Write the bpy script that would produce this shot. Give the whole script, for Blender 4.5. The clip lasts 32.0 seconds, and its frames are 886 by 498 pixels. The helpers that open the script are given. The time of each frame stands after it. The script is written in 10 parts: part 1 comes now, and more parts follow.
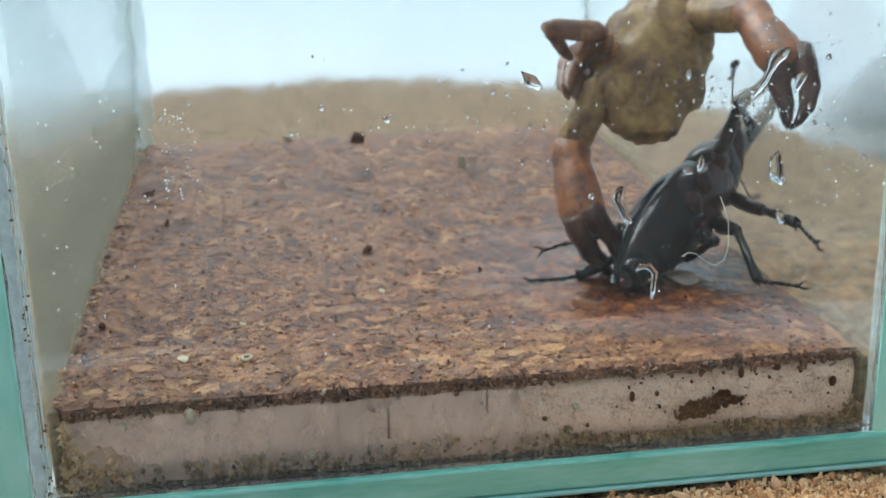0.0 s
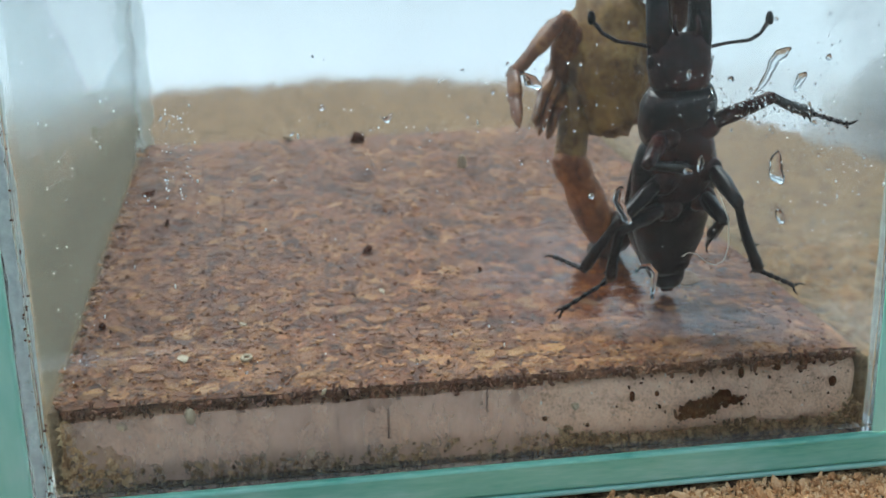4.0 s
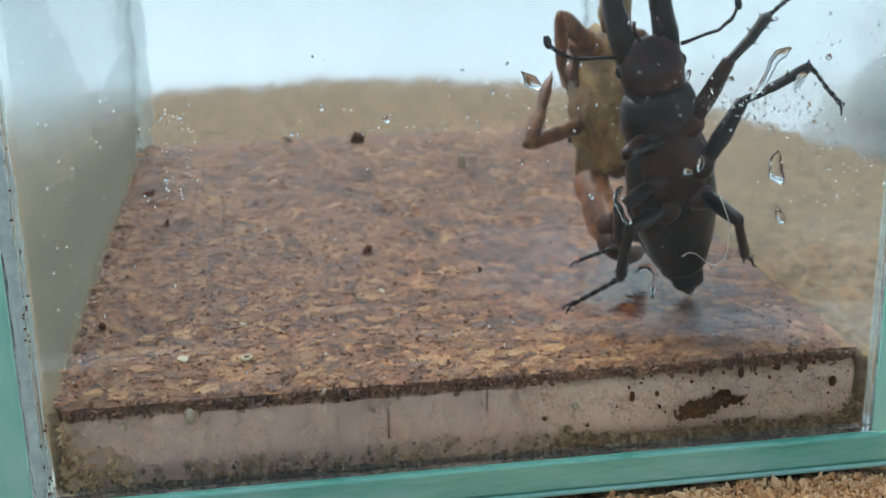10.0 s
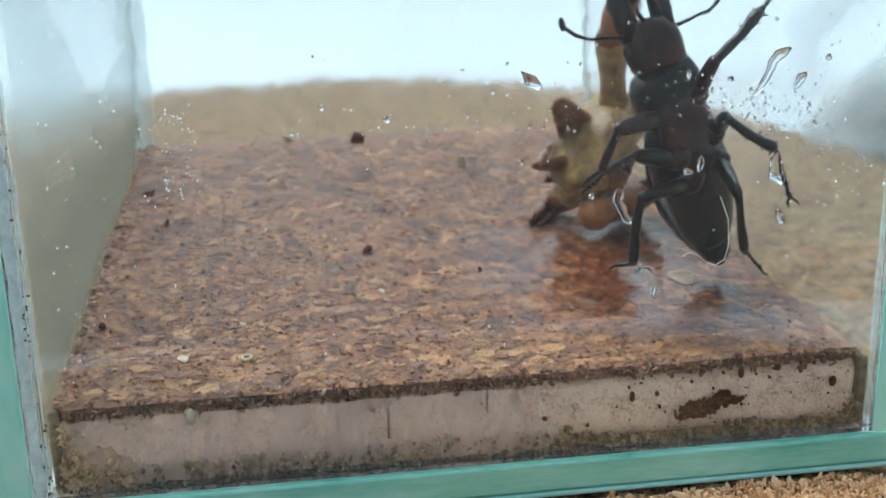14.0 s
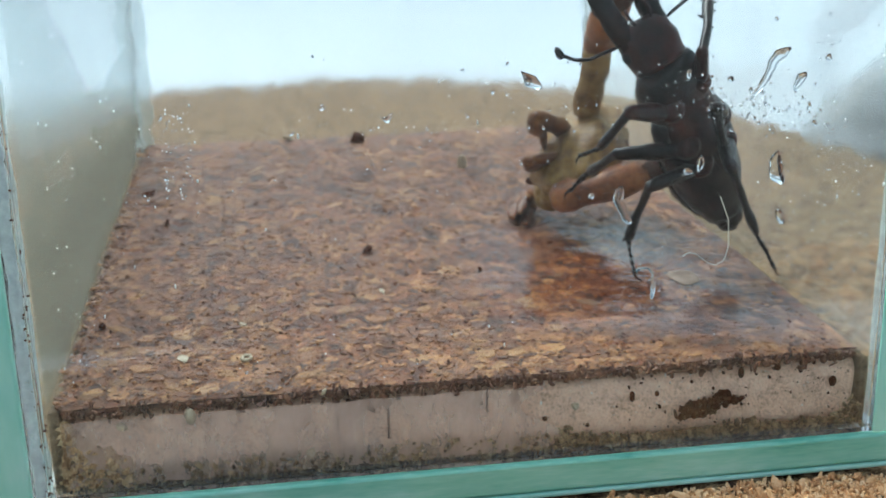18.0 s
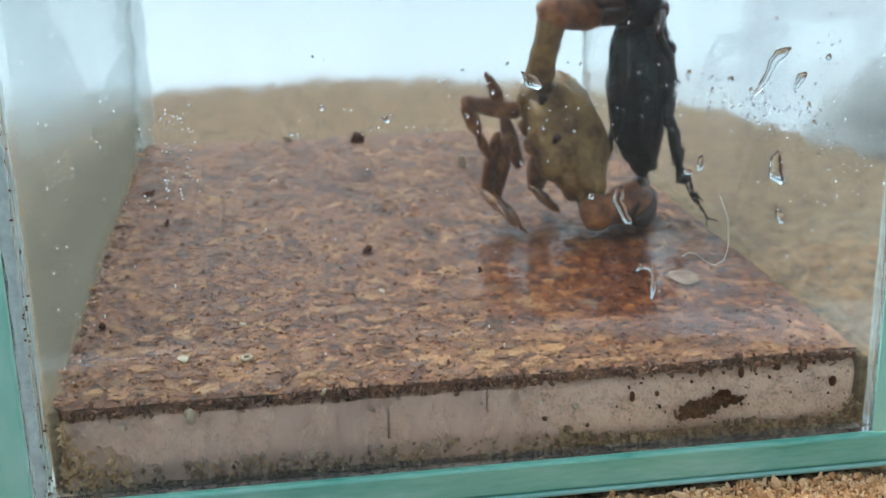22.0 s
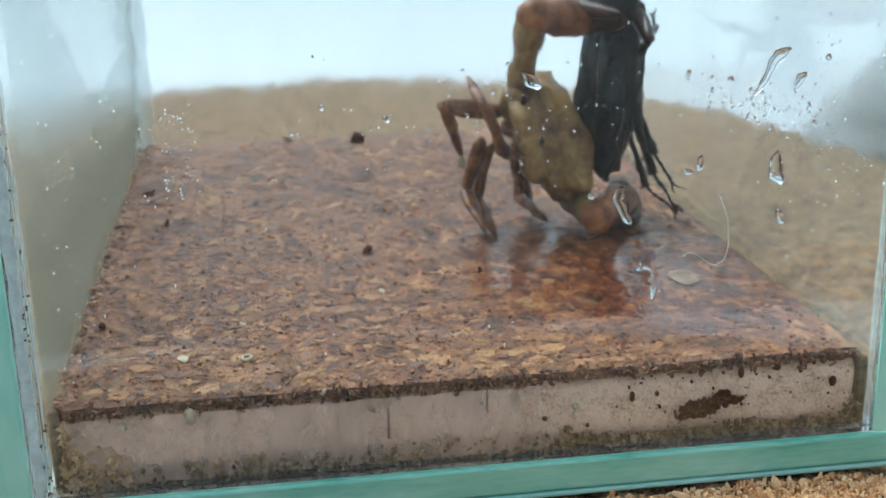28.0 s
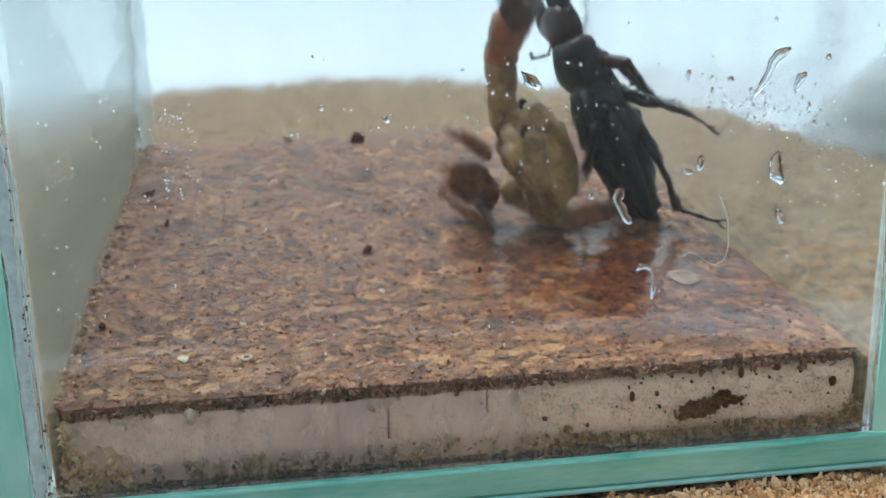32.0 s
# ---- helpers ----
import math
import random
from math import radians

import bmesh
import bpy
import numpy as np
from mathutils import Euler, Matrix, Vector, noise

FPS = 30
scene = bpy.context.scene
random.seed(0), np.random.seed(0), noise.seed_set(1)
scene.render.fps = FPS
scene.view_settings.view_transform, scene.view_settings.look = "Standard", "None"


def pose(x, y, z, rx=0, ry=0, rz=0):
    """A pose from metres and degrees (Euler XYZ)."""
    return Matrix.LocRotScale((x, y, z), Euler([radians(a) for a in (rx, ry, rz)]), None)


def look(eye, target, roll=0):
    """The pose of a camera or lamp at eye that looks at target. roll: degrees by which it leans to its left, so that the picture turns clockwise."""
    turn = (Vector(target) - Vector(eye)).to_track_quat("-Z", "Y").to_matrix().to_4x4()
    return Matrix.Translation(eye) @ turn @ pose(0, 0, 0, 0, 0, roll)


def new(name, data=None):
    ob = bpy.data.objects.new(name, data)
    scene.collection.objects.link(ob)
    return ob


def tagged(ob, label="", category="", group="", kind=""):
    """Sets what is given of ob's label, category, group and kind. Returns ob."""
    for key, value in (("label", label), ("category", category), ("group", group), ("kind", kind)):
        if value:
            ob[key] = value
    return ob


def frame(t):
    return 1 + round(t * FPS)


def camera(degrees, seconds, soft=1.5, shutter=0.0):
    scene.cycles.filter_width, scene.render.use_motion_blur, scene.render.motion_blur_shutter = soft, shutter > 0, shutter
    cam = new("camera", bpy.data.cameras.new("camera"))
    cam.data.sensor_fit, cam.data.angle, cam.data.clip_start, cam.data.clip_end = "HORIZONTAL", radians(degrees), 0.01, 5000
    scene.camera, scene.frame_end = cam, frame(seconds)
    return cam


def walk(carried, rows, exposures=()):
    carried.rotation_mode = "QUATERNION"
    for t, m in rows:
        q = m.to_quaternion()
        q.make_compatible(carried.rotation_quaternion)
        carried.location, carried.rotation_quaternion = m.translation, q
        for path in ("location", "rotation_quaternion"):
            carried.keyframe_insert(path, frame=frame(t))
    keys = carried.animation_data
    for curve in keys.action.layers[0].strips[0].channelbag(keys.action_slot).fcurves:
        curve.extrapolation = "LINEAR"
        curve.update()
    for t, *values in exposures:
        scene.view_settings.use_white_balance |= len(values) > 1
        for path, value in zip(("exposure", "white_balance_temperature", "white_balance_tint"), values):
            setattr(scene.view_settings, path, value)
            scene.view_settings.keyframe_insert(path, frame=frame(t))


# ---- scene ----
# The board's near top edge runs along x from 0; y goes into the tank, z up from the table.
cam = camera(39.5, 32.0, soft=1.6, shutter=0.5)
EYE = pose(0.03736, -0.20083, 0.11080) @ pose(0, 0, 0, 0, 0, -8.300) @ pose(0, 0, 0, 90 - 17.834, 0, 0) @ pose(0, 0, 0, 0, 0, -1.083)
walk(cam, [(0, EYE), (32, EYE)], exposures=[(0, 0.76, 5960, 0), (1, 0.55, 5960, 0), (2, 0.63, 5960, 0), (3, 0.66, 5960, 0), (10, 0.66, 5960, 0), (12, 0.86, 5920, 0), (14, 0.83, 5920, 0), (17, 0.79, 5920, 0), (20, 0.75, 5920, 0), (32, 0.75, 5920, 0)])

# ---- light: a bright overcast day ----
world = bpy.data.worlds.new("overcast_sky")
scene.world = world
world.use_nodes = True
wn, wl = world.node_tree.nodes, world.node_tree.links
wn.clear()
sky = wn.new("ShaderNodeTexSky")
sky.sky_type, sky.sun_disc = "NISHITA", False
sky.sun_elevation, sky.sun_rotation = radians(52), radians(-25)
sky.air_density, sky.dust_density, sky.ozone_density = 1.0, 3.0, 1.0
soft_sky = wn.new("ShaderNodeHueSaturation")
soft_sky.inputs["Saturation"].default_value = 0.6
wbg = wn.new("ShaderNodeBackground")
wbg.inputs["Strength"].default_value = 0.14
wout = wn.new("ShaderNodeOutputWorld")
wl.new(sky.outputs[0], soft_sky.inputs["Color"])
wl.new(soft_sky.outputs[0], wbg.inputs["Color"])
wl.new(wbg.outputs[0], wout.inputs["Surface"])
sun = new("sun", bpy.data.lights.new("sun", "SUN"))
sun.data.energy, sun.data.angle, sun.data.color = 1.2, radians(35), (0.97, 0.98, 1.0)
sun.matrix_world = look((-0.5, 1.1, 1.6), (0.07, 0.1, 0))


# ---- materials ----
def nodes(name):
    m = bpy.data.materials.new(name)
    m.use_nodes = True
    t = m.node_tree
    return m, t.nodes, t.links, t.nodes["Principled BSDF"]


def ramp(n, l, src, stops):
    r = n.new("ShaderNodeValToRGB")
    while len(r.color_ramp.elements) < len(stops):
        r.color_ramp.elements.new(0.5)
    for e, (p, c) in zip(r.color_ramp.elements, stops):
        e.position, e.color = p, (*c, 1)
    l.new(src, r.inputs[0])
    return r.outputs["Color"]


def tex(n, l, kind, scale, stretch=(1, 1, 1), detail=4, vector=None, **more):
    c = n.new("ShaderNodeTexCoord")
    m = n.new("ShaderNodeMapping")
    m.inputs["Scale"].default_value = stretch
    l.new(vector or c.outputs["Object"], m.inputs["Vector"])
    t = n.new("ShaderNodeTex" + kind)
    t.inputs["Scale"].default_value = scale
    if "Detail" in t.inputs:
        t.inputs["Detail"].default_value = detail
    l.new(m.outputs[0], t.inputs["Vector"])
    for k, v in more.items():
        if k in t.inputs:
            t.inputs[k].default_value = v
    return t


def bump(n, l, height, strength, distance, normal=None):
    b = n.new("ShaderNodeBump")
    b.inputs["Strength"].default_value, b.inputs["Distance"].default_value = strength, distance
    l.new(height, b.inputs["Height"])
    if normal is not None:
        l.new(normal, b.inputs["Normal"])
    return b.outputs[0]


def mix(n, l, fac, a, b, blend="MIX"):
    m = n.new("ShaderNodeMix")
    m.data_type, m.blend_type = "RGBA", blend
    for sock, v in ((m.inputs[0], fac), (m.inputs[6], a), (m.inputs[7], b)):
        if hasattr(v, "is_output"):
            l.new(v, sock)
        elif isinstance(v, tuple):
            sock.default_value = (*v, 1)
        else:
            sock.default_value = v
    return m.outputs[2]


def wet_place(n, l):
    """1 where the board lies under water, 0 where it is merely damp."""
    geo = n.new("ShaderNodeNewGeometry")
    place = n.new("ShaderNodeMapping")
    place.inputs["Location"].default_value = (-0.112 / 0.064, -0.050 / 0.074, 0)
    place.inputs["Scale"].default_value = (1 / 0.064, 1 / 0.074, 0)
    l.new(geo.outputs["Position"], place.inputs["Vector"])
    far = n.new("ShaderNodeVectorMath")
    far.operation = "LENGTH"
    l.new(place.outputs[0], far.inputs[0])
    uneven = tex(n, l, "Noise", 70, (1, 1, 1), 4, vector=geo.outputs["Position"])
    both = n.new("ShaderNodeMath")
    both.operation = "MULTIPLY_ADD"
    l.new(uneven.outputs[0], both.inputs[0])
    both.inputs[1].default_value = 0.8
    l.new(far.outputs["Value"], both.inputs[2])
    return ramp(n, l, both.outputs[0], [(0.55, (1, 1, 1)), (1.0, (0, 0, 0))])


def soak(n, l, p, color, weight):
    """Wet bark is darker and redder; its gloss then belongs to the water above it."""
    w = wet_place(n, l)
    l.new(mix(n, l, w, color, mix(n, l, 1.0, color, (1.2, 0.86, 0.43), "MULTIPLY")), p.inputs["Base Color"])
    l.new(mix(n, l, w, (weight,) * 3, (0.0, 0.0, 0.0)), p.inputs["Coat Weight"])


def mottled(name, stops, scale, rough=0.6, fine=0.3, relief=0.0005, stretch=(1, 1, 1), coat=0.0, coat_rough=0.1, random_tint=0.0, spec=0.5, sss=0.0, metal=0.0, island=False, soaks=False):
    """A surface of two scales of noise, with relief."""
    m, n, l, p = nodes(name)
    a = tex(n, l, "Noise", scale, stretch, 5, Roughness=0.65)
    b = tex(n, l, "Noise", scale * 7, stretch, 3)
    f = n.new("ShaderNodeMath")
    f.operation = "MULTIPLY_ADD"
    f.inputs[1].default_value = fine
    l.new(b.outputs[0], f.inputs[0])
    g = n.new("ShaderNodeMath")
    g.operation = "SUBTRACT"
    l.new(a.outputs[0], g.inputs[0])
    g.inputs[1].default_value = fine * 0.5
    l.new(g.outputs[0], f.inputs[2])
    fac = f.outputs[0]
    if random_tint:
        o = n.new("ShaderNodeNewGeometry" if island else "ShaderNodeObjectInfo")
        q = n.new("ShaderNodeMath")
        q.operation = "MULTIPLY_ADD"
        q.inputs[1].default_value = random_tint
        l.new(o.outputs["Random Per Island" if island else "Random"], q.inputs[0])
        z = n.new("ShaderNodeMath")
        z.operation = "SUBTRACT"
        z.inputs[1].default_value = random_tint / 2
        l.new(fac, z.inputs[0])
        l.new(z.outputs[0], q.inputs[2])
        fac = q.outputs[0]
    col = ramp(n, l, fac, stops)
    l.new(col, p.inputs["Base Color"])
    p.inputs["Roughness"].default_value = rough
    p.inputs["Specular IOR Level"].default_value = spec
    p.inputs["Coat Weight"].default_value, p.inputs["Coat Roughness"].default_value = coat, coat_rough
    p.inputs["Metallic"].default_value = metal
    if soaks:
        soak(n, l, p, col, coat)
    if sss:
        p.inputs["Subsurface Weight"].default_value = sss
        p.inputs["Subsurface Radius"].default_value = (0.004, 0.002, 0.001)
        p.inputs["Subsurface Scale"].default_value = 0.5
    if relief:
        l.new(bump(n, l, fac, 0.6, relief), p.inputs["Normal"])
    return m


def glass(name, tint=(0.93, 0.985, 0.97), rough=0.0, dirt=0.06, dirt_color=(0.62, 0.68, 0.70), dirt_scale=40, streak=(1, 1, 0.25)):
    """A clear pane with a thin film of mist and dirt on it."""
    m, n, l, p = nodes(name)
    n.remove(p)
    out = n["Material Output"]
    g = n.new("ShaderNodeBsdfGlass")
    g.inputs["Color"].default_value = (*tint, 1)
    g.inputs["IOR"].default_value = 1.5
    g.inputs["Roughness"].default_value = rough
    d = n.new("ShaderNodeBsdfDiffuse")
    d.inputs["Color"].default_value = (*dirt_color, 1)
    tr = n.new("ShaderNodeBsdfTranslucent")
    tr.inputs["Color"].default_value = (*dirt_color, 1)
    dt = n.new("ShaderNodeMixShader")
    l.new(d.outputs[0], dt.inputs[1])
    l.new(tr.outputs[0], dt.inputs[2])
    t = tex(n, l, "Noise", dirt_scale, streak, 6, Roughness=0.7)
    r = ramp(n, l, t.outputs[0], [(0.3, (dirt * 0.4,) * 3), (0.75, (dirt * 1.6,) * 3)])
    s = n.new("ShaderNodeMixShader")
    l.new(r, s.inputs[0])
    l.new(g.outputs[0], s.inputs[1])
    l.new(dt.outputs[0], s.inputs[2])
    l.new(s.outputs[0], out.inputs["Surface"])
    return m


def wavy(material, scale, strength, distance):
    """A film of water on a pane bends what lies behind it a little."""
    n, l = material.node_tree.nodes, material.node_tree.links
    t = tex(n, l, "Noise", scale, (1, 1, 0.6), 2)
    l.new(bump(n, l, t.outputs[0], strength, distance), n["Glass BSDF"].inputs["Normal"])
    return material


def milky(name, color, back):
    """Cloudy rubber that lets light through from behind."""
    m, n, l, p = nodes(name)
    n.remove(p)
    t = tex(n, l, "Noise", 220, (1, 1, 1), 5)
    c = ramp(n, l, t.outputs[0], [(0.30, tuple(v * 0.72 for v in color)), (0.44, color), (0.7, tuple(min(0.9, v * 1.15) for v in color))])
    d, tr, s = n.new("ShaderNodeBsdfDiffuse"), n.new("ShaderNodeBsdfTranslucent"), n.new("ShaderNodeMixShader")
    l.new(c, d.inputs["Color"])
    l.new(c, tr.inputs["Color"])
    s.inputs[0].default_value = back
    l.new(d.outputs[0], s.inputs[1])
    l.new(tr.outputs[0], s.inputs[2])
    l.new(s.outputs[0], n["Material Output"].inputs["Surface"])
    return m


def film(name, color, low, high, scale, stretch=(1, 1, 1)):
    """A thin milky film: part see-through, part scattering."""
    m, n, l, p = nodes(name)
    n.remove(p)
    out = n["Material Output"]
    clear = n.new("ShaderNodeBsdfTransparent")
    d = n.new("ShaderNodeBsdfDiffuse")
    d.inputs["Color"].default_value = (*color, 1)
    t = tex(n, l, "Noise", scale, stretch, 6, Roughness=0.62)
    r = ramp(n, l, t.outputs[0], [(0.3, (low,) * 3), (0.7, (high,) * 3)])
    s = n.new("ShaderNodeMixShader")
    l.new(r, s.inputs[0])
    l.new(clear.outputs[0], s.inputs[1])
    l.new(d.outputs[0], s.inputs[2])
    l.new(s.outputs[0], out.inputs["Surface"])
    return m


FLAKE_TONES = [(0.0, (0.060, 0.020, 0.010)), (0.25, (0.130, 0.044, 0.017)), (0.5, (0.200, 0.071, 0.024)), (0.75, (0.284, 0.114, 0.037)), (1.0, (0.45, 0.222, 0.082))]


def warped(n, l, src, scale, amount):
    t = tex(n, l, "Noise", scale, (1, 1, 1), 4, vector=src, Roughness=0.6)
    o = n.new("ShaderNodeVectorMath")
    o.operation = "SUBTRACT"
    l.new(t.outputs["Color"], o.inputs[0])
    o.inputs[1].default_value = (0.5, 0.5, 0.5)
    v = n.new("ShaderNodeVectorMath")
    v.operation = "MULTIPLY_ADD"
    l.new(o.outputs[0], v.inputs[0])
    v.inputs[1].default_value = (amount, amount, 0)
    l.new(src, v.inputs[2])
    return v.outputs[0]


def cork_material(name, wet=0.5):
    """Pressed bark flakes of several sizes under a damp sheen."""
    m, n, l, p = nodes(name)
    c = n.new("ShaderNodeTexCoord")
    at = warped(n, l, warped(n, l, c.outputs["Object"], 150, 0.0040), 700, 0.0012)
    large = tex(n, l, "Voronoi", 170, (1, 0.58, 1), 0, vector=at)
    small = tex(n, l, "Voronoi", 400, (1, 0.58, 1), 0, vector=at)
    tiny = tex(n, l, "Voronoi", 950, (1, 0.58, 1), 0, vector=at)
    edge = tex(n, l, "Voronoi", 400, (1, 0.58, 1), 0, vector=at)
    edge.feature = "DISTANCE_TO_EDGE"
    shade = mix(n, l, 0.5, large.outputs["Color"], small.outputs["Color"])
    shade = mix(n, l, 0.33, shade, tiny.outputs["Color"])
    grain = tex(n, l, "Noise", 300, (1, 0.55, 1), 8, vector=at, Roughness=0.82)
    shade = mix(n, l, 0.45, shade, grain.outputs[0])
    value = n.new("ShaderNodeSeparateColor")
    l.new(shade, value.inputs[0])
    stretch = n.new("ShaderNodeMapRange")
    stretch.inputs["From Min"].default_value, stretch.inputs["From Max"].default_value = 0.33, 0.68
    l.new(value.outputs[0], stretch.inputs["Value"])
    col = ramp(n, l, stretch.outputs[0], FLAKE_TONES)
    tint = ramp(n, l, value.outputs[1], [(0.35, (1.06, 0.90, 0.88)), (0.5, (1, 1, 1)), (0.65, (0.97, 1.06, 1.04))])
    col = mix(n, l, 0.9, col, tint, "MULTIPLY")
    fibre = tex(n, l, "Noise", 1300, (1.0, 0.55, 1), 5, vector=at, Roughness=0.8)
    col = mix(n, l, 0.45, col, ramp(n, l, fibre.outputs[0], [(0.36, (0.30, 0.25, 0.23)), (0.47, (1, 1, 1)), (0.64, (1.5, 1.45, 1.36))]), "MULTIPLY")
    crack = ramp(n, l, edge.outputs["Distance"], [(0.0, (0.18, 0.12, 0.10)), (0.10, (1, 1, 1))])
    where = tex(n, l, "Noise", 170, (1, 1, 1), 4, vector=c.outputs["Object"], Roughness=0.7)
    col = mix(n, l, ramp(n, l, where.outputs[0], [(0.44, (0, 0, 0)), (0.6, (0.6,) * 3)]), col, mix(n, l, 1.0, col, crack, "MULTIPLY"))
    stain = tex(n, l, "Noise", 55, (1, 1, 1), 7, vector=c.outputs["Object"], Roughness=0.8)
    col = mix(n, l, 0.7, col, ramp(n, l, stain.outputs[0], [(0.36, (0.62, 0.52, 0.50)), (0.5, (1, 1, 1)), (0.7, (1.15, 1.1, 1.05))]), "MULTIPLY")
    soak(n, l, p, col, wet)
    p.inputs["Roughness"].default_value = 0.7
    p.inputs["Specular IOR Level"].default_value = 0.25
    p.inputs["Coat IOR"].default_value = 1.45
    h = mix(n, l, 0.5, shade, fibre.outputs[0])
    l.new(bump(n, l, h, 0.9, 0.0014), p.inputs["Normal"])
    l.new(bump(n, l, h, 0.9, 0.0014), p.inputs["Coat Normal"])
    pool = tex(n, l, "Noise", 60, (1, 1, 1), 4, Roughness=0.6)
    l.new(ramp(n, l, pool.outputs[0], [(0.35, (0.26,) * 3), (0.65, (0.42,) * 3)]), p.inputs["Coat Roughness"])
    return m


M_TABLE = mottled("white_laminate", [(0.3, (0.66, 0.71, 0.75)), (0.7, (0.72, 0.765, 0.80))], 3, 0.35, 0.2, 0.0)
M_FLOOR = mottled("unseen_dark_floor", [(0.3, (0.05, 0.048, 0.045)), (0.7, (0.085, 0.08, 0.075))], 2, 0.8, 0.4, 0.002)
M_WALL = mottled("unseen_pale_wall", [(0.3, (0.70, 0.74, 0.78)), (0.7, (0.78, 0.81, 0.84))], 3, 0.8, 0.3, 0.001)
M_DIM_WALL = mottled("unseen_dim_wall", [(0.3, (0.12, 0.105, 0.09)), (0.7, (0.18, 0.16, 0.14))], 3, 0.8, 0.3, 0.002)
M_BED = mottled("bark_substrate", [(0.36, (0.070, 0.034, 0.015)), (0.49, (0.26, 0.147, 0.067)), (0.60, (0.47, 0.31, 0.157))], 210, 0.95, 0.6, 0.004)
M_CRUMB = mottled("bark_crumb", [(0.1, (0.42, 0.20, 0.085)), (0.5, (0.78, 0.46, 0.22)), (0.85, (0.88, 0.64, 0.38))], 400, 0.95, 0.5, 0.0006, random_tint=0.6, island=True, spec=0.1)
M_GLASS = glass("clear_glass", (0.97, 0.99, 0.985), dirt=0.003)
M_FRONT_GLASS = wavy(glass("wet_front_glass", (0.97, 0.99, 0.985), 0.044, 0.003), 150, 0.3, 0.00026)
M_SIDE_GLASS = glass("misted_glass", (0.96, 0.985, 0.98), 0.05, 0.10, (0.70, 0.62, 0.52), 25)
M_LEFT_GLASS = glass("dim_misted_glass", (0.97, 0.99, 0.985), 0.12, 0.02, (0.50, 0.50, 0.46), 30, (1, 0.6, 0.3))
M_BACK_GLASS = glass("wet_back_glass", (0.97, 0.985, 0.98), 0.11, 0.03, (0.60, 0.62, 0.62), 25)
# Bright tones and long streaks stand for carried light and reflections in the glass.
M_EDGE = mottled("glass_cut_edge", [(0.32, (0.12, 0.44, 0.32)), (0.42, (0.24, 0.61, 0.45)), (0.56, (0.33, 0.70, 0.54)), (0.72, (0.50, 0.82, 0.68))], 70, 0.25, 0.25, 0.0, (0.4, 1, 2.6))
M_EDGE_PALE = mottled("glass_arris", [(0.3, (0.34, 0.70, 0.55)), (0.7, (0.54, 0.82, 0.70))], 60, 0.35, 0.3, 0.0)
M_EDGE_SIDE = mottled("upright_cut_edge", [(0.32, (0.34, 0.78, 0.60)), (0.5, (0.46, 0.87, 0.71)), (0.68, (0.62, 0.92, 0.80))], 50, 0.3, 0.35, 0.0, (1, 1, 0.3))
M_SEAL = film("silicone_seam", (0.70, 0.76, 0.74), 0.22, 0.62, 160)
M_SMEAR = film("sealant_smear", (0.60, 0.73, 0.69), 0.30, 0.62, 130, (1, 1, 0.3))
M_CORK = cork_material("wet_bark_board", 0.55)
M_FLAKE = mottled("bark_flake", FLAKE_TONES, 330, 0.7, 1.2, 0.0014, (1, 0.6, 1), 0.5, 0.4, 0.8, spec=0.25, soaks=True)
M_FLAKES = mottled("bark_flakes", FLAKE_TONES, 330, 0.7, 1.2, 0.0014, (1, 0.6, 1), 0.5, 0.4, 0.8, spec=0.25, soaks=True, island=True)
M_OCHRE = mottled("ochre_flake", [(0.2, (0.17, 0.074, 0.028)), (0.5, (0.29, 0.138, 0.052)), (0.8, (0.46, 0.255, 0.11))], 400, 0.7, 1.5, 0.0014, (1, 0.6, 1), 0.3, 0.3, 0.5, spec=0.25)
M_RIM = mottled("dark_glue_line", [(0.3, (0.035, 0.013, 0.008)), (0.5, (0.115, 0.040, 0.020)), (0.66, (0.24, 0.105, 0.052)), (0.8, (0.38, 0.21, 0.12))], 220, 0.6, 0.5, 0.0006)
M_CORE = mottled("tan_foam_core", [(0.25, (0.54, 0.35, 0.25)), (0.5, (0.89, 0.61, 0.46)), (0.8, (0.94, 0.72, 0.57))], 260, 0.9, 0.9, 0.0008)
M_PIT = mottled("dark_rot", [(0.3, (0.020, 0.005, 0.002)), (0.5, (0.060, 0.016, 0.006)), (0.72, (0.13, 0.040, 0.014))], 260, 0.8, 0.4, 0.0003, spec=0.1)
M_FILM = film("milky_water_film", (0.73, 0.51, 0.41), 0.12, 0.66, 170, (1, 1, 0.45))
M_MIST = film("pane_film", (0.74, 0.75, 0.78), 0.004, 0.018, 26)
M_WEDGE_FILM = film("wedge_film", (0.72, 0.81, 0.83), 0.17, 0.30, 40)
M_DIM_FILM = film("dim_pane_film", (0.44, 0.40, 0.30), 0.02, 0.38, 90, (1, 0.8, 0.4))
M_DIM_LOW_FILM = film("dim_low_film", (0.31, 0.285, 0.205), 0.08, 0.42, 90, (1, 0.8, 0.8))
M_DEBRIS = mottled("wet_debris", [(0.15, (0.055, 0.038, 0.022)), (0.5, (0.17, 0.115, 0.062)), (0.85, (0.40, 0.30, 0.18))], 300, 0.7, 0.4, 0.0004, random_tint=0.7, island=True)
M_TAN = mottled("olive_tan_crumb", [(0.15, (0.24, 0.125, 0.055)), (0.5, (0.60, 0.38, 0.20)), (0.85, (0.80, 0.60, 0.38))], 420, 0.8, 1.2, 0.0008, (1, 1, 0.5), random_tint=0.5, island=True)
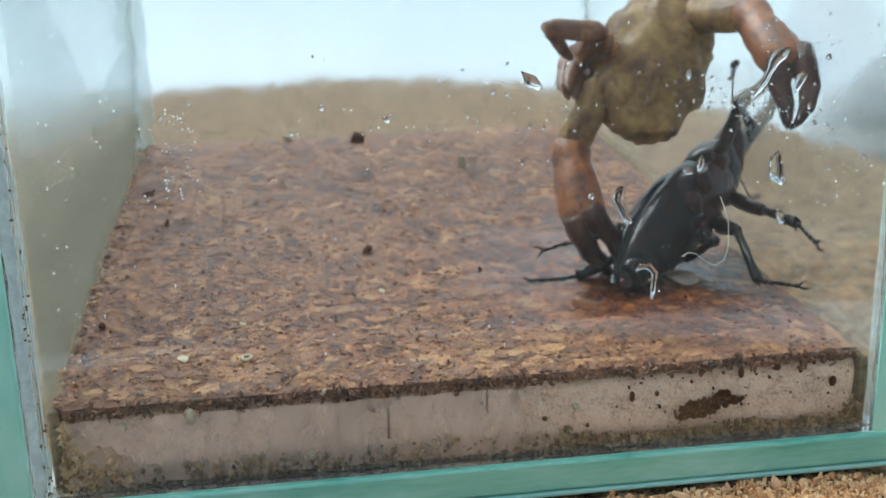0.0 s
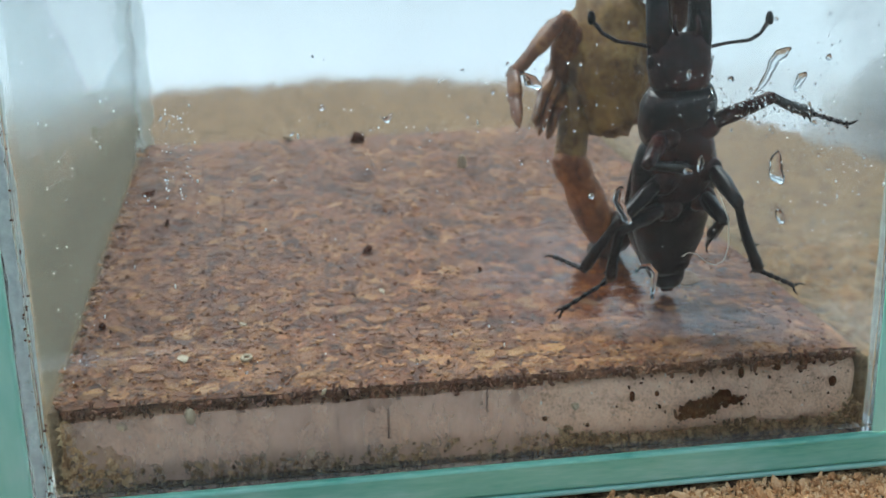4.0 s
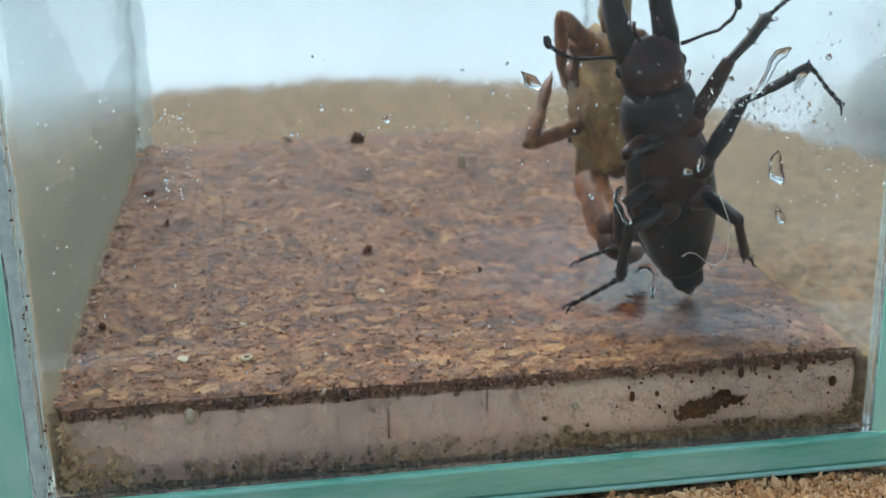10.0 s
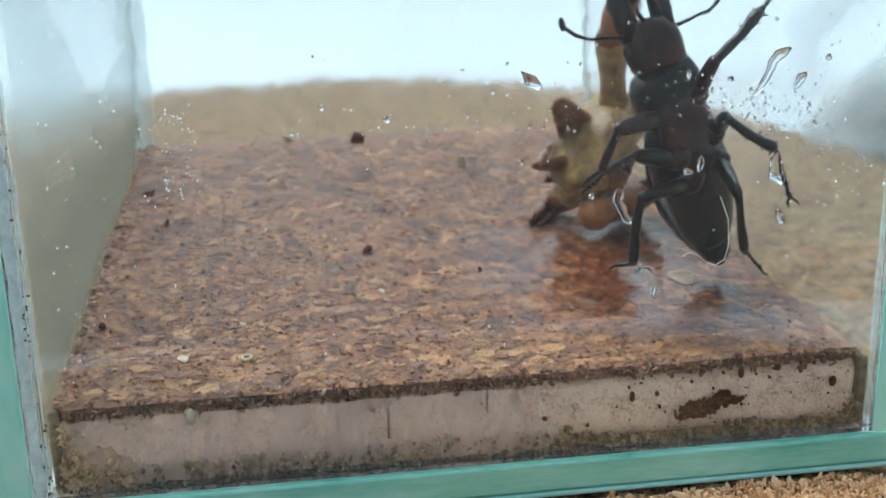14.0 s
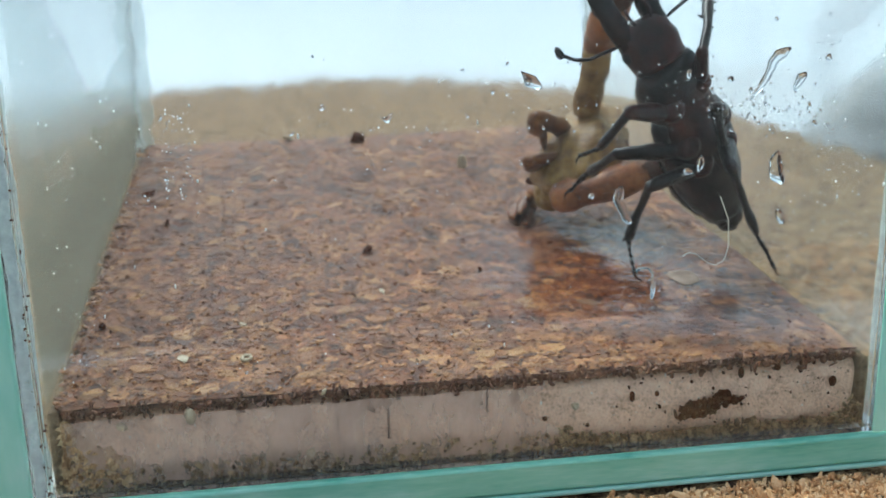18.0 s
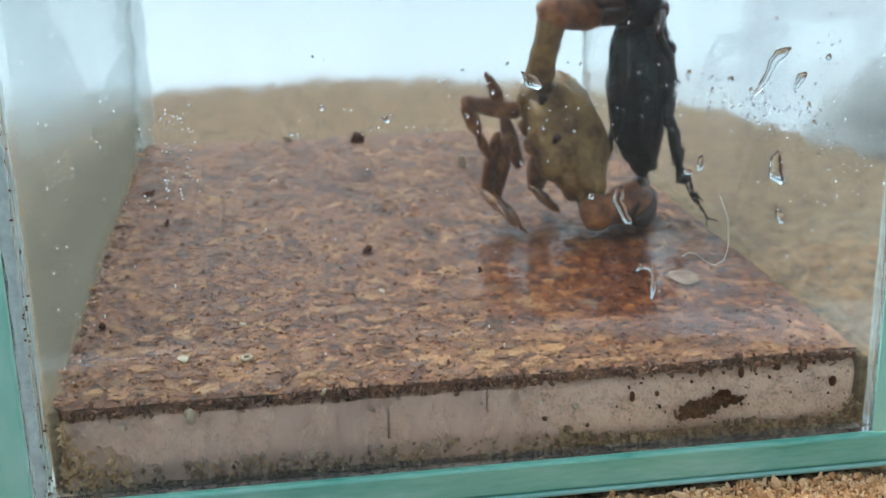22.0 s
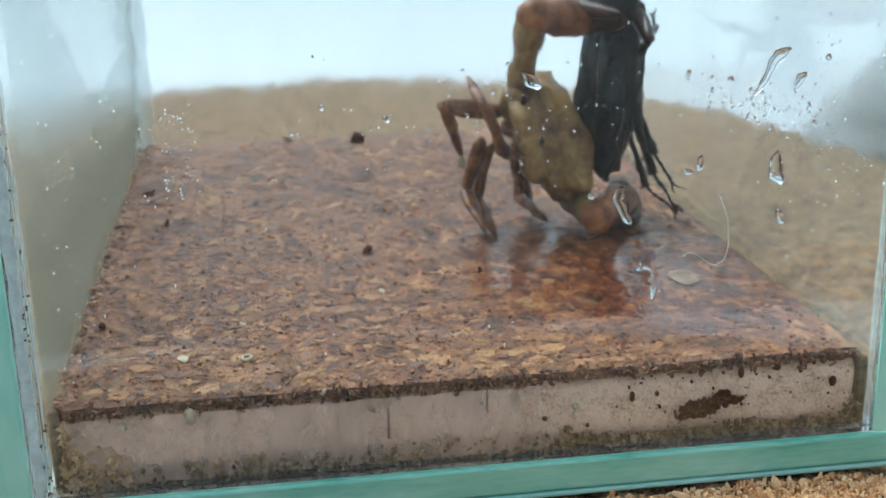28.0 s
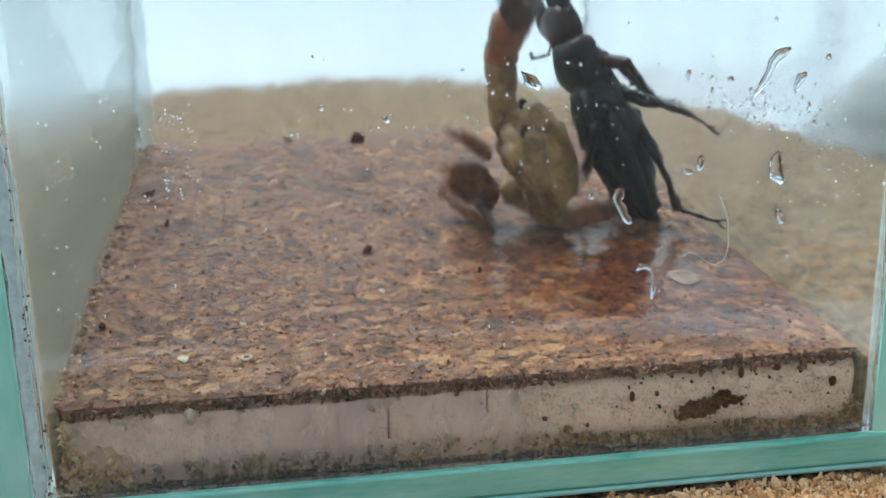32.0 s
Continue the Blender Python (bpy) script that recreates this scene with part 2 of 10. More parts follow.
M_GAP_FILL = mottled("gap_fill_brown", [(0.3, (0.07, 0.052, 0.034)), (0.5, (0.16, 0.115, 0.075)), (0.7, (0.28, 0.20, 0.13))], 300, 0.9, 0.5, 0.0006, spec=0.1)
M_PALE = mottled("pale_chip", [(0.3, (0.36, 0.28, 0.18)), (0.7, (0.56, 0.47, 0.34))], 200, 0.6, 0.3, 0.0003)
M_ROT = mottled("wet_rot", [(0.3, (0.016, 0.003, 0.001)), (0.5, (0.050, 0.009, 0.003)), (0.72, (0.12, 0.028, 0.009))], 600, 0.9, 0.5, 0.0005, spec=0.05)
M_WHITE_SPECK = milky("white_speck", (0.86, 0.88, 0.88), 0.5)
M_STAIN = mottled("red_brown_stain", [(0.3, (0.06, 0.018, 0.009)), (0.6, (0.17, 0.060, 0.028)), (0.8, (0.30, 0.14, 0.075))], 300, 0.7, 0.5, 0.0005)
M_DISC = milky("milky_bead", (0.44, 0.33, 0.27), 0.3)
M_BLACK = mottled("black_chitin", [(0.3, (0.004, 0.0035, 0.004)), (0.52, (0.010, 0.0075, 0.0075)), (0.7, (0.030, 0.011, 0.009)), (0.85, (0.050, 0.020, 0.015))], 150, 0.3, 0.5, 0.0005, coat=0.38, coat_rough=0.05, spec=0.04)
M_ELYTRA = mottled("black_wing_case", [(0.3, (0.003, 0.0035, 0.005)), (0.8, (0.009, 0.0095, 0.012))], 300, 0.22, 0.4, 0.00004, (1, 1, 1), coat=0.4, coat_rough=0.05, spec=0.04)
M_RED = mottled("red_brown_chitin", [(0.3, (0.007, 0.004, 0.004)), (0.5, (0.026, 0.008, 0.007)), (0.75, (0.085, 0.021, 0.015))], 140, 0.3, 0.5, 0.0005, coat=0.4, coat_rough=0.05, spec=0.04)
M_CRAB = mottled("olive_tan_shell", [(0.28, (0.045, 0.018, 0.006)), (0.42, (0.15, 0.074, 0.022)), (0.58, (0.27, 0.155, 0.047)), (0.8, (0.40, 0.265, 0.095))], 150, 0.5, 0.35, 0.0009, coat=0.12, coat_rough=0.2, sss=0.25, spec=0.25)
M_CRAB_LEG = mottled("brown_leg_shell", [(0.28, (0.045, 0.013, 0.006)), (0.48, (0.15, 0.052, 0.018)), (0.62, (0.28, 0.125, 0.040)), (0.8, (0.40, 0.22, 0.075))], 170, 0.4, 0.4, 0.0008, coat=0.12, coat_rough=0.18, sss=0.15, spec=0.25)
M_CLAW = mottled("orange_claw_shell", [(0.32, (0.055, 0.017, 0.007)), (0.45, (0.18, 0.056, 0.016)), (0.6, (0.30, 0.105, 0.029)), (0.8, (0.42, 0.19, 0.062))], 130, 0.5, 0.35, 0.0008, coat=0.15, coat_rough=0.15, sss=0.25, spec=0.3)
M_FINGER = mottled("dark_claw_tip", [(0.3, (0.022, 0.011, 0.008)), (0.7, (0.075, 0.030, 0.018))], 120, 0.35, 0.3, 0.0003, coat=0.06, coat_rough=0.08, spec=0.12)
M_WATER = glass("water_drop", (0.98, 0.99, 1.0), 0.0, 0.0)
M_WATER.node_tree.nodes["Glass BSDF"].inputs["IOR"].default_value = 1.33
M_HAIR = mottled("pale_hair", [(0.3, (0.55, 0.50, 0.42)), (0.7, (0.75, 0.70, 0.62))], 100, 0.5, 0.3, 0.0)
M_GREY = mottled("grey_patch", [(0.3, (0.34, 0.37, 0.40)), (0.7, (0.42, 0.45, 0.48))], 20, 0.9, 0.4, 0.001)


# ---- mesh helpers ----
def part(name, bm, material, parent=None, label="", smooth=True):
    me = bpy.data.meshes.new(name)
    bm.to_mesh(me)
    bm.free()
    for f in me.polygons:
        f.use_smooth = smooth
    me.materials.append(material)
    ob = new(name, me)
    ob.parent = parent
    if label:
        tagged(ob, label)
    return ob


def thing(name, label, category, at=None, group="", kind=""):
    ob = new(name)
    ob.empty_display_size = 0.005
    if at is not None:
        ob.matrix_world = at
    return tagged(ob, label, category, group, kind)


def box(lo, hi, bevel=0.0, bm=None):
    bm = bm or bmesh.new()
    v = [bm.verts.new((lo[0] if i & 1 == 0 else hi[0], lo[1] if i & 2 == 0 else hi[1], lo[2] if i & 4 == 0 else hi[2])) for i in range(8)]
    fs = [bm.faces.new([v[i] for i in q]) for q in ((0, 2, 3, 1), (4, 5, 7, 6), (0, 1, 5, 4), (2, 6, 7, 3), (0, 4, 6, 2), (1, 3, 7, 5))]
    if bevel:
        bmesh.ops.bevel(bm, geom=list({e for f in fs for e in f.edges}), offset=bevel, segments=2, affect="EDGES", profile=0.5)
    return bm


def loft(rings, seg=16, bm=None, wobble=0.0, square=2.0):
    """A closed body along z: rings of (z, half width x, half depth y, centre x, centre y)."""
    bm = bm or bmesh.new()
    loops = []
    for z, rx, ry, cx, cy in rings:
        lp = []
        for i in range(seg):
            a = 2 * math.pi * i / seg
            ca, sa = math.cos(a), math.sin(a)
            k = 1.0 / (abs(ca) ** square + abs(sa) ** square) ** (1.0 / square)
            w = 1 + wobble * noise.noise(Vector((ca * 2 + z * 400, sa * 2, z * 700)))
            lp.append(bm.verts.new((cx + rx * ca * k * w, cy + ry * sa * k * w, z)))
        loops.append(lp)
    for a, b in zip(loops, loops[1:]):
        for i in range(seg):
            j = (i + 1) % seg
            bm.faces.new((a[i], a[j], b[j], b[i]))
    bm.faces.new(list(reversed(loops[0])))
    bm.faces.new(loops[-1])
    return bm


def ball(c, r, bm=None, seg=10, rings=7):
    """An ellipsoid with half axes r at c."""
    bm = bm or bmesh.new()
    rows = []
    for k in range(1, rings):
        b = math.pi * k / rings
        rows.append((c[2] - r[2] * math.cos(b), r[0] * math.sin(b), r[1] * math.sin(b), c[0], c[1]))
    return loft(rows, seg, bm)


def tube(points, radii, seg=8, bm=None):
    """A bent round bar through points."""
    bm = bm or bmesh.new()
    pts = [Vector(p) for p in points]
    loops = []
    side = None
    for i, p in enumerate(pts):
        d = (pts[min(i + 1, len(pts) - 1)] - pts[max(i - 1, 0)]).normalized()
        if side is None:
            side = d.orthogonal().normalized()
        side = (side - d * side.dot(d)).normalized()
        up = d.cross(side)
        r = radii[i] if isinstance(radii, (list, tuple)) else radii
        loops.append([bm.verts.new(p + (side * math.cos(2 * math.pi * k / seg) + up * math.sin(2 * math.pi * k / seg)) * r) for k in range(seg)])
    for a, b in zip(loops, loops[1:]):
        for i in range(seg):
            j = (i + 1) % seg
            bm.faces.new((a[i], a[j], b[j], b[i]))
    bm.faces.new(list(reversed(loops[0])))
    bm.faces.new(loops[-1])
    return bm


ICO = [(0, 0, -1), (0.724, -0.526, -0.447), (-0.276, -0.851, -0.447), (-0.894, 0, -0.447), (-0.276, 0.851, -0.447), (0.724, 0.526, -0.447), (0.276, -0.851, 0.447), (-0.724, -0.526, 0.447), (-0.724, 0.526, 0.447), (0.276, 0.851, 0.447), (0.894, 0, 0.447), (0, 0, 1)]
ICO_FACES = [(0, 1, 2), (1, 0, 5), (0, 2, 3), (0, 3, 4), (0, 4, 5), (1, 5, 10), (2, 1, 6), (3, 2, 7), (4, 3, 8), (5, 4, 9), (1, 10, 6), (2, 6, 7), (3, 7, 8), (4, 8, 9), (5, 9, 10), (6, 10, 11), (7, 6, 11), (8, 7, 11), (9, 8, 11), (10, 9, 11)]


class Heap:
    """Many rough crumbs gathered into one mesh."""

    def __init__(self, seed):
        self.rng, self.verts, self.faces = random.Random(seed), [], []

    def lump(self, c, r, flat=1.0, long=1.0):
        rng, k0 = self.rng, len(self.verts)
        turn = Euler((rng.uniform(0, 6.3), rng.uniform(0, 6.3), rng.uniform(0, 6.3))).to_matrix()
        s = Vector((rng.uniform(0.6, 1.4) * long, rng.uniform(0.6, 1.2), rng.uniform(0.5, 1.0)))
        for q in ICO:
            o = turn @ Vector((q[0] * s.x, q[1] * s.y, q[2] * s.z)) * (r * rng.uniform(0.7, 1.25))
            self.verts.append((c[0] + o.x, c[1] + o.y, c[2] + o.z * flat))
        self.faces += [tuple(k0 + i for i in f) for f in ICO_FACES]

    def done(self, name, material, parent=None, label="", smooth=False):
        me = bpy.data.meshes.new(name)
        me.from_pydata(self.verts, [], self.faces)
        for f in me.polygons:
            f.use_smooth = smooth
        me.materials.append(material)
        ob = new(name, me)
        ob.parent = parent
        if label:
            tagged(ob, label)
        return ob


# ---- the table, the bed of bark, and an unseen floor and walls for reflections ----
def sheet(name, lo, hi, material, label, category):
    ob = part(name, box(lo, hi, 0.0), material, smooth=False)
    return tagged(ob, label, category, kind="structure")


TOP = 0.0215          # the board's upper face
W, DEEP = 0.144, 0.203


def bed_edge(x, y):
    """How far the bed reaches in the direction of x, y from its middle."""
    a = math.atan2(y - 0.2, x - 0.048)
    far = max(0.0, math.cos(a - radians(80))) ** 3
    near = max(0.0, -math.sin(a))
    right = max(0.0, math.cos(a - radians(4))) ** 5
    return 0.208 + 0.020 * right + 0.044 * far + 0.092 * min(1.0, near * 2) + 0.004 * noise.noise(Vector((x * 9, y * 9, 0.3)))


def bed_height(x, y):
    r = math.hypot(x - 0.048, y - 0.2)
    h = max(0.0, min(1.0, (bed_edge(x, y) - r) / 0.012))
    h = h * h * (3 - 2 * h)
    inside = -0.006 < x < 0.152 and -0.006 < y < 0.215
    lift = 0.0 if inside else 0.0015 * noise.noise(Vector((x * 60, y * 60, 1.7))) + 0.001 * noise.noise(Vector((x * 190, y * 190, 4.1)))
    return -0.0045 + h * ((0.0025 if inside or y < 0.03 else 0.0042) + lift)


def build_setting():
    # The floor is out of view; its dark colour keeps pane reflections dim.
    sheet("floor", (-40, -40, -0.80), (40, 40, -0.75), M_FLOOR, "unseen floor under the table, made dark to keep reflections dim", "floor")
    table = sheet("table_top", (-0.9, -0.096, -0.034), (1.1, 1.6, -0.004), M_TABLE, "plain white laminate table top", "table top")
    for x in (-0.82, 1.02):
        for y in (-0.02, 1.52):
            leg = part("table_leg", box((x - 0.025, y - 0.025, -0.75), (x + 0.025, y + 0.025, -0.0345), 0.004), M_TABLE, table)
            leg.matrix_parent_inverse = table.matrix_world.inverted()
    # Both walls are out of view, added to set what glass and water mirror.
    sheet("unseen_wall_back", (-2.6, 1.9, -0.80), (2.6, 2.0, 0.30), M_WALL, "pale wall added out of view behind the table for reflections", "wall")
    sheet("unseen_wall_front", (-2.6, -1.6, -0.80), (2.6, -1.5, 0.35), M_DIM_WALL, "dull brown-grey wall added out of view behind the camera to darken reflections", "wall")
    bm = bmesh.new()
    n = 150
    g = {}
    for i in range(n + 1):
        for j in range(n + 1):
            x, y = 0.048 + 0.66 * (i / n - 0.5), 0.17 + 0.66 * (j / n - 0.5)
            g[i, j] = bm.verts.new((x, y, bed_height(x, y)))
    for i in range(n):
        for j in range(n):
            q = [g[i, j], g[i + 1, j], g[i + 1, j + 1], g[i, j + 1]]
            if max(v.co.z for v in q) > -0.0042:
                bm.faces.new(q)
    bmesh.ops.delete(bm, geom=[v for v in bm.verts if not v.link_faces], context="VERTS")
    bed = part("bark_bed", bm, M_BED)
    tagged(bed, "round bed of orange-brown crumbled bark on the white table", "substrate", kind="structure")
    heap = Heap(4)
    rng = heap.rng
    made = 0
    while made < 17000:
        near = made < 15500
        if near:
            x, y = rng.uniform(0.06, 0.19), rng.uniform(-0.034, 0.004)
        else:
            x, y = rng.uniform(0.16, 0.215), rng.uniform(-0.03, 0.12)
        if -0.0105 < x < 0.1565 and -0.0075 < y < 0.218:
            continue
        s = rng.uniform(0.00018, 0.00048) if rng.random() < 0.975 else rng.uniform(0.0005, 0.0009)
        if not near:
            s = rng.uniform(0.0004, 0.0009)
        heap.lump((x, y, bed_height(x, y) + s * rng.uniform(0.2, 1.8)), s, 1.0, rng.uniform(1.0, 2.6))
        made += 1
    crumbs = heap.done("bark_crumbs", M_CRUMB)
    tagged(crumbs, "loose orange-brown bark crumbs round the tank", "bark", kind="stuff")
    return bed


build_setting()


# ---- the glass tank ----
IN0, IN1, FRONT, BACK = -0.0026, 0.1466, -0.0024, 0.2055
HIGH = 0.165


def build_tank():
    tank = thing("glass_tank", "small open glass tank with green cut edges, wet and misted", "tank", pose(0.072, 0.1, 0))
    inv = tank.matrix_world.inverted()

    def piece(name, bm, mat, label="", parent=None, shadow=False, smooth=False):
        ob = part(name, bm, mat, parent or tank, label, smooth)
        if parent is None:
            ob.matrix_parent_inverse = inv
        ob.visible_shadow = shadow
        return ob

    piece("base_pane", box((IN0 - 0.006, FRONT - 0.0005, 0.0), (IN1 + 0.006, BACK + 0.003, 0.0056), 0.0004), M_GLASS, "glass base")
    piece("base_edge", box((IN0 - 0.006, FRONT - 0.0038, 0.0001), (IN1 + 0.006, FRONT - 0.0007, 0.0058), 0.0005), M_EDGE, "sea-green cut edge of the base pane", shadow=True)
    piece("base_arris", box((IN0 - 0.006, FRONT - 0.0040, -0.0011), (IN1 + 0.006, FRONT - 0.0008, -0.0001), 0.0004), M_EDGE_PALE, "pale green ground edge", shadow=True)
    front = piece("front_pane", box((IN0, FRONT - 0.0030, 0.0062), (IN1, FRONT, HIGH)), M_FRONT_GLASS, "clear front pane with water drops")
    piece("back_pane", box((IN0, BACK, 0.0062), (IN1, BACK + 0.003, HIGH)), M_BACK_GLASS, "wet back pane")
    piece("side_pane", box((IN0 - 0.0052, FRONT - 0.0028, 0.0062), (IN0 - 0.0004, BACK + 0.003, HIGH)), M_LEFT_GLASS, "misted side pane")
    piece("side_pane", box((IN1 + 0.0004, FRONT - 0.0028, 0.0062), (IN1 + 0.0052, BACK + 0.003, HIGH)), M_SIDE_GLASS, "misted side pane")
    piece("pane_edge", box((IN0 - 0.0100, FRONT - 0.0034, 0.0062), (IN0 - 0.0030, FRONT - 0.0006, HIGH), 0.0005), M_EDGE_SIDE, "sea-green cut edge of the side pane", shadow=True)
    piece("pane_edge", box((IN1 - 0.0004, FRONT - 0.0036, 0.0062), (IN1 + 0.0058, FRONT - 0.0031, HIGH), 0.0002), M_EDGE_SIDE, "pale green cut edge of the side pane", shadow=True)
    # silicone seams in the four upright corners
    for x, y, sx, sy in ((IN0, FRONT, 1, 1), (IN1, FRONT, -1, 1), (IN0, BACK, 1, -1), (IN1, BACK, -1, -1)):
        rows = []
        for k in range(60):
            z = 0.0062 + (HIGH - 0.008) * k / 59
            wid = (0.0008 if sy > 0 else 0.0011) * (1 + 0.35 * noise.noise(Vector((x * 90, y * 90, z * 160))))
            wide = (1.8 if sx > 0 else 0.55) if sy > 0 else 1.0
            rows.append((z, wid * wide, wid, x - sx * 0.0014 * (wide - 1), y + sy * 0.0002))
        piece("silicone_seam", loft(rows, 10, None, 0.1), M_SEAL, "translucent grey silicone seam", shadow=True, smooth=True)
    # thin films on the inner face of the front pane
    bm = bmesh.new()
    nx, nz = 60, 14
    g = {}
    for i in range(nx + 1):
        for j in range(nz + 1):
            right = 0.0845 + 0.0035 * math.sin(j * 0.5) - 0.002 * (j / nz)
            x = 0.0005 + (right - 0.0005) * i / nx
            z = 0.0070 + (0.0195 - 0.0070) * j / nz + 0.0004 * noise.noise(Vector((x * 200, j, 0)))
            g[i, j] = bm.verts.new((x, FRONT + 0.0008, z))
    for i in range(nx):
        for j in range(nz):
            bm.faces.new((g[i, j], g[i + 1, j], g[i + 1, j + 1], g[i, j + 1]))
    piece("water_film", bm, M_FILM, "milky film of water behind the glass", shadow=False)
    bm = bmesh.new()
    q = [bm.verts.new(c) for c in ((IN0 + 0.001, FRONT + 0.0004, 0.0215), (IN1 - 0.001, FRONT + 0.0004, 0.0215), (IN1 - 0.001, FRONT + 0.0004, HIGH - 0.01), (IN0 + 0.001, FRONT + 0.0004, HIGH - 0.01))]
    bm.faces.new(q)
    piece("pane_film", bm, M_MIST, "thin grey mist on the glass", shadow=False)
    # pale film on the side pane, its open wedge standing for a bright reflection
    for layer in range(2):
        bm = bmesh.new()
        ny, nz = 120, 90
        g = {}
        for i in range(ny + 1):
            y = 0.004 + (BACK - 0.006) * i / ny
            low = 0.0705 - 0.155 * y - 0.006 * layer + 0.003 * noise.noise(Vector((y * 60, layer, 5))) + 0.001 * noise.noise(Vector((y * 300, layer, 1)))
            for j in range(nz + 1):
                g[i, j] = bm.verts.new((IN0 + 0.0004 + 0.0001 * layer, y, low + (HIGH - 0.010 - low) * j / nz))
        for i in range(ny):
            for j in range(nz):
                q = [g[i, j], g[i + 1, j], g[i + 1, j + 1], g[i, j + 1]]
                c = sum((v.co for v in q), Vector()) / 4
                u = c.z + 0.0012 * noise.noise(c * 150) - 0.057 + 0.0012 * layer
                if u < 0 or c.y < 0.0973 - 1.8 * u:
                    bm.faces.new(q)
        bmesh.ops.delete(bm, geom=[v for v in bm.verts if not v.link_faces], context="VERTS")
        piece("pane_film", bm, M_WEDGE_FILM, "pale grey film, open in a wedge that stands for a bright reflection", shadow=False)
    # stacked olive films colour the lower pane for the bed mirrored dimly there
    for layer, (low, sink, rag) in enumerate(((0.0225, 0.0, 0.0010), (0.0220, 0.0035, 0.0022), (0.0215, 0.0085, 0.0040), (0.0212, 0.0165, 0.0060), (0.0210, 0.0250, 0.0060))):
        bm = bmesh.new()
        g = {}
        for i in range(91):
            y = 0.001 + (BACK - 0.003) * i / 90
            top = 0.0730 - sink * (1 - 0.6 * y / BACK) - 0.155 * y + rag * noise.noise(Vector((y * 70, layer, 3))) + 0.4 * rag * noise.noise(Vector((y * 260, layer, 8)))
            top = max(top, low + 0.0012)
            for j in range(13):
                g[i, j] = bm.verts.new((IN0 + 0.00012 + 0.00004 * layer, y, low + (top - low) * j / 12))
        for i in range(90):
            for j in range(12):
                bm.faces.new((g[i, j], g[i + 1, j], g[i + 1, j + 1], g[i, j + 1]))
        piece("dim_pane_film", bm, M_DIM_FILM if layer < 3 else M_DIM_LOW_FILM, "olive-brown film standing for the dim bed mirrored in the side pane", shadow=False)
    # sealant smeared over the far corner
    bm = bmesh.new()
    g = []
    for k in range(41):
        z = 0.0210 + (HIGH - 0.031) * k / 40
        wid = 0.0044 + 0.0010 * noise.noise(Vector((3.0, 1.0, z * 130)))
        g.append((bm.verts.new((IN0 + 0.0002, BACK - 0.0006, z)), bm.verts.new((IN0 + wid, BACK - 0.0006, z))))
    for p, q in zip(g, g[1:]):
        bm.faces.new((p[0], p[1], q[1], q[0]))
    piece("sealant_smear", bm, M_SMEAR, "pale green smear of sealant in the corner", shadow=False)
    # dirt specks along the sealant
    heap = Heap(61)
    for _ in range(70):
        z = 0.008 + 0.065 * heap.rng.random() ** 1.8
        heap.lump((IN0 + heap.rng.gauss(0, 0.0005), FRONT - 0.0036, z), heap.rng.uniform(0.00010, 0.00028), 1.0, 1.4)
    specks = heap.done("dirt_specks", M_PIT)
    tagged(specks, "dark dirt specks along the sealant", kind="stuff")
    specks.parent = tank
    specks.matrix_parent_inverse = inv
    # bead of sealant down the outside of the near corner
    rows = []
    for k in range(90):
        z = 0.0062 + (HIGH - 0.008) * k / 89
        wid = 0.0010 + 0.0005 * noise.noise(Vector((2.0, 3.0, z * 170))) + 0.0004 * noise.noise(Vector((5.0, 3.0, z * 700)))
        rows.append((z, wid, 0.0006, IN0 - 0.0013 + 0.0005 * noise.noise(Vector((7.0, 1.0, z * 120))), FRONT - 0.0034))
    piece("silicone_seam", loft(rows, 10, None, 0.1), M_SEAL, "pale lumpy sealant bead", shadow=True, smooth=True)
    return tank, front


tank, front_pane = build_tank()


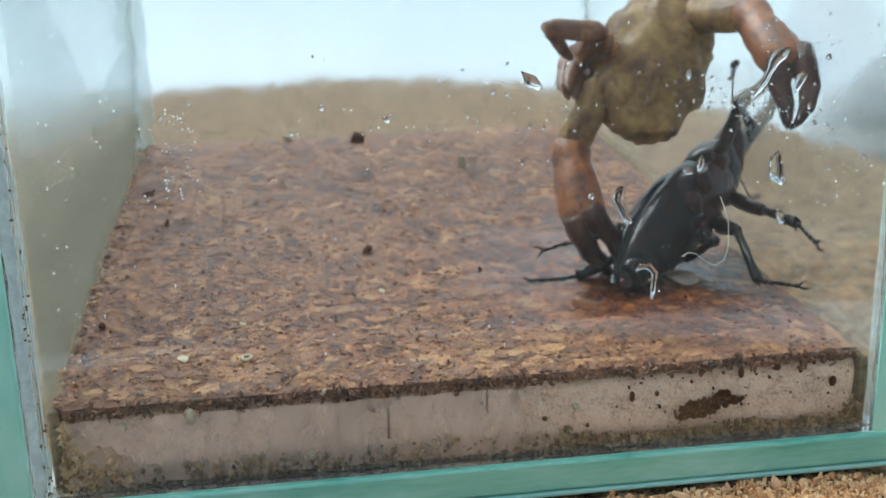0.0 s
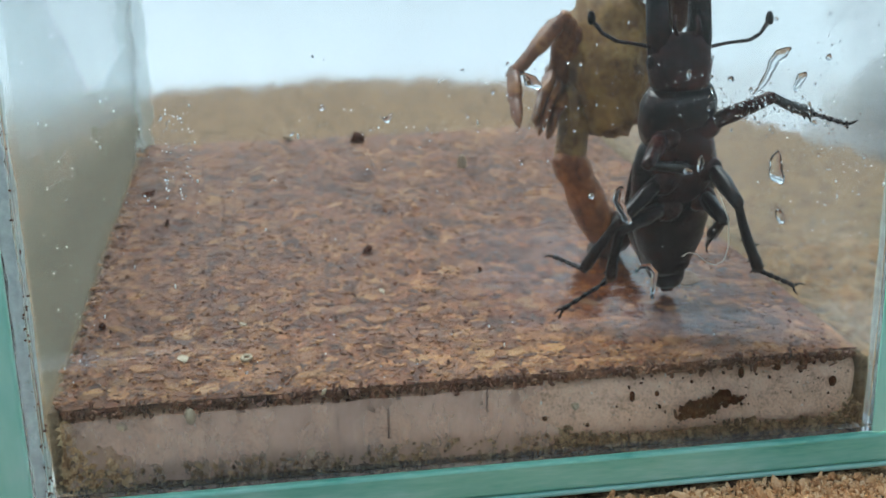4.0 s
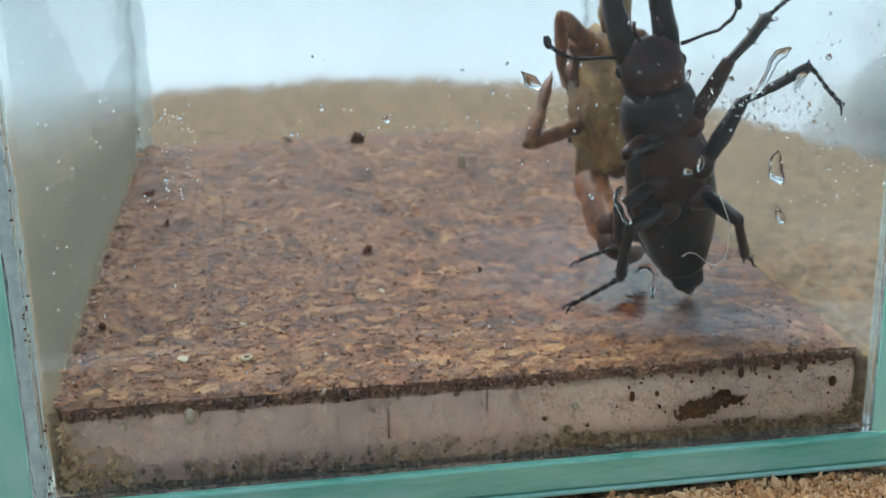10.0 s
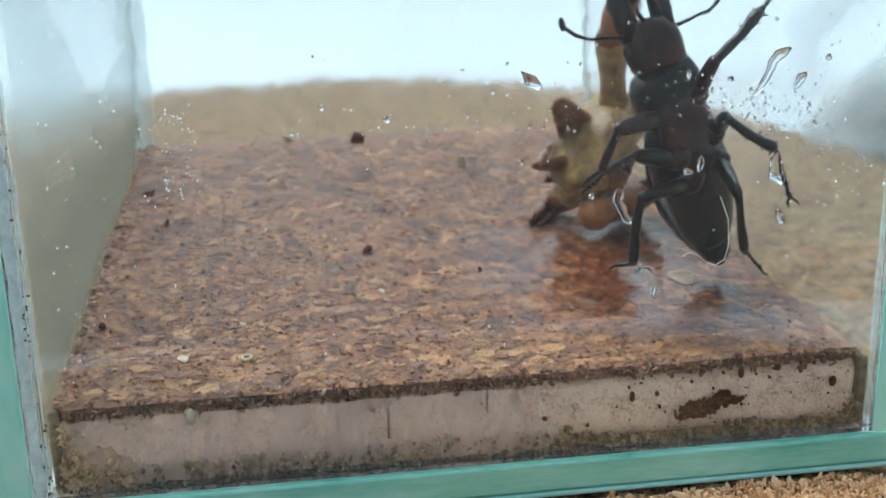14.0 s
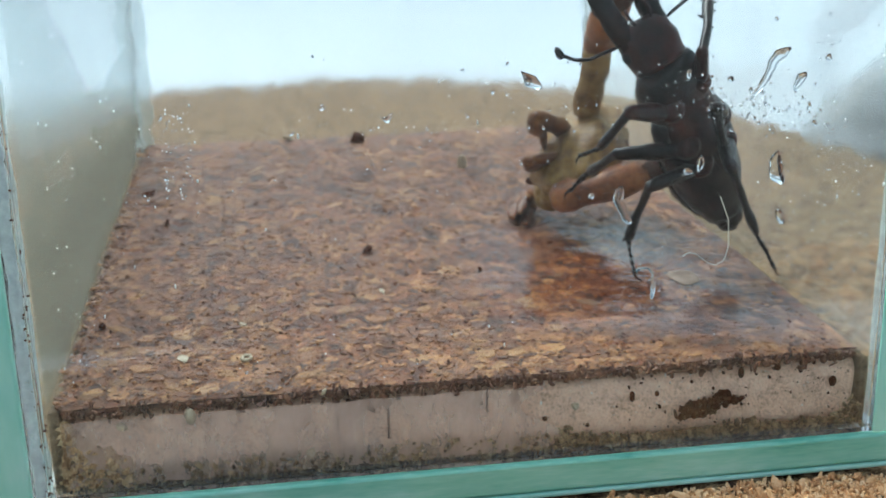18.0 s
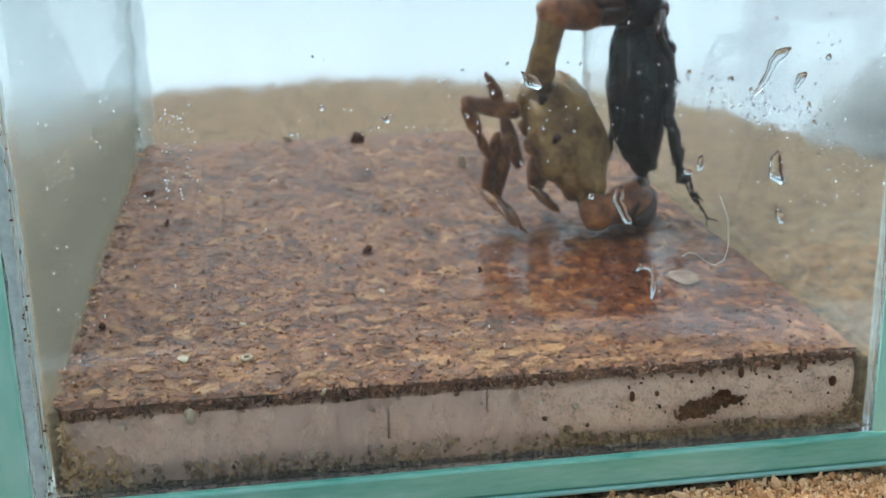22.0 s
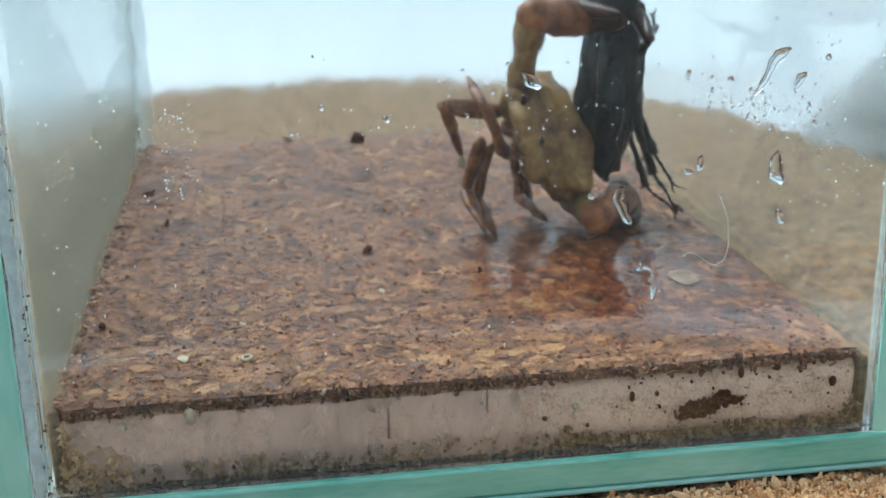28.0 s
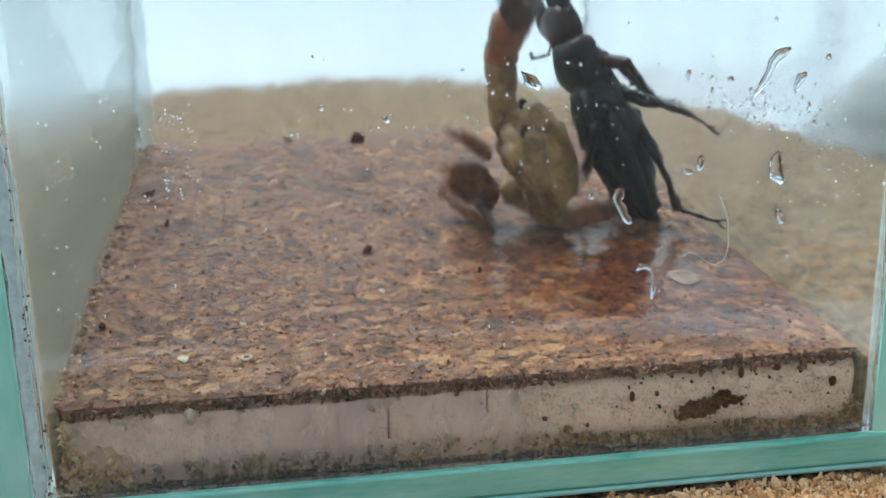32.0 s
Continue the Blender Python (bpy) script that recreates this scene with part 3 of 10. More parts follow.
# ---- the board ----
def build_board():
    board = thing("bark_board", "thick tan foam board faced with wet pressed bark flakes", "board", pose(W / 2, DEEP / 2, 0.0068))
    inv = board.matrix_world.inverted()

    def piece(name, bm, mat, label="", smooth=True):
        ob = part(name, bm, mat, board, label, smooth)
        ob.matrix_parent_inverse = inv
        return ob

    # core: a slab whose near face is pitted
    bm = bmesh.new()
    nx, nz = 150, 16
    g = {}
    for i in range(nx + 1):
        for j in range(nz + 1):
            x, z = W * i / nx, 0.0068 + (0.0192 - 0.0068) * j / nz
            y = 0.0002 + 0.0006 * noise.noise(Vector((x * 150, z * 150, 2))) + 0.0004 * noise.noise(Vector((x * 500, z * 500, 5)))
            y += 0.0012 * (abs(2 * j / nz - 1) ** 6)
            g[i, j] = bm.verts.new((x, max(y, -0.0006), z))
    for i in range(nx):
        for j in range(nz):
            bm.faces.new((g[i, j], g[i + 1, j], g[i + 1, j + 1], g[i, j + 1]))
    bb = [bm.verts.new((x, DEEP, z)) for x, z in ((0, 0.0068), (W, 0.0068), (W, 0.0192), (0, 0.0192))]
    bm.faces.new([g[i, nz] for i in range(nx + 1)] + [bb[2], bb[3]])
    bm.faces.new([g[nx - i, 0] for i in range(nx + 1)] + [bb[0], bb[1]])
    bm.faces.new([g[0, nz - j] for j in range(nz + 1)] + [bb[0], bb[3]][::1])
    bm.faces.new([g[nx, j] for j in range(nz + 1)] + [bb[2], bb[1]])
    bm.faces.new([bb[1], bb[0], bb[3], bb[2]])
    piece("core", bm, M_CORE, "tan pitted foam core")
    # facing: a relief sheet with a ragged dark near edge
    bm = bmesh.new()
    nx, ny = 210, 240
    g = {}
    for i in range(nx + 1):
        for j in range(ny + 1):
            x = W * i / nx
            y = DEEP * (j / ny) ** 1.3
            if j == 0:
                y = -0.0002 + 0.0006 * noise.noise(Vector((x * 300, 0, 9)))
            c = noise.noise(Vector((x * 170, y * 170, 0.5)))
            h = 0.00008 * c + 0.00008 * noise.noise(Vector((x * 420, y * 420, 3.5)))
            g[i, j] = bm.verts.new((x, y, TOP - 0.0001 + h))
    for i in range(nx):
        for j in range(ny):
            bm.faces.new((g[i, j], g[i + 1, j], g[i + 1, j + 1], g[i, j + 1]))
    piece("bark_facing", bm, M_CORK, "wet red-brown pressed bark flakes")
    bm = bmesh.new()
    nx, nz = 220, 5
    g = {}
    for i in range(nx + 1):
        x = W * i / nx
        low = 0.0199 + 0.0006 * max(0.0, min(1.0, (0.07 - x) / 0.02)) + 0.0013 * noise.noise(Vector((x * 95, 0, 7))) + 0.0008 * noise.noise(Vector((x * 380, 0, 3)))
        low += 0.0014 * max(0.0, min(1.0, (x - 0.119) / 0.003))
        for j in range(nz + 1):
            z = low + (TOP - 0.0002 - low) * j / nz
            y = -0.0003 + 0.0006 * noise.noise(Vector((x * 260, z * 400, 5)))
            g[i, j] = bm.verts.new((x, y, z))
    for i in range(nx):
        for j in range(nz):
            bm.faces.new((g[i, j], g[i + 1, j], g[i + 1, j + 1], g[i, j + 1]))
    piece("glue_line", bm, M_RIM, "dark ragged glue line under the bark")
    # rotted patch on the near face
    heap = Heap(66)
    made = 0
    while made < 260:
        u, w = heap.rng.uniform(-1.5, 1.5), heap.rng.uniform(-1.5, 1.5)
        if math.hypot(u, w) + 0.5 * noise.noise(Vector((u * 1.6, w * 1.6, 2))) + 0.25 * noise.noise(Vector((u * 5, w * 5, 7))) < 1.0:
            heap.lump((0.1152 + 0.0056 * u, -0.0006, 0.01235 + 0.0019 * w + 0.0012 * u), heap.rng.uniform(0.0002, 0.0006), 1.0, 1.5)
            made += 1
    rot = heap.done("rot_patch", M_ROT)
    rot.parent, rot.matrix_parent_inverse = board, inv
    tagged(rot, "dark brown rotted patch", kind="stuff")
    return board


board = build_board()


# ---- the stag beetle ----
limb = {}


def build_beetle():
    beetle = thing("stag_beetle", "large glossy black stag beetle with reddish head, reared up fighting", "beetle")
    # belly and abdomen
    ab = [(0.0002, 0.0015, 0.0012, 0, 0), (0.0020, 0.0027, 0.0022, 0, 0), (0.006, 0.0048, 0.0036, 0, -0.0002), (0.012, 0.0069, 0.0047, 0, -0.0004), (0.019, 0.0084, 0.0054, 0, -0.0004), (0.026, 0.0090, 0.0056, 0, -0.0004), (0.032, 0.0088, 0.0054, 0, -0.0002), (0.0365, 0.0078, 0.0046, 0, 0), (0.0385, 0.0058, 0.0036, 0, 0)]
    part("abdomen", loft(ab, 24), M_BLACK, beetle, "black segmented belly")
    part("tail_tip", ball((0, -0.0012, 0.0002), (0.0014, 0.0012, 0.0011), None, 14, 9), M_RED, beetle, "small rounded tip of the tail")
    for k in range(5):
        z = 0.004 + 0.0042 * k
        rx = 0.0036 + 0.00125 * k - 0.00010 * k * k
        ry = 0.0028 + 0.00050 * k
        rows = [(z - 0.0021, rx * 0.86, ry * 0.86, 0, -0.0012), (z - 0.0013, rx * 0.97, ry * 0.97, 0, -0.0012), (z + 0.0019, rx * 1.03, ry * 0.99, 0, -0.0012), (z + 0.0022, rx * 1.0, ry * 0.95, 0, -0.0012)]
        part("belly_plate", loft(rows, 20), M_BLACK, beetle)
    # wing cases
    for s in (-1, 1):
        rows = []
        for k in range(20):
            u = (k / 19) ** 1.5
            z = 0.0002 + 0.0369 * u
            wx = 0.0047 * (math.sin(math.pi * (0.03 + u * 0.78)) ** 0.8)
            rows.append((z, wx * 0.98, 0.0031 * math.sin(math.pi * (0.02 + 0.84 * u)) ** 0.55, s * wx * 0.84, 0.0002 + 0.0025 * math.sin(min(1.0, 2.6 * u) * math.pi / 2) ** 0.7))
        part("wing_case", loft(rows, 24), M_ELYTRA, beetle, "smooth black wing case")
    # pronotum
    rows = [(0.0372, 0.0052, 0.0034, 0, 0.0004), (0.0385, 0.0068, 0.0046, 0, 0.0004), (0.0420, 0.0076, 0.0052, 0, 0.0004), (0.0460, 0.0073, 0.0050, 0, 0.0002), (0.0485, 0.0064, 0.0042, 0, 0), (0.0494, 0.0048, 0.0032, 0, 0)]
    part("thorax", loft(rows, 22, None, 0.0, 2.6), M_BLACK, beetle, "broad black thorax")
    rows = [(0.024, 0.0020, 0.0010, 0, -0.0046), (0.028, 0.0060, 0.0026, 0, -0.0036), (0.036, 0.0066, 0.0030, 0, -0.0030), (0.041, 0.0056, 0.0028, 0, -0.0026), (0.0455, 0.0030, 0.0016, 0, -0.0026)]
    part("breast_plate", loft(rows, 16), M_RED, beetle, "dark red-brown breast plate")
    # head with its jaws and feelers
    head = part("head", loft([(0.0, 0.0046, 0.0032, 0, 0), (0.0012, 0.0056, 0.0038, 0, 0), (0.0045, 0.0062, 0.0040, 0, 0.0002), (0.0078, 0.0060, 0.0036, 0, 0.0003), (0.0098, 0.0048, 0.0028, 0, 0.0003), (0.0106, 0.0034, 0.0018, 0, 0.0002)], 22, None, 0.06, 2.6), M_RED, beetle, "dark red-brown head")
    for s in (-1, 1):
        pts = [(s * 0.0036, 0.0002, 0.0070), (s * 0.0043, 0.0004, 0.0115), (s * 0.0045, 0.0006, 0.0165), (s * 0.0042, 0.0006, 0.0225), (s * 0.0034, 0.0005, 0.0280), (s * 0.0022, 0.0004, 0.0320), (s * 0.0006, 0.0004, 0.0345)]
        bm = tube(pts, [0.0026, 0.0024, 0.0021, 0.0018, 0.0015, 0.0010, 0.0003], 12)
        for z, ln in ((0.0150, 0.0018), (0.0215, 0.0024), (0.0255, 0.0014), (0.0290, 0.0012)):
            tube([(s * 0.0040, 0.0005, z), (s * (0.0040 - ln), 0.0005, z + 0.0008)], [0.0012, 0.0003], 7, bm)
        part("jaw", bm, M_BLACK, head, "long black toothed jaw")
        part("eye", ball((s * 0.0060, 0.0, 0.0052), (0.0009, 0.0011, 0.0013)), M_BLACK, head)
        bm = tube([(s * 0.0064, -0.0006, 0.0080), (s * 0.0100, -0.0010, 0.0086), (s * 0.0138, -0.0014, 0.0090), (s * 0.0165, -0.0012, 0.0104), (s * 0.0180, -0.0010, 0.0122)], [0.0004, 0.00035, 0.00035, 0.0004, 0.0004], 6)
        ball((s * 0.0185, -0.001, 0.0131), (0.0008, 0.0006, 0.0014), bm)
        part("feeler", bm, M_BLACK, head, "elbowed feeler with a club")
        part("palp", tube([(s * 0.0016, -0.0020, 0.0092), (s * 0.0026, -0.0024, 0.0115), (s * 0.0022, -0.0022, 0.0135)], [0.0004, 0.0004, 0.0003], 6), M_RED, head)
    for s in (-1, 1):
        for x, y, z in ((0.0042, -0.0034, 0.0415), (0.0046, -0.0046, 0.0320), (0.0036, -0.0050, 0.0255)):
            bm = ball((s * x, y, z), (0.0030, 0.0022, 0.0026), None, 14, 9)
            part("leg_base", bm, M_RED, beetle, "rounded red-brown leg base")
    lengths = {"1": (0.0135, 0.0150, 0.0120), "2": (0.0135, 0.0150, 0.0120), "3": (0.0145, 0.0155, 0.0125)}
    for s in "AB":
        for i in "123":
            a, b, c = lengths[i]
            rows = [(-0.0012, 0.0008, 0.0008, 0, 0), (0.0004, 0.0015, 0.0014, 0, 0), (a * 0.4, 0.0020, 0.0016, 0, 0), (a * 0.8, 0.0016, 0.0013, 0, 0), (a, 0.0013, 0.0012, 0, 0), (a + 0.0009, 0.0006, 0.0006, 0, 0)]
            limb["femur_" + s + i] = part("femur", loft(rows, 12), M_RED if i == "1" else M_BLACK, beetle, "thick glossy upper leg")
            bm = loft([(-0.0006, 0.0006, 0.0006, 0, 0), (0.0006, 0.0009, 0.0009, 0, 0), (b * 0.5, 0.0010, 0.0009, 0.0003, 0), (b * 0.9, 0.0012, 0.0011, 0, 0), (b, 0.0010, 0.0009, 0, 0)], 10)
            for u, e in ((0.45, 1), (0.62, -1), (0.78, 1), (0.94, -1), (0.94, 1)):
                tube([(0, 0, b * u), (e * 0.0017, 0.0003, b * u + 0.0009)], [0.0005, 0.0001], 5, bm)
            tib = part("tibia", bm, M_BLACK, beetle, "spiny lower leg")
            limb["tibia_" + s + i] = tib
            bm = bmesh.new()
            for k in range(5):
                z0, z1 = c * 0.17 * k, c * 0.17 * (k + 1)
                loft([(z0, 0.00030, 0.00030, 0, 0), (z0 + (z1 - z0) * 0.7, 0.00056, 0.0005, 0, 0), (z1, 0.00040, 0.00040, 0, 0)], 7, bm)
            for e in (-1, 1):
                tube([(0, 0, c * 0.84), (e * 0.0009, 0, c * 0.92), (e * 0.0012, -0.0006, c)], [0.0003, 0.00025, 0.0001], 5, bm)
            limb["tarsus_" + s + i] = part("tarsus", bm, M_BLACK, tib, "jointed foot with two hooks")
    return beetle, head


beetle, beetle_head = build_beetle()


# ---- the crab ----
def build_crab():
    crab = thing("freshwater_crab", "olive-tan freshwater crab with orange black-tipped claws, gripping the beetle", "crab")
    # carapace: z across, y up from the back, x to the rear
    bm = bmesh.new()
    nu, nv = 44, 30
    g = {}
    for i in range(nu):
        for j in range(nv + 1):
            a, b = 2 * math.pi * i / nu, math.pi * j / nv
            dx, dy, dz = math.sin(b) * math.cos(a), math.sin(b) * math.sin(a), math.cos(b)
            rx = 0.0125
            ry = 0.0088 if dy > 0 else 0.0068
            rz = 0.0178
            f = 1 + 0.16 * noise.noise(Vector((dx * 2.4, dy * 2.4, dz * 2.4))) + 0.08 * noise.noise(Vector((dx * 6, dy * 6, dz * 6)))
            ridge = 1 + 0.05 * max(0.0, 1 - abs(dy) * 5)
            g[i, j] = bm.verts.new((dx * rx * f * ridge * (1 - 0.10 * dz * dx), dy * ry * f, dz * rz * f * ridge))
    for i in range(nu):
        k = (i + 1) % nu
        for j in range(nv):
            if j == 0:
                bm.faces.new((g[i, 0], g[i, 1], g[k, 1])) if g[i, 0].is_valid else None
            else:
                bm.faces.new((g[i, j], g[i, j + 1], g[k, j + 1], g[k, j]))
    bmesh.ops.remove_doubles(bm, verts=bm.verts[:], dist=0.0002)
    bmesh.ops.recalc_face_normals(bm, faces=bm.faces[:])
    part("carapace", bm, M_CRAB, crab, "wet olive-tan shell with brown blotches")
    for s in (-1, 1):
        part("eye_stalk", tube([(0.0100, 0.0016, s * 0.0050), (0.0122, 0.0030, s * 0.0056), (0.0128, 0.0042, s * 0.0056)], [0.0008, 0.0008, 0.0011], 8), M_FINGER, crab, "dark eye on a short stalk")
        part("mouth_plate", ball((0.0090, -0.0048, s * 0.0030), (0.0026, 0.0014, 0.0026)), M_CRAB_LEG, crab)
    for k in range(4):
        part("tail_plate", ball((-0.0050 + 0.0034 * k, -0.0070 + 0.0002 * k, 0), (0.0021, 0.0008, 0.0042 - 0.0006 * k)), M_CRAB, crab, "pale folded tail plate")
    for k in range(4):
        for s in (-1, 1):
            part("leg_base", ball((-0.0070 + 0.0010 * k, -0.0040, s * (0.0040 + 0.0030 * k)), (0.0034, 0.0028, 0.0022)), M_CRAB_LEG, crab)
    for s in (-1, 1):
        part("cheek", ball((0.0080, -0.0012, s * 0.0085), (0.0048, 0.0046, 0.0050)), M_CRAB, crab, "swollen olive cheek of the shell")
    a, b, c = 0.0165, 0.0205, 0.0150
    for s in "UV":
        rows = [(-0.002, 0.0030, 0.0028, 0, 0), (0.001, 0.0042, 0.0036, 0, 0), (a * 0.45, 0.0036, 0.0032, 0, 0), (a * 0.8, 0.0040, 0.0036, 0, 0), (a, 0.0034, 0.0030, 0, 0), (a + 0.001, 0.0018, 0.0018, 0, 0)]
        limb["arm_" + s] = part("claw_arm", loft(rows, 16, None, 0.1), M_CRAB, crab, "thick olive claw arm")
        rows = [(-0.0036, 0.0018, 0.0018, 0, 0), (-0.0020, 0.0038, 0.0034, 0, 0), (0.0015, 0.0045, 0.0040, 0.0003, 0), (0.0044, 0.0039, 0.0035, 0, 0), (0.0052, 0.0040, 0.0036, 0, 0), (b * 0.42, 0.0047, 0.0040, -0.0003, 0), (b * 0.7, 0.0050, 0.0041, -0.0004, 0), (b * 0.92, 0.0046, 0.0036, -0.0002, 0), (b + 0.0008, 0.0034, 0.0028, 0, 0)]
        palm = part("palm", loft(rows, 18, None, 0.06), M_CLAW, crab, "swollen orange claw palm")
        limb["palm_" + s] = palm
        bm = bmesh.new()
        for e in (-1, 1):
            tube([(e * 0.0018, 0, -0.0040), (e * 0.0024, 0.0002, 0.0008), (e * 0.0028 + 0.0004, 0.0004, c * 0.35), (e * 0.0020 + 0.0006, 0.0004, c * 0.68), (e * 0.0012, 0.0003, c * 0.88), (e * 0.0003 - 0.0010, 0.0001, c)], [0.0026, 0.0027, 0.0022, 0.0016, 0.0010, 0.0003], 12, bm)
        limb["fingers_" + s] = part("claw_fingers", bm, M_FINGER, palm, "black curved claw fingers")
    for k in range(6):
        u, v = 0.0150, 0.0170
        rows = [(-0.001, 0.0014, 0.0010, 0, 0), (0.0008, 0.0024, 0.0016, 0, 0), (u * 0.4, 0.0027, 0.0015, 0.0003, 0), (u * 0.75, 0.0024, 0.0014, 0.0002, 0), (u * 0.93, 0.0020, 0.0014, 0, 0), (u + 0.0012, 0.0011, 0.0009, 0, 0)]
        limb["upper_%d" % k] = part("upper_leg", loft(rows, 12, None, 0.1), M_CRAB_LEG, crab, "flat brown upper leg")
        rows = [(-0.0010, 0.0012, 0.0010, 0, 0), (0.001, 0.0021, 0.0014, 0, 0), (v * 0.25, 0.0024, 0.0014, 0.0003, 0), (v * 0.42, 0.0022, 0.0014, 0.0002, 0), (v * 0.50, 0.0014, 0.0010, 0, 0), (v * 0.56, 0.0018, 0.0012, 0, 0), (v * 0.72, 0.0017, 0.0011, 0.0002, 0), (v * 0.9, 0.0010, 0.0007, 0.0004, 0), (v, 0.0002, 0.0002, 0.0008, 0)]
        limb["lower_%d" % k] = part("lower_leg", loft(rows, 10, None, 0.1), M_CRAB_LEG, crab, "brown lower leg with a pointed tip")
    return crab


crab = build_crab()


# ---- water on the board ----
def water_skin(name):
    """A clear skin of water: it only adds gloss to what lies below."""
    m, n, l, p = nodes(name)
    n.remove(p)
    out = n["Material Output"]
    clear = n.new("ShaderNodeBsdfTransparent")
    clear.inputs["Color"].default_value = (1, 1, 1, 1)
    g = n.new("ShaderNodeBsdfGlossy")
    g.inputs["Roughness"].default_value = 0.04
    f = n.new("ShaderNodeFresnel")
    f.inputs["IOR"].default_value = 1.72
    t = tex(n, l, "Noise", 150, (0.55, 1.5, 1), 3)
    nb = bump(n, l, t.outputs[0], 0.3, 0.0010)
    wrinkle = tex(n, l, "Noise", 620, (0.6, 1.4, 1), 2)
    nb = bump(n, l, wrinkle.outputs[0], 0.22, 0.0003, nb)
    l.new(nb, g.inputs["Normal"])
    l.new(nb, f.inputs["Normal"])
    shore = wet_place(n, l)
    wet = n.new("ShaderNodeMath")
    wet.operation = "MULTIPLY"
    l.new(f.outputs[0], wet.inputs[0])
    l.new(shore, wet.inputs[1])
    s = n.new("ShaderNodeMixShader")
    l.new(wet.outputs[0], s.inputs[0])
    l.new(clear.outputs[0], s.inputs[1])
    l.new(g.outputs[0], s.inputs[2])
    l.new(s.outputs[0], out.inputs["Surface"])
    return m


M_SKIN = water_skin("clear_water_skin")


def build_puddle():
    bm = bmesh.new()
    nx, ny = 70, 60
    g = {}
    for i in range(nx + 1):
        for j in range(ny + 1):
            x, y = 0.044 + 0.0985 * i / nx, 0.0015 + 0.150 * j / ny
            g[i, j] = bm.verts.new((x, y, TOP + 0.0007 + 0.00012 * noise.noise(Vector((x * 120, y * 120, 1)))))
    for i in range(nx):
        for j in range(ny):
            q = [g[i, j], g[i + 1, j], g[i + 1, j + 1], g[i, j + 1]]
            c = sum((v.co for v in q), Vector()) / 4
            u = Vector(((c.x - 0.112) / 0.064, (c.y - 0.050) / 0.074)).length
            u += 0.22 * noise.noise(Vector((c.x * 60, c.y * 60, 2.2)))
            if u < 1.0:
                bm.faces.new(q)
    bmesh.ops.delete(bm, geom=[v for v in bm.verts if not v.link_faces], context="VERTS")
    ob = part("puddle", bm, M_SKIN)
    ob.visible_shadow = False
    tagged(ob, "thin clear puddle of water on the bark board", "puddle")


build_puddle()


# ---- flakes of bark pressed into the board ----
def flake_shape(rng, big, lean=0.04, thick=0.00014):
    """An angular flat flake: outline below, a smaller one above, two triangles fans."""
    k = rng.randint(8, 12)
    lx, ly = big * rng.uniform(0.8, 1.4), big * rng.uniform(0.6, 1.3)
    verts, faces = [], []
    turns = [6.283 * (i + rng.uniform(-0.33, 0.33)) / k for i in range(k)]
    reach = [rng.uniform(0.58, 1.14) for _ in range(k)]
    tilt = (rng.uniform(-lean, lean), rng.uniform(-lean, lean))
    for q, z in ((1.0, -thick), (0.88, 0.00002)):
        for a, e in zip(turns, reach):
            x, y = lx * q * e * math.cos(a), ly * q * e * math.sin(a)
            verts.append((x, y, z + tilt[0] * x + tilt[1] * y))
    for i in range(k):
        j = (i + 1) % k
        faces.append((i, j, k + j, k + i))
    faces.append(tuple(range(k, 2 * k)))
    return verts, faces


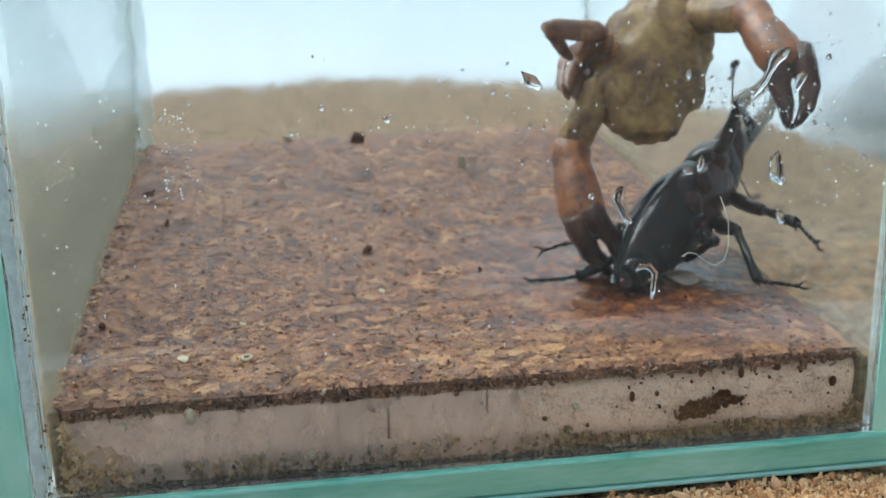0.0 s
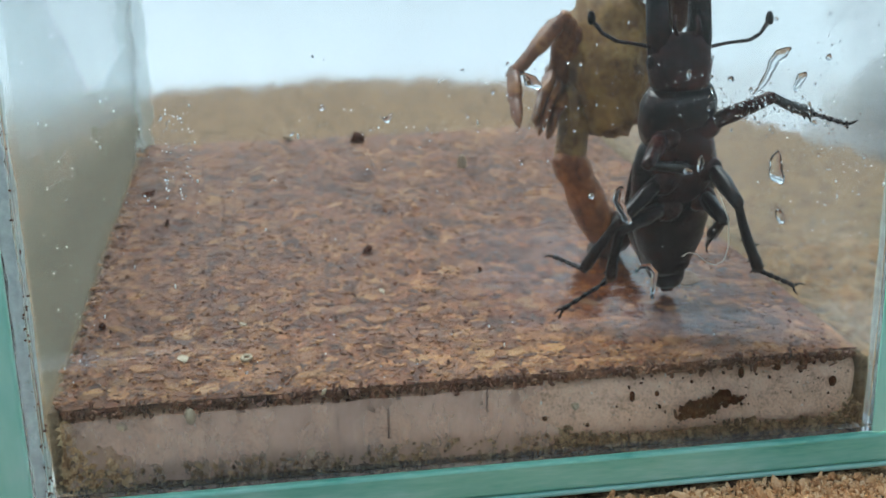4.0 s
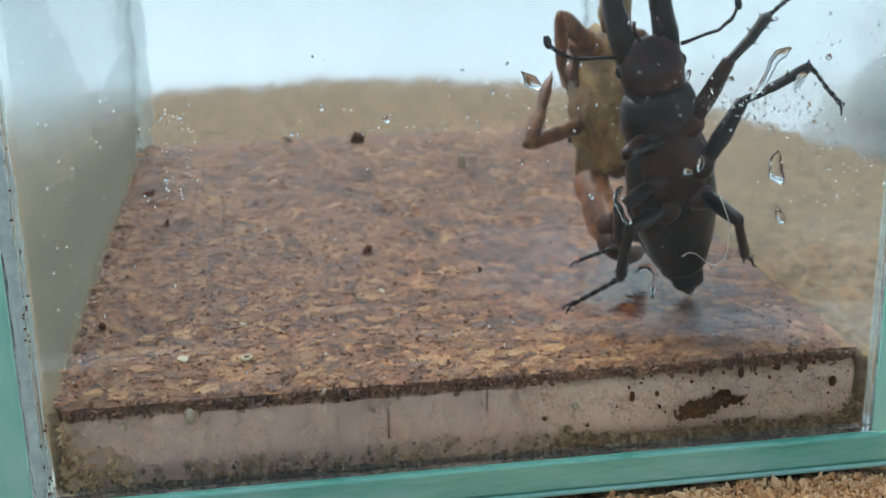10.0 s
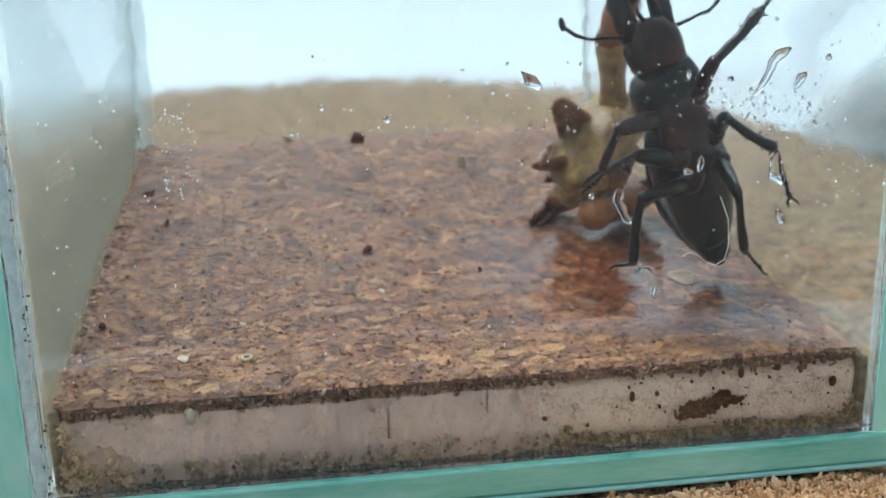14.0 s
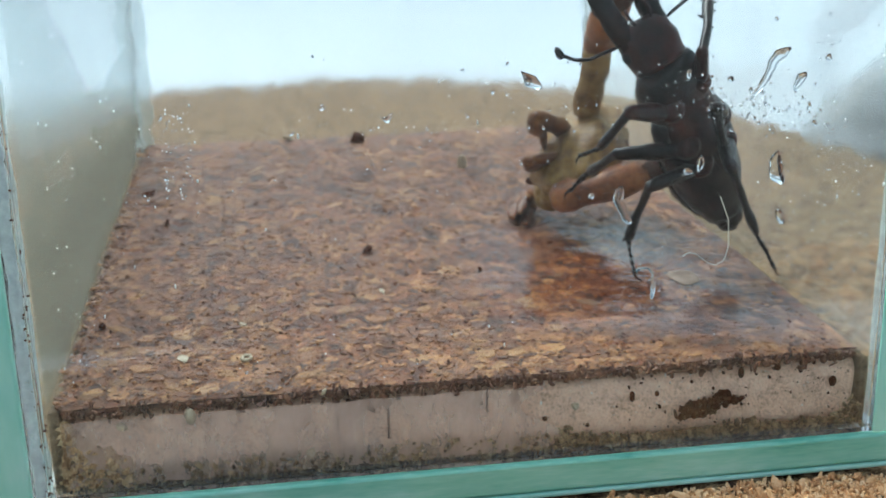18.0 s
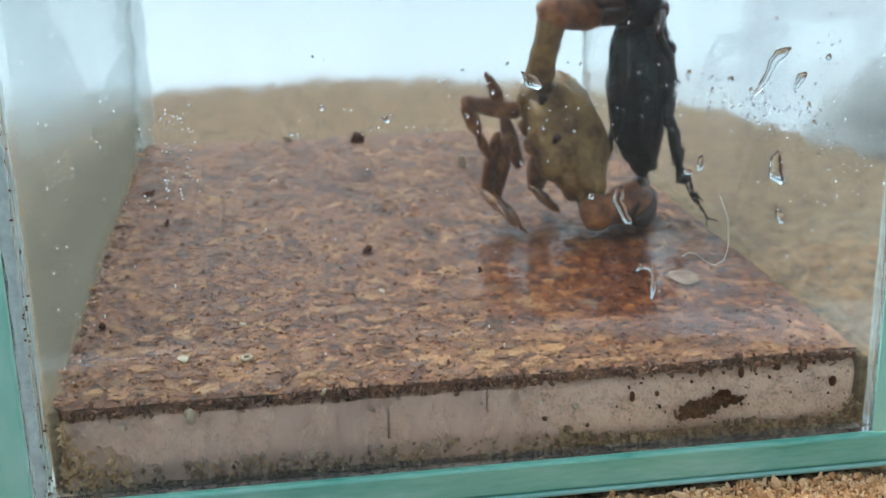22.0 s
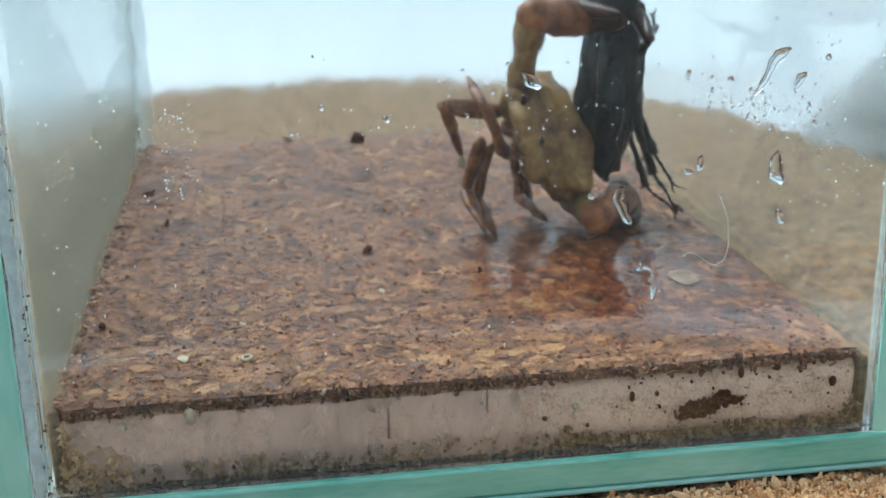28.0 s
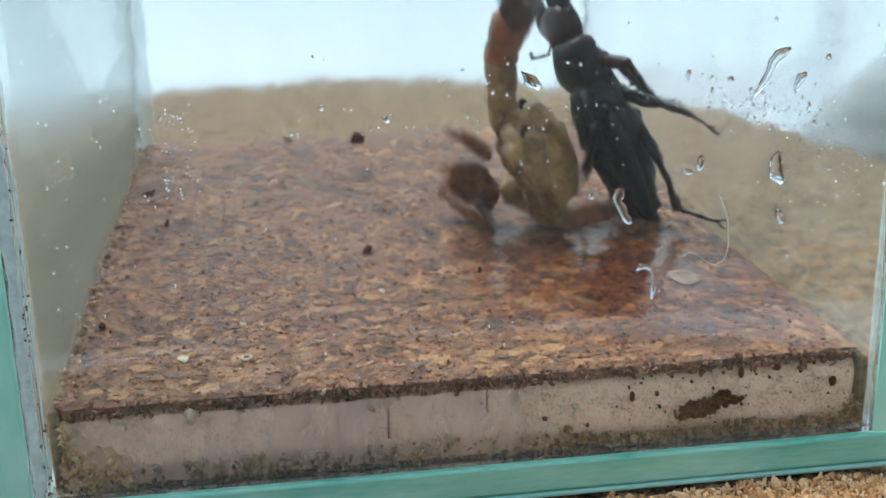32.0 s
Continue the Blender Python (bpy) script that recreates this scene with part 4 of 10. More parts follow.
def build_flakes():
    rng = random.Random(21)
    kinds = []
    for _ in range(40):
        me = bpy.data.meshes.new("bark_flake")
        v, f = flake_shape(rng, rng.uniform(0.0009, 0.0026), 0.05, 0.00012)
        me.from_pydata(v, [], f)
        me.materials.append(M_FLAKE)
        kinds.append(me)
    inv = board.matrix_world.inverted()
    for _ in range(230):
        ob = new("bark_flake", rng.choice(kinds))
        ob.parent = board
        ob.matrix_parent_inverse = inv
        x, y = rng.uniform(0.004, W - 0.004), 0.003 + 0.07 * rng.random() ** 1.3
        ob.matrix_basis = pose(x, y, TOP + rng.uniform(-0.00004, 0.00006), 0, 0, rng.uniform(-35, 35) + rng.choice((0, 180)))
    pale = []
    for _ in range(12):
        me = bpy.data.meshes.new("bark_flake")
        v, f = flake_shape(rng, rng.uniform(0.0011, 0.0026), 0.04, 0.00010)
        me.from_pydata(v, [], f)
        me.materials.append(M_OCHRE)
        pale.append(me)
    for _ in range(60):
        ob = new("bark_flake", rng.choice(pale))
        ob.parent = board
        ob.matrix_parent_inverse = inv
        ob.matrix_basis = pose(0.004 + 0.11 * rng.random() ** 1.4, 0.003 + 0.05 * rng.random() ** 1.8, TOP + 0.00006, 0, 0, rng.uniform(0, 360))
    verts, faces = [], []
    for _ in range(2600):
        x, y = rng.uniform(0.003, W - 0.003), 0.002 + 0.198 * rng.random() ** 1.25
        v, f = flake_shape(rng, rng.uniform(0.0005, 0.0015), 0.10, 0.00012)
        a, k0, z0 = rng.uniform(-0.7, 0.7), len(verts), TOP + rng.uniform(-0.0001, 0.00004)
        ca, sa = math.cos(a), math.sin(a)
        verts += [(x + ca * p[0] - sa * p[1], y + sa * p[0] + ca * p[1], z0 + p[2]) for p in v]
        faces += [tuple(k0 + i for i in q) for q in f]
    me = bpy.data.meshes.new("small_bark_flakes")
    me.from_pydata(verts, [], faces)
    me.materials.append(M_FLAKES)
    bits = new("small_bark_flakes", me)
    bits.parent = board
    bits.matrix_parent_inverse = inv
    tagged(bits, "small wet bark flakes", kind="stuff")
    heap = Heap(52)
    for _ in range(6000):
        x, y = heap.rng.uniform(0.001, W - 0.001), 0.001 + 0.19 * heap.rng.random() ** 1.5
        heap.lump((x, y, TOP + 0.00004), heap.rng.choice((0.00012, 0.00018, 0.00026, 0.0004)), 0.5, 1.9)
    grit = heap.done("bark_grit", M_FLAKES)
    grit.parent = board
    grit.matrix_parent_inverse = inv
    tagged(grit, "fine wet bark grit", kind="stuff")


build_flakes()


# ---- dirt and marks on the board's near face ----
def build_marks():
    inv = board.matrix_world.inverted()

    def piece(name, ob, label=""):
        ob.name = name
        ob.parent = board
        ob.matrix_parent_inverse = inv
        return tagged(ob, label) if label else ob

    for x, z, r, tall in ((0.0790, 0.0172, 0.0007, 1.6), (0.1008, 0.0155, 0.0005, 2.2), (0.1055, 0.0157, 0.0004, 1.4), (0.1215, 0.0186, 0.0006, 2.0), (0.1285, 0.0191, 0.0006, 1.2), (0.1395, 0.0154, 0.0008, 1.3), (0.0845, 0.0125, 0.0005, 1.0), (0.1330, 0.0180, 0.0004, 1.0), (0.1355, 0.0196, 0.0004, 1.4), (0.1270, 0.0172, 0.0003, 1.0), (0.0725, 0.0166, 0.0007, 0.6), (0.0550, 0.0206, 0.0006, 1.0), (0.0625, 0.0190, 0.0005, 1.8), (0.1180, 0.0188, 0.0003, 1.0), (0.0925, 0.0105, 0.0004, 1.0), (0.1120, 0.0175, 0.0003, 1.0)):
        bm = bmesh.new()
        ball((x, -0.0006, z), (r, 0.0005, r * tall), bm, 9, 6)
        for v in bm.verts:
            v.co += Vector((1, 0, 1)) * 0.25 * r * noise.noise(v.co * 3000)
        piece("pit", part("pit", bm, M_PIT))
    rng = random.Random(8)
    heap = Heap(9)
    for _ in range(80):
        x = 0.088 + 0.055 * rng.random() ** 0.7
        heap.lump((x, -0.0004, rng.uniform(0.0085, 0.0195)), rng.choice((0.00012, 0.00016, 0.0002, 0.00032)), 1.2)
    fine = piece("fine_pits", heap.done("fine_pits", M_PIT), "fine dark pits in the foam")
    tagged(fine, kind="stuff")
    for x, z0, z1 in ((0.0470, 0.0098, 0.0190), (0.0560, 0.0115, 0.0195), (0.0738, 0.0150, 0.0196)):
        pts = [(x + 0.0003 * noise.noise(Vector((x * 50, k, 3))), -0.0011, z0 + (z1 - z0) * k / 6) for k in range(7)]
        piece("crack", part("crack", tube(pts, 0.00022, 6), M_PIT), "thin dark crack")
    heap = Heap(33)
    for x, z, r in ((0.0505, 0.0186, 0.0011), (0.0520, 0.0180, 0.0013), (0.0538, 0.0188, 0.0010), (0.0460, 0.0194, 0.0009), (0.0300, 0.0192, 0.0007), (0.0610, 0.0190, 0.0008), (0.0700, 0.0182, 0.0006), (0.0805, 0.0190, 0.0008)):
        for _ in range(5):
            heap.lump((x + heap.rng.gauss(0, 0.0009), -0.0006, z + heap.rng.gauss(0, 0.0005)), r * heap.rng.uniform(0.4, 0.9), 1.0, 1.3)
    stains = piece("run_stains", heap.done("run_stains", M_STAIN, smooth=True), "red-brown stains run down from the bark")
    tagged(stains, kind="stuff")
    bm = bmesh.new()
    ball((0.0217, -0.0012, 0.0188), (0.0010, 0.0007, 0.0016), bm, 12, 9)
    piece("pale_crumb", part("pale_crumb", bm, M_PALE), "cream oval crumb")
    heap = Heap(12)
    for x, z, r in ((0.0900, 0.0147, 0.0012), (0.0449, 0.0213, 0.0008), (0.0100, 0.0178, 0.0011), (0.0420, 0.0100, 0.0010)):
        heap.lump((x, -0.0010, z), r, 1.0)
    piece("pale_chip", heap.done("pale_chip", M_PALE), "pale chips stuck to the board")
    heap = Heap(14)
    for _ in range(110):
        x = heap.rng.uniform(0.003, W - 0.003)
        heap.lump((x, -0.0008, 0.0195 - 0.010 * heap.rng.random() ** 1.6), heap.rng.choice((0.00008, 0.00011, 0.00016)), heap.rng.choice((1.0, 2.5)))
    flecks = piece("white_flecks", heap.done("white_flecks", M_WHITE_SPECK), "small white flecks on the foam")
    tagged(flecks, kind="stuff")
    # sludge along the foot of the board, thicker at its ends
    heap = Heap(77)
    rng = heap.rng
    for _ in range(3000):
        x = rng.uniform(-0.0015, W + 0.0015)
        reach = 0.0022 + 0.0022 * max(0, noise.noise(Vector((x * 70, 0, 6)))) + (0.0012 if x < 0.09 else -0.0007)
        end = min(x + 0.002, W + 0.002 - x)
        reach += 0.006 * max(0.0, 1 - end / 0.007)
        z = 0.0063 + reach * rng.random() ** 1.5
        heap.lump((x, rng.uniform(-0.0016, -0.0002), z), rng.uniform(0.00015, 0.0006), 1.0, 1.5)
    sludge = heap.done("sludge", M_DEBRIS)
    tagged(sludge, "dark wet sludge and crumbs along the foot of the board", "sludge", kind="stuff")
    # brown strips added to block the bright gaps beside the board
    for side in (-0.0012, W + 0.0012):
        bm = bmesh.new()
        rows = []
        for k in range(120):
            y = -0.0008 + 0.2030 * k / 119
            z = TOP - (0.0004 if side < 0 else 0.0014) + 0.0007 * noise.noise(Vector((side * 90, y * 160, 2))) + 0.0004 * noise.noise(Vector((side * 90, y * 600, 2)))
            rows.append([bm.verts.new(c) for c in ((side - 0.0009, y, 0.0066), (side - 0.0009, y, z - 0.0004), (side, y, z), (side + 0.0009, y, z - 0.0003), (side + 0.0009, y, 0.0066))])
        for p, q in zip(rows, rows[1:]):
            for i in range(4):
                bm.faces.new((p[i], q[i], q[i + 1], p[i + 1]))
        bm.faces.new(rows[0])
        bmesh.ops.recalc_face_normals(bm, faces=bm.faces[:])
        tagged(part("silt", bm, M_GAP_FILL), "brown strip added to block the bright gap between the board and the side pane", "silt", kind="stuff")
    heap = Heap(44)
    rng = heap.rng
    for _ in range(620):
        u = rng.random()
        heap.lump((0.0004 + 0.0105 * u ** 1.7, rng.uniform(-0.0009, 0.0001), 0.0068 + (0.0122 - 0.0085 * u) * rng.random()), rng.uniform(0.0002, 0.0012), 1.0, 1.8)
    tagged(heap.done("corner_crumbs", M_TAN, smooth=True), "golden-tan bark crumbs wedged in the corner of the tank", "bark", kind="stuff")
    heap = Heap(45)
    rng = heap.rng
    for _ in range(500):
        y = 0.001 + 0.2 * rng.random()
        heap.lump((-0.0010 + abs(rng.gauss(0, 0.0016)), y, TOP - 0.0002), rng.uniform(0.0003, 0.0010), 0.4, 2.0)
    tagged(heap.done("edge_crumbs", M_FLAKES), "loose wet bark bits washed up along the side pane", "bark", kind="stuff")
    # dark crumbs along the glue line
    heap = Heap(78)
    rng = heap.rng
    for _ in range(800):
        x = rng.uniform(0.001, W - 0.001)
        heap.lump((x, rng.uniform(-0.0012, 0.0004), TOP - 0.0010 + rng.gauss(0, 0.0006)), rng.uniform(0.0002, 0.0006), 1.0, 1.6)
    piece("rim_crumbs", heap.done("rim_crumbs", M_RIM), "dark crumbs along the glue line")
    tagged(bpy.data.objects["rim_crumbs"], kind="stuff")


build_marks()


# ---- small things lying on the board ----
def build_litter():
    heap = Heap(5)
    heap.lump((0.0676, 0.1940, TOP + 0.0012), 0.0020)
    tagged(heap.done("pellet", M_PIT, smooth=True), "dark round pellet on the bark board", "pellet")
    for x, y, r in ((0.0598, 0.0771, 0.0014), (0.0830, 0.0571, 0.0009), (0.0050, 0.1400, 0.0014), (0.0030, 0.0368, 0.0010), (0.0120, 0.1080, 0.0013)):
        heap = Heap(int(x * 9000))
        heap.lump((x, y, TOP + r * 0.5), r, 0.8, 1.5)
        tagged(heap.done("dark_crumb", M_PIT), "dark brown crumb on the bark board", "crumb", "crumbs on the board")
    for x, y, r in ((0.0460, 0.2000, 0.0016), (0.0308, 0.0341, 0.0008), (0.0198, 0.0176, 0.0013), (0.0600, 0.0480, 0.0006)):
        heap = Heap(int(x * 7000) + 3)
        heap.lump((x, y, TOP + r * 0.35), r, 0.5, 1.6)
        tagged(heap.done("pale_flake", M_PALE), "pale wood chip on the bark board", "chip", "pale chips on the board")
    bm = bmesh.new()
    ball((0.0952, 0.1520, TOP + 0.0016), (0.0013, 0.0006, 0.0026), bm, 10, 8)
    tagged(part("scale_leaf", bm, M_PALE), "thin pale scale stuck upright on the board", "scale")
    ring = [(0.0315 + 0.0009 * math.cos(a), 0.0162 + 0.0012 * math.sin(a), TOP + 0.0003) for a in [k * math.pi / 8 for k in range(17)]]
    tagged(part("seed_ring", tube(ring, 0.00035, 8), M_PALE), "small pale ring-shaped seed husk", "husk")
    # a milky disc stands for a water bead, its paleness put in as colour
    bm = bmesh.new()
    ball((0.1252, 0.0425, TOP + 0.0007), (0.0032, 0.0050, 0.0007), bm, 22, 12)
    tagged(part("pale_bead_disc", bm, M_DISC), "flat pale round disc standing for a bead of water on the board", "husk")


build_litter()


# ---- water drops on the front pane ----
GLASS_IN = FRONT + 0.0001


def drop(path, seed):
    """A drop or a run of water on the glass: x, z, half width along its line, sagging at the lower end."""
    pts, radii = [], []
    steps = 4 * (len(path) - 1)
    for k in range(steps + 1):
        u = k / steps * (len(path) - 1)
        i = min(int(u), len(path) - 2)
        f = u - i
        a, b = path[i], path[i + 1]
        x, z, r = (p + (q - p) * f for p, q in zip(a, b))
        end = min(1.0, 0.25 + 0.9 * math.sqrt(min(k, steps - k) / max(1.0, steps * 0.3)))
        pts.append((x, GLASS_IN, z))
        radii.append(r * min(1.0, end))
    bm = tube(pts, radii, 14)
    low, high = min(p[1] for p in path), max(p[1] for p in path)
    for v in bm.verts:
        sag = 0.40 + 0.45 * (high - v.co.z) / max(high - low, 0.0004)
        w = Vector((v.co.x * 700, seed * 3.7, v.co.z * 700))
        v.co.x += 0.00045 * noise.noise(w)
        v.co.z += 0.00030 * noise.noise(w + Vector((9, 2, 5)))
        v.co.y = GLASS_IN + (v.co.y - GLASS_IN) * sag
    ob = part("water_drop", bm, M_WATER, front_pane)
    ob.visible_shadow = False
    return ob


def build_drops():
    runs = (
        ((0.1262, 0.0783, 0.0009), (0.1241, 0.0772, 0.0011), (0.1230, 0.0756, 0.0008), (0.1220, 0.0732, 0.0006), (0.1207, 0.0714, 0.0005), (0.1195, 0.0696, 0.0003)),
        ((0.1288, 0.0741, 0.0009), (0.1279, 0.0727, 0.0008), (0.1273, 0.0706, 0.0004)),
        ((0.1252, 0.0607, 0.0007), (0.1245, 0.0585, 0.0012), (0.1249, 0.0565, 0.0014), (0.1264, 0.0543, 0.0006)),
        ((0.0799, 0.0762, 0.0004), (0.0812, 0.0747, 0.0011), (0.0830, 0.0733, 0.0007)),
        ((0.0971, 0.0559, 0.0009), (0.0966, 0.0531, 0.0008), (0.0980, 0.0505, 0.0008), (0.0992, 0.0491, 0.0006)),
        ((0.1113, 0.0606, 0.0004), (0.1109, 0.0575, 0.0007)),
        ((0.1080, 0.0580, 0.0006), (0.1099, 0.0575, 0.0005)),
        ((0.1257, 0.0501, 0.0004), (0.1262, 0.0486, 0.0007), (0.1267, 0.0471, 0.0005)),
        ((0.0920, 0.0549, 0.0005), (0.0921, 0.0540, 0.0006)),
        ((0.1087, 0.0754, 0.0006), (0.1084, 0.0738, 0.0003)),
        ((0.0568, 0.0697, 0.0003), (0.0575, 0.0693, 0.0006), (0.0582, 0.0702, 0.0003)),
        ((0.0470, 0.0720, 0.0004), (0.0471, 0.0713, 0.0004)),
        ((0.0415, 0.0680, 0.0006), (0.0420, 0.0674, 0.0004)),
        ((0.1160, 0.0741, 0.0003), (0.1158, 0.0730, 0.0004)),
        ((0.1340, 0.0570, 0.0003), (0.1352, 0.0570, 0.0003)),
        ((0.1332, 0.0772, 0.0003), (0.1328, 0.0758, 0.0005)),
        ((0.1232, 0.0836, 0.0004), (0.1234, 0.0828, 0.0003)),
        ((0.1303, 0.0690, 0.0003), (0.1299, 0.0676, 0.0004)),
        ((0.1310, 0.0655, 0.0003), (0.1315, 0.0645, 0.0004)),
    )
    for k, path in enumerate(runs):
        drop(path, k)
    # fine spray, thickest towards the upper corner
    heap = Heap(99)
    rng = heap.rng
    for _ in range(110):
        u = rng.random()
        heap.lump((0.1070 + 0.032 * u + rng.gauss(0, 0.0015), GLASS_IN, 0.0715 - 0.0075 * u + rng.gauss(0, 0.0022)), rng.choice((0.0001, 0.00014, 0.0002, 0.0003)), rng.choice((1.0, 1.6)))
    zones = ((90, 0.125, 0.146, 0.056, 0.088), (45, 0.112, 0.124, 0.066, 0.072), (45, 0.021, 0.026, 0.058, 0.072), (70, 0.030, 0.110, 0.064, 0.078), (120, 0.000, 0.146, 0.024, 0.085), (60, 0.125, 0.146, 0.030, 0.056))
    for n, x0, x1, z0, z1 in zones:
        for _ in range(n):
            r = rng.choice((0.00012, 0.00016, 0.00022, 0.0003))
            heap.lump((rng.uniform(x0, x1), GLASS_IN, rng.uniform(z0, z1)), r, rng.choice((1.0, 1.0, 1.8)))
    spray = heap.done("spray", M_WATER, front_pane, "fine spray of water beads", smooth=True)
    spray.visible_shadow = False
    tagged(spray, kind="stuff")
    # white specks on the pane, coloured to stand for glints of fine spray
    heap = Heap(131)
    rng = heap.rng
    for n, x0, x1, z0, z1 in ((60, 0.000, 0.022, 0.026, 0.075), (35, 0.021, 0.0265, 0.055, 0.072), (90, 0.000, 0.146, 0.022, 0.088), (70, 0.120, 0.146, 0.050, 0.085), (22, 0.112, 0.125, 0.065, 0.072), (40, 0.050, 0.110, 0.066, 0.076)):
        for _ in range(n):
            heap.lump((rng.uniform(x0, x1), GLASS_IN + 0.0002, rng.uniform(z0, z1)), rng.choice((0.00008, 0.0001, 0.00014, 0.0002)), rng.choice((1.0, 1.0, 2.0)))
    specks = heap.done("glint_specks", M_WHITE_SPECK, front_pane, "white specks standing for glints of small water beads on the glass", smooth=True)
    tagged(specks, kind="stuff")
    hair = tube([(0.1085, GLASS_IN, 0.0424), (0.1097, GLASS_IN, 0.0431), (0.1112, GLASS_IN, 0.0427), (0.1130, GLASS_IN, 0.0411), (0.1148, GLASS_IN, 0.0404), (0.1163, GLASS_IN, 0.0413), (0.1170, GLASS_IN, 0.0439), (0.1167, GLASS_IN, 0.0487), (0.1151, GLASS_IN, 0.0529)], 0.00009, 5)
    loop = tube([(0.1002, GLASS_IN, 0.0401), (0.1010, GLASS_IN, 0.0411), (0.1026, GLASS_IN, 0.0410), (0.1037, GLASS_IN, 0.0397), (0.1035, GLASS_IN, 0.0376), (0.1033, GLASS_IN, 0.0349)], [0.0003, 0.0005, 0.0006, 0.0006, 0.0005, 0.0003], 8)
    curl = part("water_drop", loop, M_WATER, front_pane, "hooked trail of a run drop")
    curl.visible_shadow = False
    part("hair", hair, M_HAIR, front_pane, "pale curved fibre stuck to the wet glass")


build_drops()


# ---- a grey mound added for a soft dim patch beyond the pane ----
def build_grey_mound():
    rows = []
    for k in range(14):
        u = k / 13
        rows.append((-0.0038 + 0.052 * u, 0.080 * (1 - 0.75 * u ** 2), 0.050 * (1 - 0.7 * u ** 2), 0.002 * math.sin(u * 5), 0.002 * math.cos(u * 4)))
    ob = part("grey_patch_mound", loft(rows, 28, None, 0.05), M_GREY)
    ob.location = (0.335, 0.250, 0)
    tagged(ob, "pale grey mound added on the table to stand for a soft dim patch", "cloth")


build_grey_mound()


